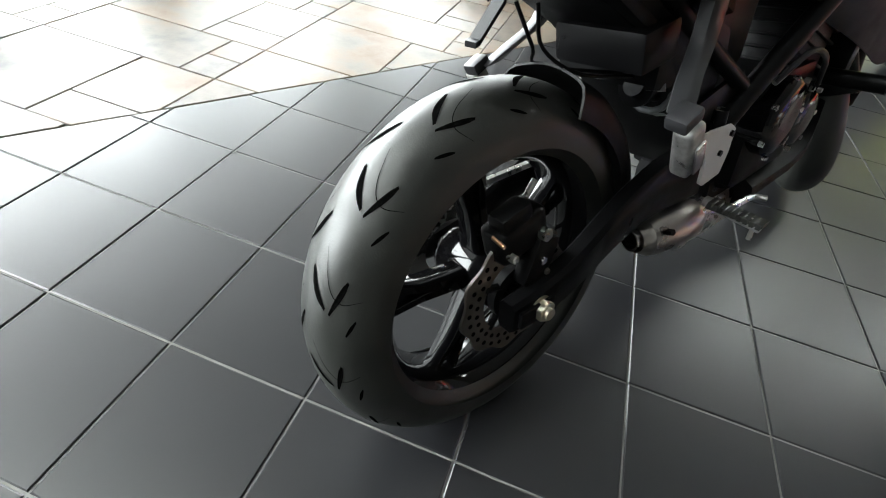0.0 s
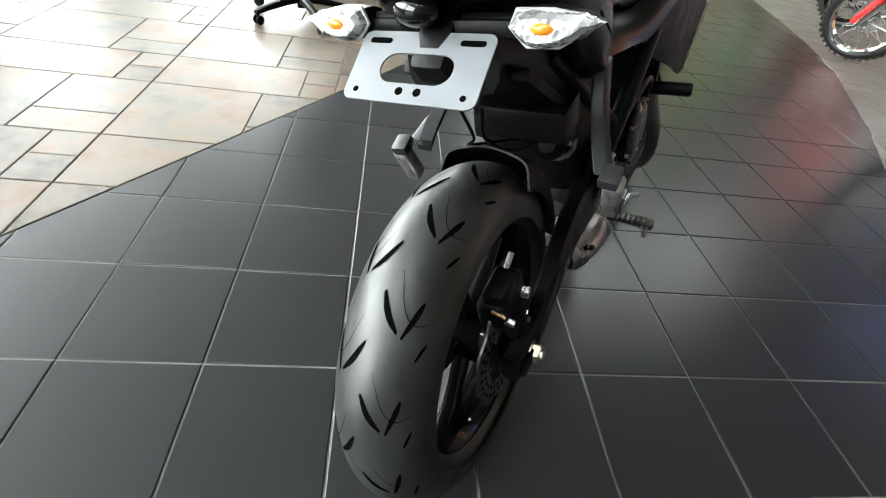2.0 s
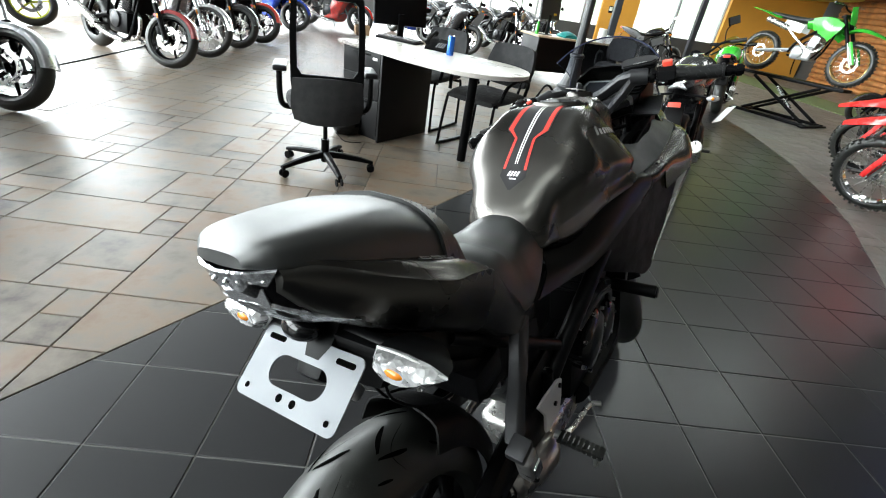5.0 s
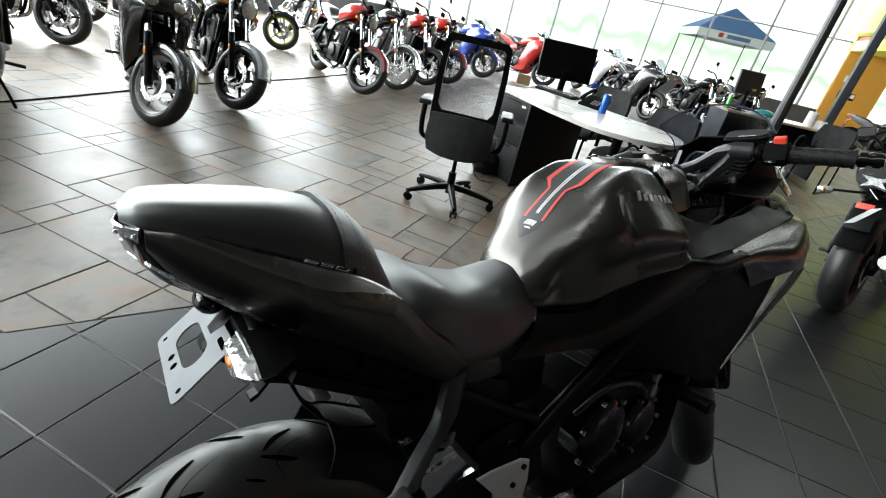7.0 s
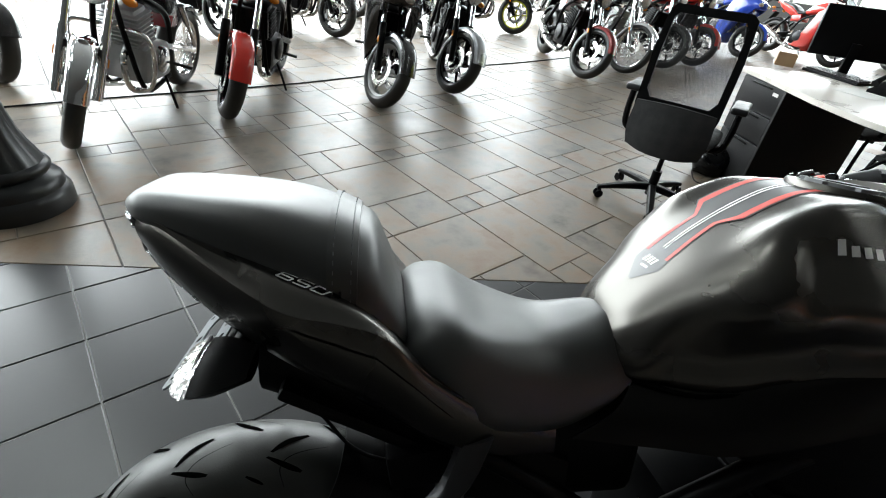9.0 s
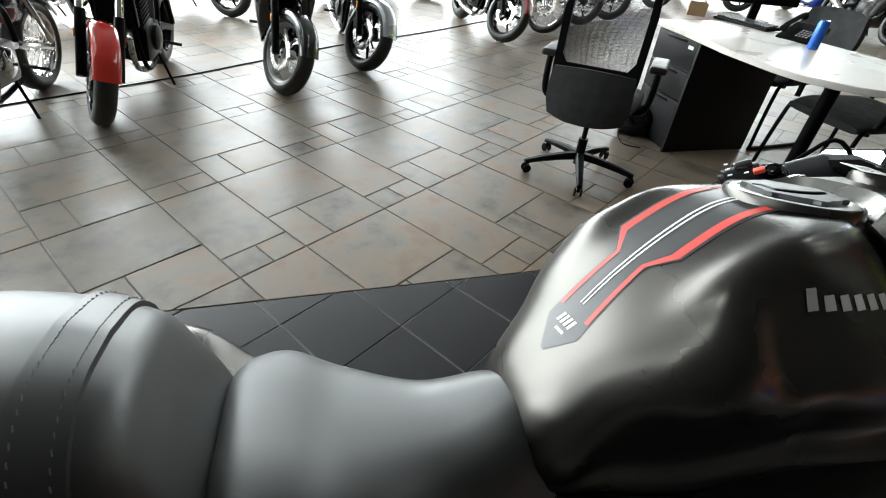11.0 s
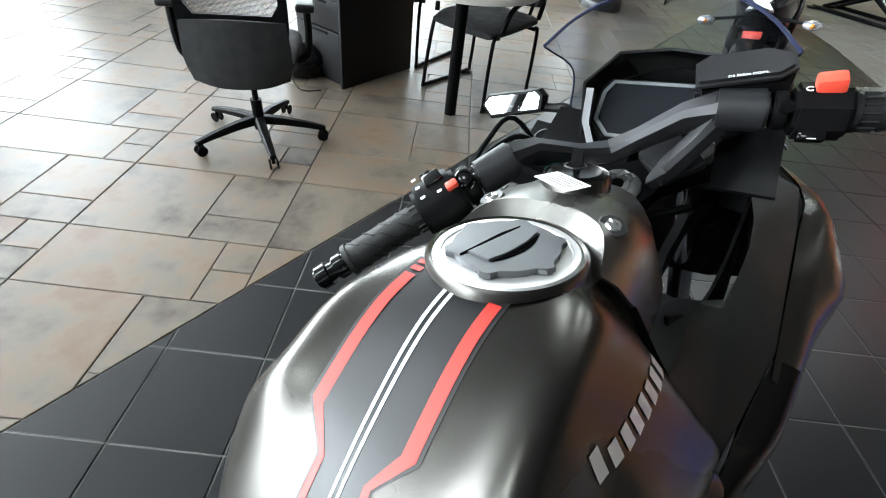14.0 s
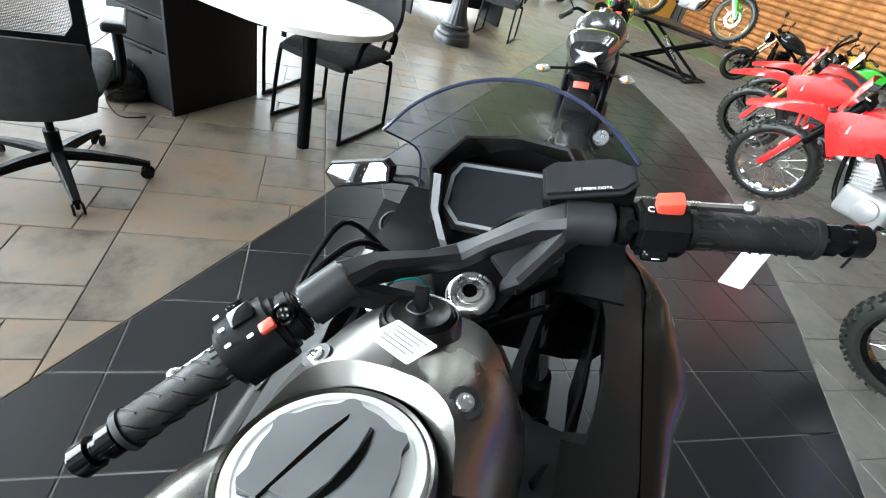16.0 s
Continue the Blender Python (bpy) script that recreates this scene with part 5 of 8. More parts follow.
    part("clamp_bolt", rod(tuple(Vector(at(0.01)) + Vector((0, -0.012, 0.012))), tuple(Vector(at(0.01)) + Vector((0, -0.017, 0.019))), 0.007, seg=12), GLOSS, steer)
    grip_bm = rod(at(0.072), at(0.192), 0.0188, seg=24)
    for d in (0.076, 0.19):
        rod(at(d - 0.003), at(d + 0.003), 0.0215, seg=24, bm=grip_bm)
    grip = part("hand_grip", grip_bm, GRIP, steer, "black rubber hand grip with raised ribs")
    for k in range(4):
        for q in range(6):
            a0 = math.tau * q / 6
            rib = []
            for t in range(6):
                ang = a0 + 0.9 * t / 5
                d0 = 0.098 + 0.024 * k + 0.014 * t / 5
                side_v = out.orthogonal().normalized()
                up_v = out.cross(side_v)
                rib.append(Vector(at(d0)) + (side_v * math.cos(ang) + up_v * math.sin(ang)) * 0.0191)
            part("rib", tube(rib, 0.0013, seg=5, steps=1), GRIP, grip)
    for q in range(14):
        a0 = math.tau * q / 14
        side_v = out.orthogonal().normalized()
        up_v = out.cross(side_v)
        w = (side_v * math.cos(a0) + up_v * math.sin(a0)) * 0.0191
        part("rib", rod(Vector(at(0.08)) + w, Vector(at(0.094)) + w, 0.0014, seg=5), GRIP, grip)
    weight = rod(at(0.196), at(0.212), 0.0165, seg=24, bevel=0.002)
    rod(at(0.212), at(0.218), 0.012, seg=20, bm=weight)
    rod(at(0.218), at(0.24), 0.0165, seg=24, bm=weight, bevel=0.004)
    part("bar_end", weight, GLOSS, steer, "gloss black bar end weight")
    drop = -0.008 if s > 0 else -0.026
    lever = curve_points([Vector(at(0.012)) + Vector((0, 0.03, drop)), Vector(at(0.05)) + Vector((0, 0.048, drop)), Vector(at(0.11)) + Vector((0, 0.046, drop)), Vector(at(0.165)) + Vector((0, 0.046, drop))], 4)
    lv = tube(lever, [0.0065, 0.0055, 0.005, 0.0045], steps=1)
    ball(lever[-1], 0.0095, lv, seg=12)
    part("lever", lv, STEEL, steer, "polished brake lever" if s > 0 else "polished clutch lever")

RES = pose(0.15, 0.026, 0.089, 0, -3, -20)
reservoir = part("fluid_reservoir", loft([(-0.022, [(-0.04, 0.012), (0.036, 0.012), (0.042, 0.0), (0.036, -0.02), (-0.04, -0.02)]), (0.0, [(-0.044, 0.015), (0.042, 0.015), (0.048, 0.0), (0.042, -0.024), (-0.044, -0.024)]), (0.02, [(-0.042, 0.012), (0.036, 0.012), (0.042, 0.0), (0.036, -0.02), (-0.042, -0.02)])], 2, 2, both=False), PLASTIC, steer, "black brake fluid reservoir with moulded lid", RES)
part("reservoir_lid", plate([(-0.047, 0.018), (-0.034, 0.028), (0.026, 0.028), (0.05, 0.012), (0.05, -0.012), (0.034, -0.024), (-0.047, -0.024)], 0.011, pose(0, 0, 0.019), bevel=0.004), GREYMETAL, reservoir, "textured grey lid")
letters("DE FREIN DOT4.", 0.0052, pose(0.004, -0.018, 0.0246), WHITE, reservoir, "lid_print")
part("maker_print", plate(rounded(0.026, 0.006, 0.001), 0.0006, pose(0.008, -0.0242, -0.004, 90)), GREYMETAL, reservoir)
part("master_cylinder", rod((0.1, 0.03, 0.076), (0.165, 0.006, 0.074), 0.012, seg=16), PLASTIC, steer)
for k in range(5):
    z = -0.01 * k
    part("control_cable", tube(((0.185, 0.0 + 0.004 * k, 0.08 - 0.004 * k), (0.15, 0.02, 0.055 + z), (0.1, 0.05, 0.05 + z), (0.05, 0.075, 0.0 + z), (0.02 * k, 0.05, -0.1)), 0.0042 - 0.0004 * (k % 3)), SATIN, steer)
part("control_cable", tube(((-0.18, 0.0, 0.09), (-0.14, 0.035, 0.09), (-0.1, 0.06, 0.07), (-0.06, 0.07, -0.02)), 0.0042), SATIN, steer)
part("control_cable", tube(((-0.185, 0.01, 0.08), (-0.15, 0.04, 0.1), (-0.11, 0.07, 0.1), (-0.08, 0.08, 0.0)), 0.0035), SATIN, steer)
part("cable_tie", tube([(-0.075 + 0.03 * math.cos(a), 0.0, 0.03 + 0.036 * math.sin(a)) for a in (0, 0.9, 1.8, 2.7, 3.6, 4.5, 5.4)], 0.0016, closed=True, seg=6), TEAL, steer, "teal cable tie")
part("cable_tie", tube(((-0.105, 0.02, 0.03), (-0.108, -0.01, 0.02), (-0.11, -0.03, -0.01), (-0.108, -0.02, -0.05)), 0.0014, seg=6), TEAL, steer)
part("tie_rod", rod((-0.09, -0.02, -0.06), (0.09, -0.02, -0.06), 0.006), SATIN, steer)

FC = Vector((0, 0.035, -0.77))
fm = Matrix.Translation(FC)
ftyre = part("front_tyre", lathe(tyre_profile(0.3, 0.06, 0.062, 0.216), seg=72), RUBBER, steer, "black rubber front tyre", fm)
frim = lathe([(-0.046, 0.218), (-0.05, 0.225), (-0.04, 0.212), (-0.02, 0.2), (0.02, 0.2), (0.04, 0.212), (0.05, 0.225), (0.046, 0.218), (0.03, 0.21), (-0.03, 0.21)], seg=60, closed=True)
lathe([(-0.05, 0.012), (-0.05, 0.04), (0.05, 0.04), (0.05, 0.012)], seg=24, bm=frim)
for i in range(6):
    spoke(0.203, math.tau * i / 6, frim)
part("front_wheel", frim, GLOSS, steer, "gloss black cast alloy front wheel", fm)
for s in (1, -1):
    part("front_disc", wave_disc(0.148, 0.1, 0.005, s * 0.07), STEEL, steer, "steel petal brake disc", fm)
    part("front_caliper", box((0.05, 0.06, 0.1), (s * 0.08, -0.07, -0.66), (20, 0, 0), 0.01), SATIN, steer, "black front brake calliper")
fend = []
for deg in (20, 50, 80, 110, 140):
    a, r = radians(deg), 0.318
    fend.append([(x, 0.035 + (r - d) * math.cos(a), -0.77 + (r - d) * math.sin(a)) for x, d in ((-0.075, 0.06), (-0.06, 0.012), (0, 0), (0.06, 0.012), (0.075, 0.06))])
part("front_fender", sheet(fend, 0.004), SATIN, steer, "black front mudguard")

FACET = material("polished_alloy", (0.4, 0.39, 0.38), 0.34, metal=0.9, vary=0.3, scale=60, bump=0.15, bump_scale=90)
# engine, frame, exhaust, stands and foot rests
eng = box((0.26, 0.3, 0.26), (0, 0.8, 0.42), (0, 0, 0), 0.03)
engine = part("engine", eng, SATIN, bike, "black parallel-twin engine")
part("cylinder_block", box((0.22, 0.2, 0.26), (0, 0.93, 0.6), (-18, 0, 0), 0.02), SATIN, engine)
part("sump", box((0.2, 0.3, 0.1), (0, 0.78, 0.27), (0, 0, 0), 0.03), SATIN, engine)
for y, z, r, x in ((0.73, 0.46, 0.085, 0.165), (0.9, 0.42, 0.07, 0.155)):
    part("engine_cover", lathe([(0.1, r), (x - 0.012, r), (x, r - 0.012), (x + 0.004, r * 0.5), (x + 0.006, 0.0)], "X", 40, at=(0, y, z)), GLOSS, engine, "round black engine side cover")
    for k in range(7):
        a = math.tau * k / 7
        part("cover_bolt", rod((x - 0.012, y + (r + 0.004) * math.cos(a), z + (r + 0.004) * math.sin(a)), (x - 0.002, y + (r + 0.004) * math.cos(a), z + (r + 0.004) * math.sin(a)), 0.006, seg=6), STEEL, engine)
for k in range(7):
    part("cooling_fin", box((0.235, 0.215, 0.006), (0, 0.9 + 0.008 * k, 0.52 + 0.026 * k), (-18, 0, 0), 0.002), SATIN, engine)
part("engine_trim", tube(((0.15, 0.62, 0.55), (0.168, 0.7, 0.6), (0.165, 0.82, 0.57), (0.15, 0.9, 0.5)), 0.006), GREYMETAL, engine)
for s in (1, -1):
    part("frame_tube", tube(((s * 0.1, 1.1, 0.86), (s * 0.15, 0.92, 0.78), (s * 0.15, 0.7, 0.66), (s * 0.13, 0.5, 0.5), (s * 0.11, 0.46, 0.38)), 0.02, seg=12), SATIN, bike, "satin black frame tube")
    part("frame_tube", tube(((s * 0.13, 0.52, 0.56), (s * 0.11, 0.35, 0.66), (s * 0.09, 0.15, 0.78)), 0.014, seg=10), SATIN, bike)
    part("frame_plate", box((0.012, 0.16, 0.2), (s * 0.118, 0.48, 0.47), (14, 0, 0), 0.006), SATIN, bike)
    strut = []
    for y, z, w, x in ((0.3, 0.74, 0.017, 0.14), (0.275, 0.67, 0.016, 0.15), (0.225, 0.63, 0.014, 0.168), (0.185, 0.598, 0.015, 0.186)):
        strut.append([(s * (x + 0.013 * u), y + w * 1.2 * v, z + w * 0.25 * v) for u, v in ((-1, -0.7), (-0.7, -1), (0.7, -1), (1, -0.7), (1, 0.7), (0.7, 1), (-0.7, 1), (-1, 0.7))])
    cols = [curve_points([Vector(p) for p in c], 3) for c in zip(*strut)]
    part("footrest_strut", skin([list(r) for r in zip(*cols)]), GREYMETAL, bike, "grey alloy pillion footrest strut")
    peg = part("pillion_footrest", box((0.03, 0.036, 0.088), (s * 0.207, 0.188, 0.548), (27, s * 6, 0), 0.01, seg=3), FACET, bike, "bright folded pillion footrest")
    part("footrest_collar", box((0.034, 0.04, 0.022), (s * 0.202, 0.166, 0.594), (27, s * 6, 0), 0.006), GREYMETAL, peg)
    part("footrest_pad", box((0.007, 0.022, 0.05), (s * 0.223, 0.194, 0.538), (27, s * 6, 0), 0.003), CHROME, peg)
    rest = part("rider_footrest", rod((s * 0.15, 0.475, 0.345), (s * 0.262, 0.468, 0.335), 0.011, seg=12), SILVER, bike, "alloy rider footrest with ribbed rubber pad")
    for k in range(9):
        part("rubber_rib", box((0.009, 0.034, 0.012), (s * (0.168 + 0.0115 * k), 0.47, 0.349 - 0.001 * k), (0, 0, 0), 0.002), RUBBER, rest)
    part("rubber_pad", box((0.106, 0.03, 0.008), (s * 0.214, 0.47, 0.343), (0, 0, 0), 0.002), RUBBER, rest)
    part("feeler", rod((s * 0.25, 0.468, 0.33), (s * 0.25, 0.466, 0.306), 0.005, seg=8), STEEL, rest)
PALEPLATE = material("pale_anodised_plate", (0.62, 0.61, 0.6), 0.5, metal=0.2, vary=0.05, scale=20)
heel = [(-0.067, 0.042), (-0.03, 0.044), (0.045, 0.04), (0.068, 0.028), (0.07, -0.02), (0.06, -0.062), (0.0, -0.07), (-0.018, -0.06), (-0.02, -0.012)]
part("heel_guard", plate(heel, 0.006, Matrix(((0, 0, 1, 0.152), (1, 0, 0, 0.425), (0, 1, 0, 0.465), (0, 0, 0, 1))), bevel=0.0015), PALEPLATE, bike, "pale silver heel guard plate")
for y, z in ((0.45, 0.455), (0.475, 0.487)):
    part("guard_bolt", rod((0.154, y, z), (0.16, y, z), 0.006, seg=6), SATIN, bike)
part("rear_master_cylinder", rod((0.14, 0.46, 0.42), (0.135, 0.455, 0.53), 0.012, seg=14), SATIN, bike)
part("clevis", rod((0.131, 0.458, 0.505), (0.131, 0.458, 0.53), 0.013, seg=8), STEEL, bike)
part("brake_pedal", tube(((0.15, 0.47, 0.32), (0.165, 0.56, 0.3), (0.175, 0.66, 0.3), (0.2, 0.68, 0.3)), 0.007), STEEL, bike, "steel brake pedal")
MUFFLERSTEEL = material("satin_muffler_steel", (0.4, 0.37, 0.35), 0.3, metal=1.0, vary=0.04, scale=12)
muf = lathe([(-0.02, 0.03), (-0.005, 0.036), (0.0, 0.043), (0.02, 0.048), (0.07, 0.05), (0.12, 0.046), (0.15, 0.03)], "Y", 40)
lathe([(-0.02, 0.03), (0.06, 0.026)], "Y", 40, bm=muf)
muffler = part("muffler", muf, MUFFLERSTEEL, bike, "short brushed steel muffler under the engine", pose(0.1, 0.345, 0.29, 4, 0, -12))
part("muffler_core", rod((0, 0.03, 0), (0, 0.05, 0), 0.03, seg=24), GROOVE, muffler)
part("muffler_tip", lathe([(-0.03, 0.024), (0.02, 0.024), (0.02, 0.021), (-0.03, 0.021)], "Y", 32, closed=True), STEEL, muffler)
part("muffler_bolt", rod((0.045, 0.02, 0.026), (0.056, 0.02, 0.032), 0.007, seg=6), SATIN, muffler)
part("muffler_box", box((0.2, 0.28, 0.11), (0.01, 0.66, 0.22), (0, 0, 0), 0.03, seg=3), STEEL, bike, "steel exhaust box")
for x in (-0.06, 0.06):
    part("header_pipe", tube(((x, 1.02, 0.56), (x, 1.1, 0.48), (x, 1.09, 0.32), (x, 0.98, 0.24), (x * 0.7, 0.78, 0.22)), 0.02, seg=12), STEEL, bike)
part("belly_pan", loft([(0.75, [(0, 0.3), (0.12, 0.3), (0.15, 0.26), (0.1, 0.2), (0, 0.19)]), (1.0, [(0, 0.32), (0.13, 0.33), (0.16, 0.3), (0.1, 0.23), (0, 0.22)]), (1.12, [(0, 0.4), (0.11, 0.42), (0.13, 0.4), (0.08, 0.34), (0, 0.33)])], 3, 2), PLASTIC, bike, "black plastic belly pan")
part("radiator", box((0.3, 0.04, 0.26), (0, 1.12, 0.6), (-12, 0, 0), 0.006), SATIN, bike, "black radiator")
part("side_stand", tube(((-0.13, 0.62, 0.24), (-0.2, 0.6, 0.12), (-0.262, 0.585, -0.012 + 0.262 * 0.0)), 0.011), SATIN, bike, "black steel side stand")
side_foot = box((0.05, 0.07, 0.01), (-0.27, 0.585, 0.066 - 0.07), (0, 14, 0), 0.003)
part("stand_foot", side_foot, SATIN, bike)
for s in (1, -1):
    part("loose_cable", tube(((s * 0.02, 0.07, 0.72), (s * 0.01, 0.1, 0.66), (s * 0.04, 0.16, 0.62), (0.06, 0.3, 0.6)), 0.003), SATIN, bike)
part("under_tail_panel", box((0.2, 0.34, 0.02), (0, 0.2, 0.7), (-28, 0, 0), 0.006), PLASTIC, bike)
part("battery_box", box((0.2, 0.3, 0.16), (0, 0.42, 0.66), (0, 0, 0), 0.02), SATIN, bike)
TAGPAPER = material("grey_white_card", (0.5, 0.5, 0.48), 0.55, vary=0.04)
price = part("price_tag", plate(rounded(0.036, 0.072, 0.003), 0.001), TAGPAPER, bike, "white hanging paper price tag", pose(0.335, 1.39, 0.965, 34, -14, -42))
part("tag_string", rod((0.33, 1.4, 1.03), (0.355, 1.375, 1.01), 0.001, seg=5), WHITE, bike)

# ---- desk, chairs and what stands on the desk ----
BLACKWOOD = material("black_laminate", (0.0072, 0.0072, 0.0078), 0.42, vary=0.15, scale=4, bump=0.1, bump_scale=150, spec=0.25)
TOP = material("pale_laminate", (0.62, 0.58, 0.53), 0.3, vary=0.06, scale=5)
FABRIC = material("black_fabric", (0.016, 0.016, 0.017), 0.9, vary=0.15, scale=20, bump=0.5, bump_scale=900)
CASTIRON = material("black_cast_iron", (0.014, 0.016, 0.017), 0.35, vary=0.2, scale=10, bump=0.2, bump_scale=200)
BLUE = material("blue_can", (0.02, 0.12, 0.5), 0.25, metal=0.3, vary=0.1)
CARD = material("brown_cardboard", (0.3, 0.19, 0.1), 0.8, vary=0.1)


def mesh_cloth():
    """Open woven mesh: threads with see-through gaps."""
    m = bpy.data.materials.new("chair_mesh")
    m.use_nodes = True
    n, k = m.node_tree.nodes, m.node_tree.links
    b = n["Principled BSDF"]
    b.inputs["Base Color"].default_value = (0.02, 0.02, 0.021, 1)
    b.inputs["Roughness"].default_value = 0.8
    at, wave1, wave2, mx, gt = n.new("ShaderNodeTexCoord"), n.new("ShaderNodeTexWave"), n.new("ShaderNodeTexWave"), n.new("ShaderNodeMath"), n.new("ShaderNodeMath")
    wave1.bands_direction, wave2.bands_direction = "X", "Z"
    for w in (wave1, wave2):
        w.inputs["Scale"].default_value = 70
        k.new(at.outputs["Object"], w.inputs["Vector"])
    mx.operation = "MAXIMUM"
    k.new(wave1.outputs["Fac"], mx.inputs[0])
    k.new(wave2.outputs["Fac"], mx.inputs[1])
    gt.operation = "GREATER_THAN"
    gt.inputs[1].default_value = 0.86
    k.new(mx.outputs["Value"], gt.inputs[0])
    clear, mix = n.new("ShaderNodeBsdfTransparent"), n.new("ShaderNodeMixShader")
    k.new(gt.outputs["Value"], mix.inputs["Fac"])
    k.new(clear.outputs["BSDF"], mix.inputs[1])
    k.new(b.outputs["BSDF"], mix.inputs[2])
    k.new(mix.outputs["Shader"], n["Material Output"].inputs["Surface"])
    return m


MESH = mesh_cloth()


def office_chair(m):
    c = empty("office_chair", m, "black office chair with mesh back on five castors", "chair")
    for i in range(5):
        a = radians(12 + 72 * i - 16)
        d, e = Vector((math.cos(a), math.sin(a), 0)), Vector((-math.sin(a), math.cos(a), 0))
        rings = []
        for r, z, w, h in ((0.02, 0.115, 0.026, 0.02), (0.12, 0.108, 0.022, 0.018), (0.25, 0.088, 0.018, 0.014), (0.335, 0.07, 0.015, 0.01)):
            rings.append([tuple(d * r + e * w * u + Vector((0, 0, z + h * v))) for u, v in ((-1, -1), (1, -1), (1, 0.4), (0.6, 1), (-0.6, 1), (-1, 0.4))])
        part("base_arm", skin(rings), PLASTIC, c)
        p = d * 0.32
        wheel = bmesh.new()
        for s in (1, -1):
            q = p + Vector((e.x, e.y, 0)) * 0.013 * s
            o = e * 0.009 * s
            rod((q.x, q.y, 0.027), (q.x + o.x, q.y + o.y, 0.027), 0.027, seg=16, bm=wheel, bevel=0.003)
        rod((p.x, p.y, 0.03), (p.x, p.y, 0.072), 0.009, bm=wheel, seg=8)
        part("castor", wheel, PLASTIC, c)
    col = rod((0, 0, 0.06), (0, 0, 0.22), 0.028, seg=16)
    rod((0, 0, 0.22), (0, 0, 0.43), 0.015, bm=col, seg=12)
    part("gas_column", col, SATIN, c)
    part("tilt_box", box((0.2, 0.26, 0.06), (0, 0, 0.42), bevel=0.015), PLASTIC, c)
    part("tilt_lever", tube(((0.1, 0.02, 0.42), (0.2, 0.03, 0.41), (0.27, 0.04, 0.395)), 0.006), PLASTIC, c)
    part("seat", loft([(-0.22, [(0, 0.49), (0.18, 0.49), (0.22, 0.475), (0.18, 0.45), (0, 0.44)]), (0.0, [(0, 0.5), (0.21, 0.505), (0.25, 0.48), (0.21, 0.45), (0, 0.44)]), (0.22, [(0, 0.495), (0.2, 0.495), (0.24, 0.47), (0.2, 0.44), (0, 0.435)]), (0.27, [(0, 0.47), (0.17, 0.47), (0.2, 0.455), (0.17, 0.44), (0, 0.435)])], 4, 3), FABRIC, c, "black upholstered seat")
    back = [(-0.2, 0.0), (-0.215, 0.12), (-0.215, 0.4), (-0.2, 0.585), (-0.17, 0.61), (0.17, 0.61), (0.2, 0.585), (0.215, 0.4), (0.215, 0.12), (0.2, 0.0)]
    inn = [(-0.15, 0.16), (-0.178, 0.2), (-0.178, 0.4), (-0.17, 0.55), (-0.15, 0.57), (0.15, 0.57), (0.17, 0.55), (0.178, 0.4), (0.178, 0.2), (0.15, 0.16)]
    bmat = pose(0, -0.245, 0.52, 84)
    part("backrest_frame", plate(back, 0.032, bmat, hole=inn), PLASTIC, c, "black plastic backrest frame")
    part("mesh_panel", plate([(x * 1.03, y) for x, y in inn], 0.002, bmat), MESH, c, "see-through black mesh")
    part("lower_back", sheet([[(-0.19, -0.235, 0.42), (-0.1, -0.27, 0.4), (0, -0.28, 0.395), (0.1, -0.27, 0.4), (0.19, -0.235, 0.42)], [(-0.21, -0.25, 0.52), (-0.1, -0.285, 0.51), (0, -0.295, 0.51), (0.1, -0.285, 0.51), (0.21, -0.25, 0.52)], [(-0.2, -0.252, 0.66), (-0.1, -0.275, 0.67), (0, -0.285, 0.675), (0.1, -0.275, 0.67), (0.2, -0.252, 0.66)]], 0.02), FABRIC, c, "black padded lower backrest")
    part("back_bracket", box((0.12, 0.2, 0.035), (0, -0.17, 0.41), (-12, 0, 0), 0.01), PLASTIC, c)
    for s in (1, -1):
        part("armrest_post", tube(((s * 0.15, -0.02, 0.43), (s * 0.26, -0.03, 0.44), (s * 0.285, -0.03, 0.52), (s * 0.285, -0.02, 0.66)), 0.018), PLASTIC, c)
        part("armrest_pad", box((0.085, 0.25, 0.035), (s * 0.28, 0.03, 0.675), (0, 0, 0), 0.016, seg=3), GREYMETAL, c, "grey armrest pad")
    return c


office_chair(pose(-0.185, 2.93, 0, 0, 0, 16))

DESK = pose(-0.12, 4.25, 0, 0, 0, math.degrees(math.atan2(-0.65, 0.91)))
desk = empty("desk", DESK, "black desk with pale rounded worktop and drawer pedestal", "desk")
end = [(1.118 + 0.44 * math.sin(radians(a)), 0.44 * math.cos(radians(a))) for a in range(0, 181, 10)]
part("worktop", plate([(0.0, 0.36), (0.35, 0.37), (0.8, 0.42)] + end + [(0.8, -0.44), (0.35, -0.38), (0.0, -0.36)], 0.03, pose(0, 0, 0.735), bevel=0.004), TOP, desk, "pale laminate worktop with rounded end")
part("pedestal", box((0.46, 0.62, 0.716), (0.25, 0.0, 0.36), bevel=0.003), BLACKWOOD, desk)
part("modesty_panel", box((0.02, 0.66, 0.712), (0.487, -0.02, 0.358), bevel=0.002), BLACKWOOD, desk)
for z, h in ((0.62, 0.17), (0.43, 0.17), (0.19, 0.29)):
    d = part("drawer", box((0.41, 0.02, h), (0.25, -0.322, z), bevel=0.003), BLACKWOOD, desk)
    part("drawer_pull", box((0.2, 0.012, 0.012), (0.25, -0.334, z + h / 2 - 0.02), bevel=0.003), SATIN, d)
part("label_strip", plate(rounded(0.05, 0.02, 0.002), 0.001, pose(0.4, -0.3335, 0.66, 90)), PAPER, desk)
part("desk_leg", rod((1.19, -0.08, 0.015), (1.19, -0.08, 0.72), 0.036, seg=24), SATIN, desk, "round black table leg")
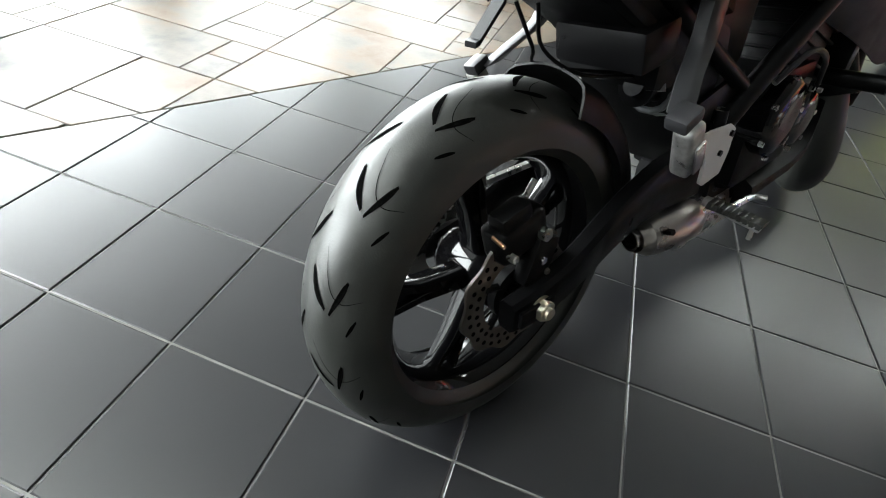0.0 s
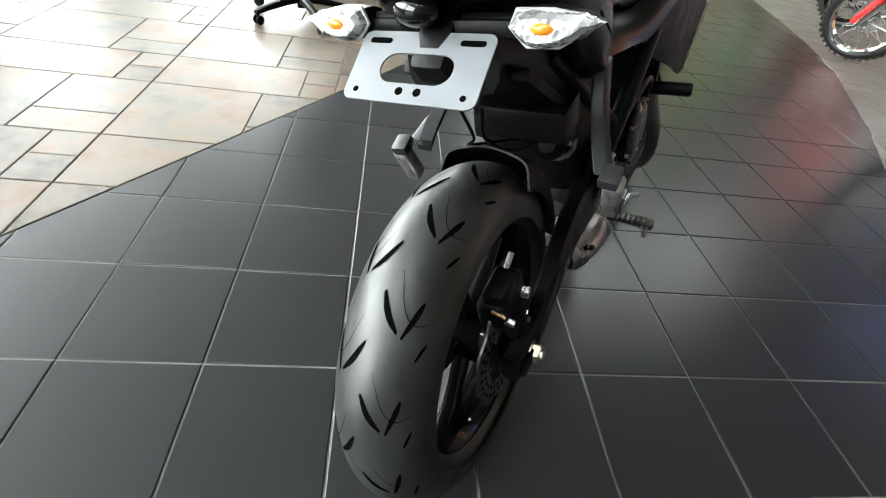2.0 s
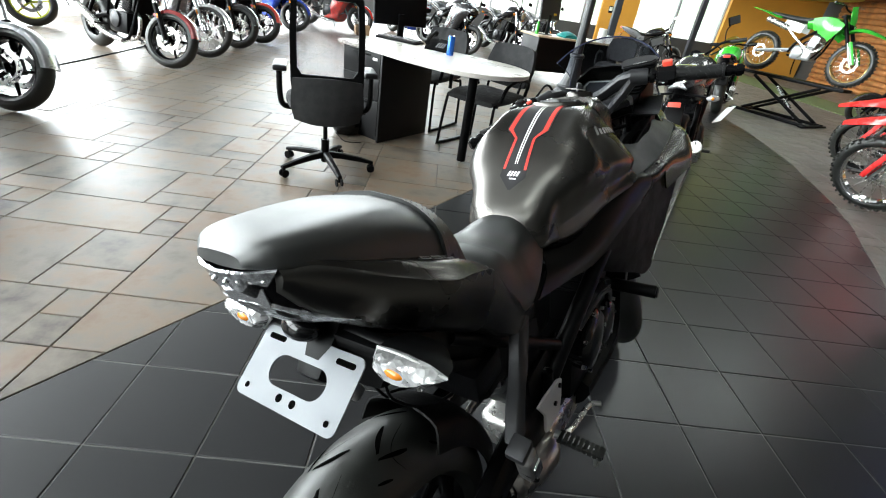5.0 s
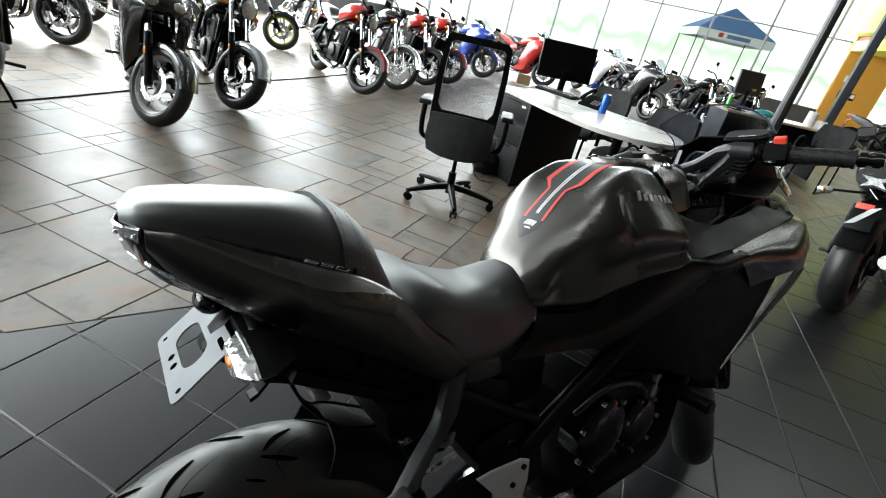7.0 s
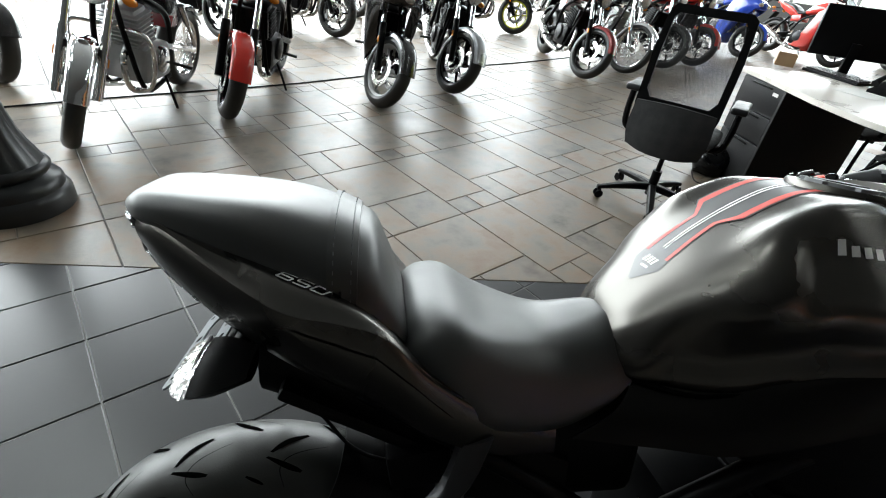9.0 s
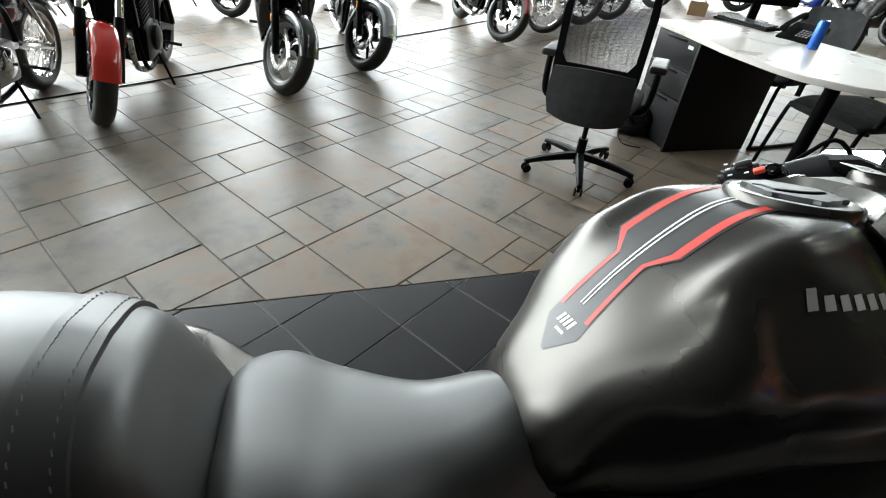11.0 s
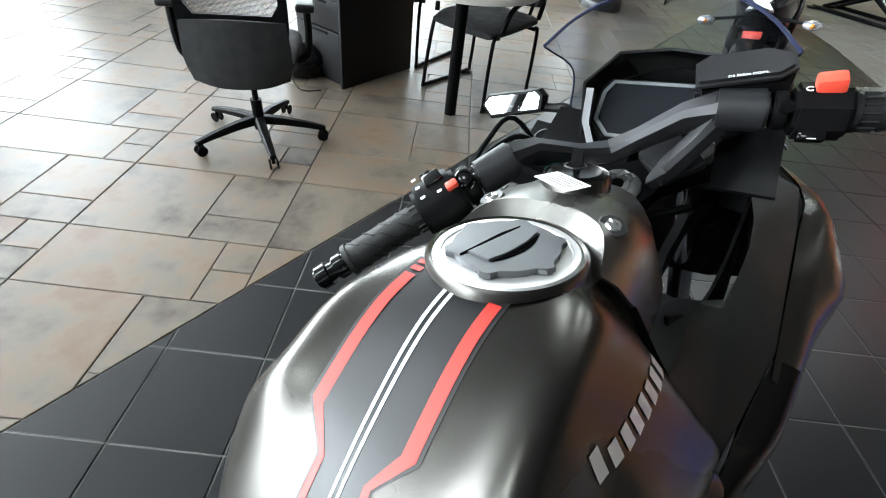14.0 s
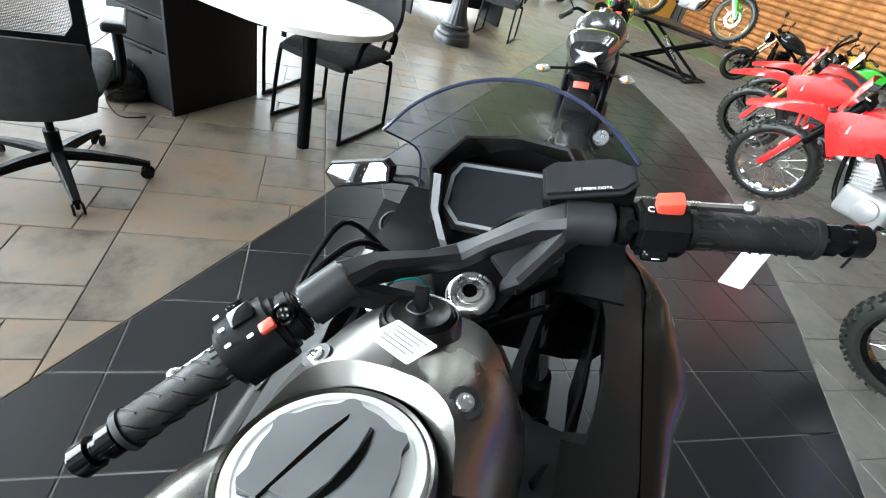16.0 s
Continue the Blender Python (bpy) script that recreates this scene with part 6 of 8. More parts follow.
part("leg_foot", rod((1.19, -0.08, 0.0), (1.19, -0.08, 0.015), 0.012, seg=12), STEEL, desk)


def on_desk(x, y, rz=0.0, z=0.75):
    return pose(x, y, z, 0, 0, rz)


mon = empty("monitor", on_desk(0.1, 4.62, 32), "black flat monitor seen from behind on a desk", "monitor")
part("housing", box((0.54, 0.035, 0.32), (0, 0, 0.27), (-8, 0, 0), 0.008), PLASTIC, mon)
part("screen", box((0.51, 0.004, 0.29), (0, 0.02, 0.27), (-8, 0, 0)), SCREEN, mon)
part("stand", box((0.06, 0.03, 0.2), (0, -0.03, 0.11), bevel=0.006), PLASTIC, mon)
part("foot", box((0.22, 0.16, 0.012), (0, 0, 0.006), bevel=0.004), PLASTIC, mon)
kb = empty("keyboard", on_desk(0.13, 4.42, -28), "black computer keyboard on a desk", "keyboard")
part("case", box((0.44, 0.14, 0.018), (0, 0, 0.01), (3, 0, 0), 0.004), PLASTIC, kb)
key_mesh = finish("key", box((0.017, 0.016, 0.009), (0, 0, 0), bevel=0.002, seg=1), GREYMETAL)
for i in range(20):
    for j in range(5):
        ob = new("key", key_mesh)
        ob.parent, ob.matrix_basis = kb, pose(-0.2 + 0.021 * i, -0.048 + 0.023 * j, 0.022 + 0.0013 * j, 3)
ph = empty("desk_phone", on_desk(0.5, 4.16, -20), "black office desk telephone with handset", "telephone")
part("phone_base", box((0.2, 0.2, 0.035), (0, 0, 0.035), (22, 0, 0), 0.008), PLASTIC, ph)
part("phone_foot", box((0.16, 0.08, 0.05), (0, 0.05, 0.027), bevel=0.006), PLASTIC, ph)
hs = tube(((-0.075, -0.09, 0.055), (-0.075, -0.05, 0.085), (-0.075, 0.05, 0.12), (-0.075, 0.09, 0.12)), [0.024, 0.015, 0.015, 0.024], seg=10)
part("handset", hs, PLASTIC, ph)
part("phone_display", box((0.1, 0.055, 0.004), (0.035, 0.05, 0.073), (22, 0, 0)), SCREEN, ph)
btn = finish("phone_button", box((0.013, 0.01, 0.005), bevel=0.001, seg=1), SILVER)
for i in range(4):
    for j in range(4):
        ob = new("phone_button", btn)
        ob.parent, ob.matrix_basis = ph, pose(0.0 + 0.02 * i, -0.06 + 0.02 * j, 0.03 + 0.008 * j + 0.001, 22)
can = empty("drinks_can", on_desk(0.6, 3.93), "tall blue drinks can on a desk", "can")
part("can_body", lathe([(0.0, 0.0), (0.0, 0.024), (0.005, 0.029), (0.135, 0.029), (0.147, 0.025), (0.149, 0.026)], "Z", 28), BLUE, can)
part("can_top", lathe([(0.146, 0.0), (0.146, 0.024), (0.15, 0.0255), (0.149, 0.0265)], "Z", 28), STEEL, can)
pad = empty("paper_sheets", on_desk(0.36, 4.0, -20), "loose white paper sheets on a desk", "paper")
for i in range(3):
    part("sheet", box((0.21, 0.28, 0.0006), (0.012 * i, 0.01 * i, 0.0006 + 0.0009 * i), (0, 0, 7 * i)), PAPER, pad)
bx = empty("cardboard_box", on_desk(-0.22, 4.45, 20), "small open brown cardboard box on a desk", "box")
for x, y, w, d in ((0.06, 0, 0.003, 0.1), (-0.06, 0, 0.003, 0.1), (0, 0.05, 0.12, 0.003), (0, -0.05, 0.12, 0.003)):
    part("side", box((w, d, 0.08), (x, y, 0.042)), CARD, bx)
part("bottom", box((0.12, 0.1, 0.003), (0, 0, 0.0016)), CARD, bx)


def guest_chair(m):
    c = empty("guest_chair", m, "black padded guest chair on a tubular sled frame", "chair", "guest chairs at the desk")
    for s in (1, -1):
        line = [(s * 0.24, -0.22, 0.44), (s * 0.25, -0.24, 0.4), (s * 0.26, -0.24, 0.05), (s * 0.26, -0.2, 0.013), (s * 0.26, 0.24, 0.013), (s * 0.26, 0.28, 0.05), (s * 0.24, 0.25, 0.42), (s * 0.24, 0.2, 0.44)]
        part("sled_leg", tube(line, 0.0125, seg=8, steps=4), SATIN, c)
        part("armrest", tube(((s * 0.25, -0.22, 0.5), (s * 0.28, -0.18, 0.62), (s * 0.29, 0.0, 0.65), (s * 0.28, 0.16, 0.6), (s * 0.26, 0.2, 0.48)), 0.016, seg=8), PLASTIC, c)
    part("rear_tie", rod((-0.24, -0.22, 0.43), (0.24, -0.22, 0.43), 0.0125, seg=8), SATIN, c)
    part("seat", loft([(-0.24, [(0, 0.5), (0.2, 0.5), (0.24, 0.475), (0.2, 0.445), (0, 0.44)]), (0.1, [(0, 0.5), (0.22, 0.5), (0.26, 0.47), (0.22, 0.44), (0, 0.435)]), (0.27, [(0, 0.47), (0.2, 0.47), (0.23, 0.45), (0.2, 0.435), (0, 0.43)])], 4, 3), FABRIC, c)
    part("backrest", sheet([[(-0.2, -0.25, 0.56), (-0.1, -0.27, 0.54), (0.1, -0.27, 0.54), (0.2, -0.25, 0.56)], [(-0.235, -0.28, 0.7), (-0.1, -0.31, 0.7), (0.1, -0.31, 0.7), (0.235, -0.28, 0.7)], [(-0.2, -0.32, 0.86), (-0.1, -0.345, 0.88), (0.1, -0.345, 0.88), (0.2, -0.32, 0.86)]], 0.035), FABRIC, c)
    for s in (1, -1):
        part("back_strut", rod((s * 0.16, -0.23, 0.44), (s * 0.17, -0.285, 0.62), 0.012, seg=8), SATIN, c)
    return c


gc = guest_chair(pose(0.97, 3.98, 0, 0, 0, 143))
copy_thing(gc, pose(0.42, 4.62, 0, 0, 0, 150))

# fluted lamp posts
def lamp_post(m):
    p = empty("lamp_post", m, "black fluted cast-iron lamp post with stepped round base", "lamp post", "cast-iron lamp posts")
    part("plinth", lathe([(0.0, 0.0), (0.0, 0.235), (0.07, 0.235), (0.09, 0.225), (0.1, 0.215), (0.13, 0.215), (0.15, 0.2), (0.165, 0.175), (0.17, 0.17), (0.185, 0.18), (0.2, 0.185), (0.215, 0.18), (0.225, 0.165)], "Z", 48), CASTIRON, p)
    n, rings = 64, []
    for z, r in ((0.222, 0.16), (0.25, 0.15), (0.3, 0.128), (0.36, 0.108), (0.44, 0.094), (0.52, 0.086), (0.6, 0.082)):
        rings.append([((r + 0.006 * abs(math.sin(8 * k * math.tau / n))) * math.cos(k * math.tau / n), (r + 0.006 * abs(math.sin(8 * k * math.tau / n))) * math.sin(k * math.tau / n), z) for k in range(n)])
    part("fluted_bell", skin(rings), CASTIRON, p)
    part("collar", lathe([(0.6, 0.08), (0.605, 0.1), (0.63, 0.105), (0.65, 0.095), (0.66, 0.075)], "Z", 40), CASTIRON, p)
    rings = []
    for z, r in ((0.655, 0.062), (1.6, 0.055), (2.6, 0.05), (3.3, 0.046)):
        rings.append([((r + 0.004 * abs(math.sin(6 * k * math.tau / n))) * math.cos(k * math.tau / n), (r + 0.004 * abs(math.sin(6 * k * math.tau / n))) * math.sin(k * math.tau / n), z) for k in range(n)])
    part("fluted_shaft", skin(rings), CASTIRON, p)
    part("globe", ball((0, 0, 3.42), 0.15), WHITE, p)
    return p


lp = lamp_post(pose(-1.78, -0.12, 0))
copy_thing(lp, pose(2.46, 7.02, 0))

# cables and waste on the floor
def floor_thing(name, bm, mat, label, category):
    return tagged(part(name, bm, mat), label, category)


floor_thing("floor_cable", tube(((-3.3, -1.5, 0.006), (-3.32, 0.5, 0.006), (-3.28, 2.0, 0.006), (-3.4, 3.6, 0.006), (-3.35, 5.2, 0.006), (-3.5, 8.0, 0.006)), 0.006, seg=6), SATIN, "long black cable lying across the tiles", "cable")
floor_thing("desk_cable", tube(((-0.05, 3.62, 0.005), (-0.12, 3.55, 0.02), (-0.2, 3.62, 0.005), (-0.28, 3.75, 0.03), (-0.2, 3.8, 0.005)), 0.004, seg=6), SATIN, "tangled black cable on the floor by a desk", "cable")
bag = bmesh.new()
bmesh.ops.create_icosphere(bag, subdivisions=3, radius=0.13, matrix=pose(-0.22, 3.86, 0.1))
for v in bag.verts:
    v.co += Vector(noise.noise_vector(v.co * 14)) * 0.035
    v.co.z = max(v.co.z, 0.001)
floor_thing("waste_bag", bag, GLOSS, "crumpled black plastic waste bag beside a desk", "bag")

# ---- the other motorcycles ----
def paint(name, color, rough=0.22, metal=0.0):
    return material(name, color, rough, metal=metal, vary=0.06, coat=0.6)


P_RED, P_BLACK, P_WHITE, P_BLUE = paint("red_paint", (0.55, 0.03, 0.02)), paint("black_paint", (0.012, 0.012, 0.013)), paint("white_paint", (0.7, 0.7, 0.7)), paint("blue_paint", (0.02, 0.06, 0.4))
P_GREEN, P_SILVER, P_DARKRED = paint("green_paint", (0.04, 0.42, 0.03)), paint("silver_bike_paint", (0.35, 0.36, 0.37), 0.3, 0.5), paint("dark_red_paint", (0.2, 0.015, 0.015))
P_MOSS, P_YELLOW, P_ORANGE = paint("lime_paint", (0.42, 0.45, 0.03)), paint("yellow_paint", (0.65, 0.4, 0.02)), paint("orange_plastic", (0.75, 0.09, 0.015))
D_RED, D_WHITE, D_BLUE = paint("dirt_red_plastic", (0.68, 0.022, 0.02), 0.3), paint("dirt_white_plastic", (0.75, 0.74, 0.72), 0.3), paint("dirt_blue_plastic", (0.02, 0.05, 0.32), 0.3)
GOLD = material("gold_anodised", (0.55, 0.38, 0.16), 0.3, metal=1.0)
wheel_cache = {}


def tyre_mesh(radius, width, knobs):
    key = (radius, width, knobs)
    if key not in wheel_cache:
        rho = width / 2
        bm = lathe(tyre_profile(radius - (0.012 if knobs else 0), rho, rho, radius - width * (0.72 if not knobs else 0.85)), seg=48)
        if knobs:
            for i in range(40):
                a = math.tau * i / 40
                for x, lean in ((-0.62, -30), (0.0, 0), (0.62, 30)) if i % 2 else ((-0.3, -14), (0.3, 14), (-0.85, -50), (0.85, 50)):
                    r = radius - 0.012 - rho + rho * math.cos(radians(lean)) + 0.002
                    c = Matrix.Rotation(a, 4, "X") @ pose(rho * math.sin(radians(lean)), r, 0, 0, 0, -lean)
                    bmesh.ops.create_cube(bm, size=1.0, matrix=c @ Matrix.Diagonal((0.016, 0.026, 0.02, 1)))
        wheel_cache[key] = finish("tyre", bm, RUBBER)
    return wheel_cache[key]


def rim_mesh(radius, kind, mat, width):
    key = (radius, kind, mat.name, width)
    if key not in wheel_cache:
        w = width * 0.38
        bm = lathe([(-w, radius), (-w * 1.1, radius + 0.008), (-w * 0.6, radius - 0.012), (w * 0.6, radius - 0.012), (w * 1.1, radius + 0.008), (w, radius)], seg=40, closed=True)
        lathe([(-0.05, 0.015), (-0.05, 0.035), (0.05, 0.035), (0.05, 0.015)], seg=20, bm=bm)
        if kind == "wire":
            for i in range(4):
                b = math.tau * (2.6 if i % 2 else -2.6) / 32
                wheel_cache[key + (i,)] = finish("spoke", rod((0.035 * (1 if i < 2 else -1), 0.034, 0), (0, (radius - 0.01) * math.cos(b), (radius - 0.01) * math.sin(b)), 0.0018, seg=5), STEEL)
        else:
            for i in range(kind):
                a = math.tau * i / kind
                rod((0, 0.03 * math.cos(a), 0.03 * math.sin(a)), (0, (radius - 0.008) * math.cos(a + 0.12), (radius - 0.008) * math.sin(a + 0.12)), 0.016, 0.011, seg=8, bm=bm)
        wheel_cache[key] = finish("rim", bm, mat)
    return wheel_cache[key]


def put(name, me, parent, m=None, label=""):
    ob = new(name, me)
    ob.parent = parent
    if m is not None:
        ob.matrix_basis = m
    return tagged(ob, label)


def fin_mesh(mat, size):
    key = ("fin", mat.name, size)
    if key not in wheel_cache:
        wheel_cache[key] = finish("cooling_fin", box(size, (0, 0, 0), (0, 0, 0), 0.002), mat)
    return wheel_cache[key]


def wheel(parent, name, y, radius, width, spokes, rim_mat, knobs=False, disc=0.13, both=True):
    """A wheel with tyre, rim and brake disc at the axle."""
    rr = radius - width * (0.72 if not knobs else 0.85) - 0.006
    w = put(name, rim_mesh(round(rr, 4), spokes, rim_mat, width), parent, pose(0, y, radius))
    put("tyre", tyre_mesh(radius, width, knobs), w)
    if spokes == "wire":
        for i in range(32):
            put("spoke", wheel_cache[(round(rr, 4), spokes, rim_mat.name, width, i % 4)], w, pose(0, 0, 0, 360 / 32 * i))
    for s in (1, -1) if both else (1,):
        part("brake_disc", wave_disc(disc, disc * 0.68, 0.005, s * width * 0.55), STEEL, w)
    return w


def street_bike(x, y, rz, label, main, second=None, kind="naked", steer_deg=30, lean=-9, rim=GLOSS, spokes=5, group="motorcycles on show", fender=None, frame_mat=SATIN, wb=1.4, gold=False, clear_tail=False):
    """A road motorcycle standing on its side stand, its front wheel on the given place."""
    second = second or main
    b = empty("motorcycle", pose(x, y, 0, 0, lean, rz), label, "motorcycle", group)
    classic = kind == "classic"
    fr, rr_, fw, rw = (0.32, 0.31, 0.1, 0.13) if classic else (0.3, 0.31, 0.12, 0.16)
    st = new("steering")
    st.empty_display_size, st.parent = 0.05, b
    pivot = Vector((0, -0.36, 0.93))
    st.matrix_basis = Matrix.Translation(pivot) @ pose(0, 0, 0, 26) @ pose(0, 0, 0, 0, 0, steer_deg) @ pose(0, 0, 0, -26) @ Matrix.Translation(-pivot)
    wheel(st, "front_wheel", 0, fr, fw, "wire" if classic else spokes, CHROME if classic else rim, both=not classic)
    for s in (1, -1):
        top, low = Vector((s * 0.1, -0.335, 0.9)), Vector((s * 0.095, -0.005, fr - 0.02))
        mid = top.lerp(low, 0.5)
        part("fork_leg", rod(top, mid, 0.022, seg=14), (GOLD if gold else CHROME), st, "bright fork leg")
        part("fork_lower", rod(mid.lerp(top, 0.1), low, 0.029, seg=14), CHROME if classic else SATIN, st)
        part("caliper", box((0.04, 0.05, 0.09), (s * 0.088, -0.1, fr + 0.06), (26, 0, 0), 0.01), SATIN, st)
        part("reflector", box((0.006, 0.02, 0.05), (s * 0.128, -0.12, 0.5), (26, 0, 0), 0.002), AMBER, st)
        bar = [(0, -0.33, 1.0), (s * 0.12, -0.34, 1.03), (s * 0.22, -0.38, 1.08 if kind != "sport" else 0.99), (s * 0.36, -0.46, 1.06 if kind != "sport" else 0.97)]
        part("handlebar", tube(bar, 0.012), CHROME if classic else SATIN, st)
        part("grip", rod((s * 0.27, -0.41, bar[2][2] - 0.008), (s * 0.38, -0.472, bar[3][2]), 0.017, seg=12), RUBBER, st)
        part("lever", tube(((s * 0.24, -0.36, bar[2][2]), (s * 0.3, -0.36, bar[2][2] - 0.01), (s * 0.38, -0.42, bar[3][2])), 0.005), STEEL, st)
        if kind != "sport":
            ms = part("mirror", box((0.11, 0.016, 0.07), (s * 0.34, -0.36, 1.24), (0, 0, s * 10), 0.007), PLASTIC, st)
            part("mirror_glass", box((0.1, 0.002, 0.06), (s * 0.34 + s * 0.002, -0.369, 1.24), (0, 0, s * 10)), MIRROR, ms)
            part("mirror_arm", tube(((s * 0.24, -0.38, 1.09), (s * 0.27, -0.36, 1.17), (s * 0.33, -0.35, 1.22)), 0.005), SATIN, st)
        part("turn_signal", ball((s * 0.19, -0.3, 0.84), 0.032, scale=(1.3, 1, 0.8), seg=10), AMBER, st)
        part("signal_stem", rod((s * 0.1, -0.32, 0.84), (s * 0.17, -0.305, 0.84), 0.008, seg=8), SATIN, st)
    part("top_clamp", box((0.26, 0.07, 0.03), (0, -0.345, 0.92), (26, 0, 0), 0.008), SATIN, st)
    fd = []
    for deg in (15, 45, 75, 105, 135):
        a, r = radians(deg), fr + 0.018
        fd.append([(q, (r - d) * math.cos(a), fr + (r - d) * math.sin(a)) for q, d in ((-fw * 0.6, 0.05), (-fw * 0.5, 0.01), (0, 0), (fw * 0.5, 0.01), (fw * 0.6, 0.05))])
    part("front_fender", sheet(fd, 0.005), fender or (CHROME if classic else second), st, "")
    # body
    wheel(b, "rear_wheel", -wb, rr_, rw, "wire" if classic else spokes, CHROME if classic else rim, both=False, disc=0.11)
    tank_ob = part("fuel_tank", loft([(-0.92, [(0, 0.84), (0.06, 0.835), (0.09, 0.81), (0.07, 0.77), (0, 0.76)]), (-0.8, [(0, 0.95), (0.09, 0.94), (0.15, 0.87), (0.13, 0.78), (0, 0.76)]), (-0.6, [(0, 1.03), (0.11, 1.01), (0.185, 0.92), (0.16, 0.82), (0, 0.79)]), (-0.46, [(0, 1.03), (0.1, 1.01), (0.17, 0.94), (0.15, 0.86), (0, 0.83)]), (-0.38, [(0, 0.99), (0.06, 0.98), (0.1, 0.94), (0.08, 0.89), (0, 0.88)])], 4, 3), main, b)
    part("filler_cap", rod((0, -0.52, 1.035), (0, -0.52, 1.048), 0.045, seg=24), CHROME, tank_ob)
    flat = classic
    part("seat", loft([(-1.5 if not flat else -1.45, [(0, 0.94 if not flat else 0.84), (0.07, 0.93 if not flat else 0.83), (0.09, 0.9 if not flat else 0.8), (0.06, 0.87 if not flat else 0.77), (0, 0.86 if not flat else 0.76)]), (-1.2, [(0, 0.9 if not flat else 0.83), (0.1, 0.89 if not flat else 0.82), (0.13, 0.85 if not flat else 0.78), (0.1, 0.81 if not flat else 0.75), (0, 0.8 if not flat else 0.74)]), (-1.05, [(0, 0.82), (0.1, 0.81), (0.13, 0.77), (0.1, 0.73), (0, 0.72)]), (-0.9, [(0, 0.83), (0.06, 0.825), (0.09, 0.8), (0.07, 0.76), (0, 0.75)])], 4, 3), VINYL, b, "black seat")
    if not classic:
        part("tail", loft([(-1.62, [(0, 0.93), (0.03, 0.928), (0.04, 0.91), (0.03, 0.9), (0, 0.895)]), (-1.45, [(0, 0.88), (0.1, 0.9), (0.12, 0.87), (0.07, 0.8), (0, 0.79)]), (-1.15, [(0, 0.8), (0.12, 0.83), (0.15, 0.79), (0.1, 0.7), (0, 0.69)]), (-1.0, [(0, 0.72), (0.1, 0.74), (0.12, 0.72), (0.1, 0.67), (0, 0.66)])], 4, 3), second, b)
    if clear_tail:
        tl = part("tail_lamp", plate([(-0.075, 0.035), (0.0, 0.022), (0.075, 0.035), (0.03, 0.0), (0.062, -0.038), (0.0, -0.02), (-0.062, -0.038), (-0.03, 0.0)], 0.03, pose(0, -1.625, 0.875, 62)), LENS, b, "clear X-shaped tail lamp")
        part("tail_hump", loft([(-1.6, [(0, 0.955), (0.07, 0.95), (0.1, 0.925), (0.09, 0.86), (0, 0.84)]), (-1.4, [(0, 1.0), (0.1, 0.99), (0.145, 0.95), (0.13, 0.86), (0, 0.83)]), (-1.15, [(0, 0.93), (0.1, 0.92), (0.14, 0.88), (0.12, 0.8), (0, 0.78)])], 4, 3), main, b)
    else:
        tl = part("tail_lamp", box((0.1, 0.03, 0.04), (0, -1.62 if not classic else -1.66, 0.9 if not classic else 0.72), bevel=0.008), SWITCHRED, b)
    rf = []
    for deg in (60, 90, 120, 150) if not classic else (40, 75, 110, 150):
        a, r = radians(deg), rr_ + 0.03
        rf.append([(q, -wb + (r - d) * math.cos(a), rr_ + (r - d) * math.sin(a)) for q, d in ((-rw * 0.6, 0.05), (-rw * 0.5, 0.01), (0, 0), (rw * 0.5, 0.01), (rw * 0.6, 0.05))])
    part("rear_fender", sheet(rf, 0.004), (second if classic else PLASTIC), b)
    en = box((0.3, 0.36, 0.24), (0, -0.74, 0.36), (0, 0, 0), 0.04)
    eng_ob = part("engine", en, SILVER if classic else SATIN, b)
    part("cylinder_block", box((0.2, 0.16, 0.24), (0, -0.65, 0.6), (-10, 0, 0), 0.02), SILVER if classic else SATIN, eng_ob)
    for k in range(8):
        put("cooling_fin", fin_mesh(SILVER if classic else SATIN, (0.26, 0.2, 0.008)), eng_ob, pose(0, -0.66 + 0.005 * k, 0.5 + 0.026 * k, -10))
    for s in (1, -1):
        part("engine_cover", lathe([(0.0, 0.09), (s * 0.03, 0.088), (s * 0.04, 0.07), (s * 0.045, 0.0)], "X", 28, at=(s * 0.14, -0.76, 0.38)), CHROME if classic else GREYMETAL, eng_ob)
        part("frame_tube", tube(((s * 0.06, -0.42, 0.88), (s * 0.15, -0.62, 0.78), (s * 0.15, -0.86, 0.66), (s * 0.12, -0.98, 0.45)), 0.02, seg=8), frame_mat, b)
        part("down_tube", tube(((s * 0.05, -0.42, 0.84), (s * 0.1, -0.46, 0.5), (s * 0.12, -0.6, 0.2), (s * 0.12, -0.95, 0.22)), 0.017, seg=8), frame_mat, b)
        part("swingarm", rod((s * 0.11, -0.98, 0.42), (s * 0.11, -wb, rr_), 0.024, seg=8), SATIN if not classic else CHROME, b)
        part("shock", rod((s * 0.13, -1.15, 0.68), (s * 0.13, -wb + 0.03, rr_ + 0.05), 0.022, seg=12), CHROME if classic else SATIN, b)
        part("footrest", rod((s * 0.13, -0.98, 0.3), (s * 0.27, -0.99, 0.29), 0.013, seg=8), RUBBER, b)
        reach = 0.075 if clear_tail else 0.0
        rs = part("rear_signal", ball((s * (0.16 + reach), -1.56, 0.78), 0.03, scale=(1.5, 1, 0.8), seg=10), LENS if clear_tail else AMBER, b)
        if clear_tail:
            part("amber_bulb", ball((s * (0.16 + reach), -1.588, 0.78), 0.011, seg=8), AMBER, rs)
        part("signal_stem", rod((s * 0.04, -1.52, 0.8), (s * (0.14 + reach), -1.555, 0.785), 0.008, seg=8), SATIN, b)
        part("header_pipe", tube(((s * 0.06, -0.52, 0.5), (s * 0.08, -0.42, 0.42), (s * 0.09, -0.46, 0.24), (s * 0.1, -0.7, 0.16)), 0.02, seg=8), CHROME if classic else STEEL, b)
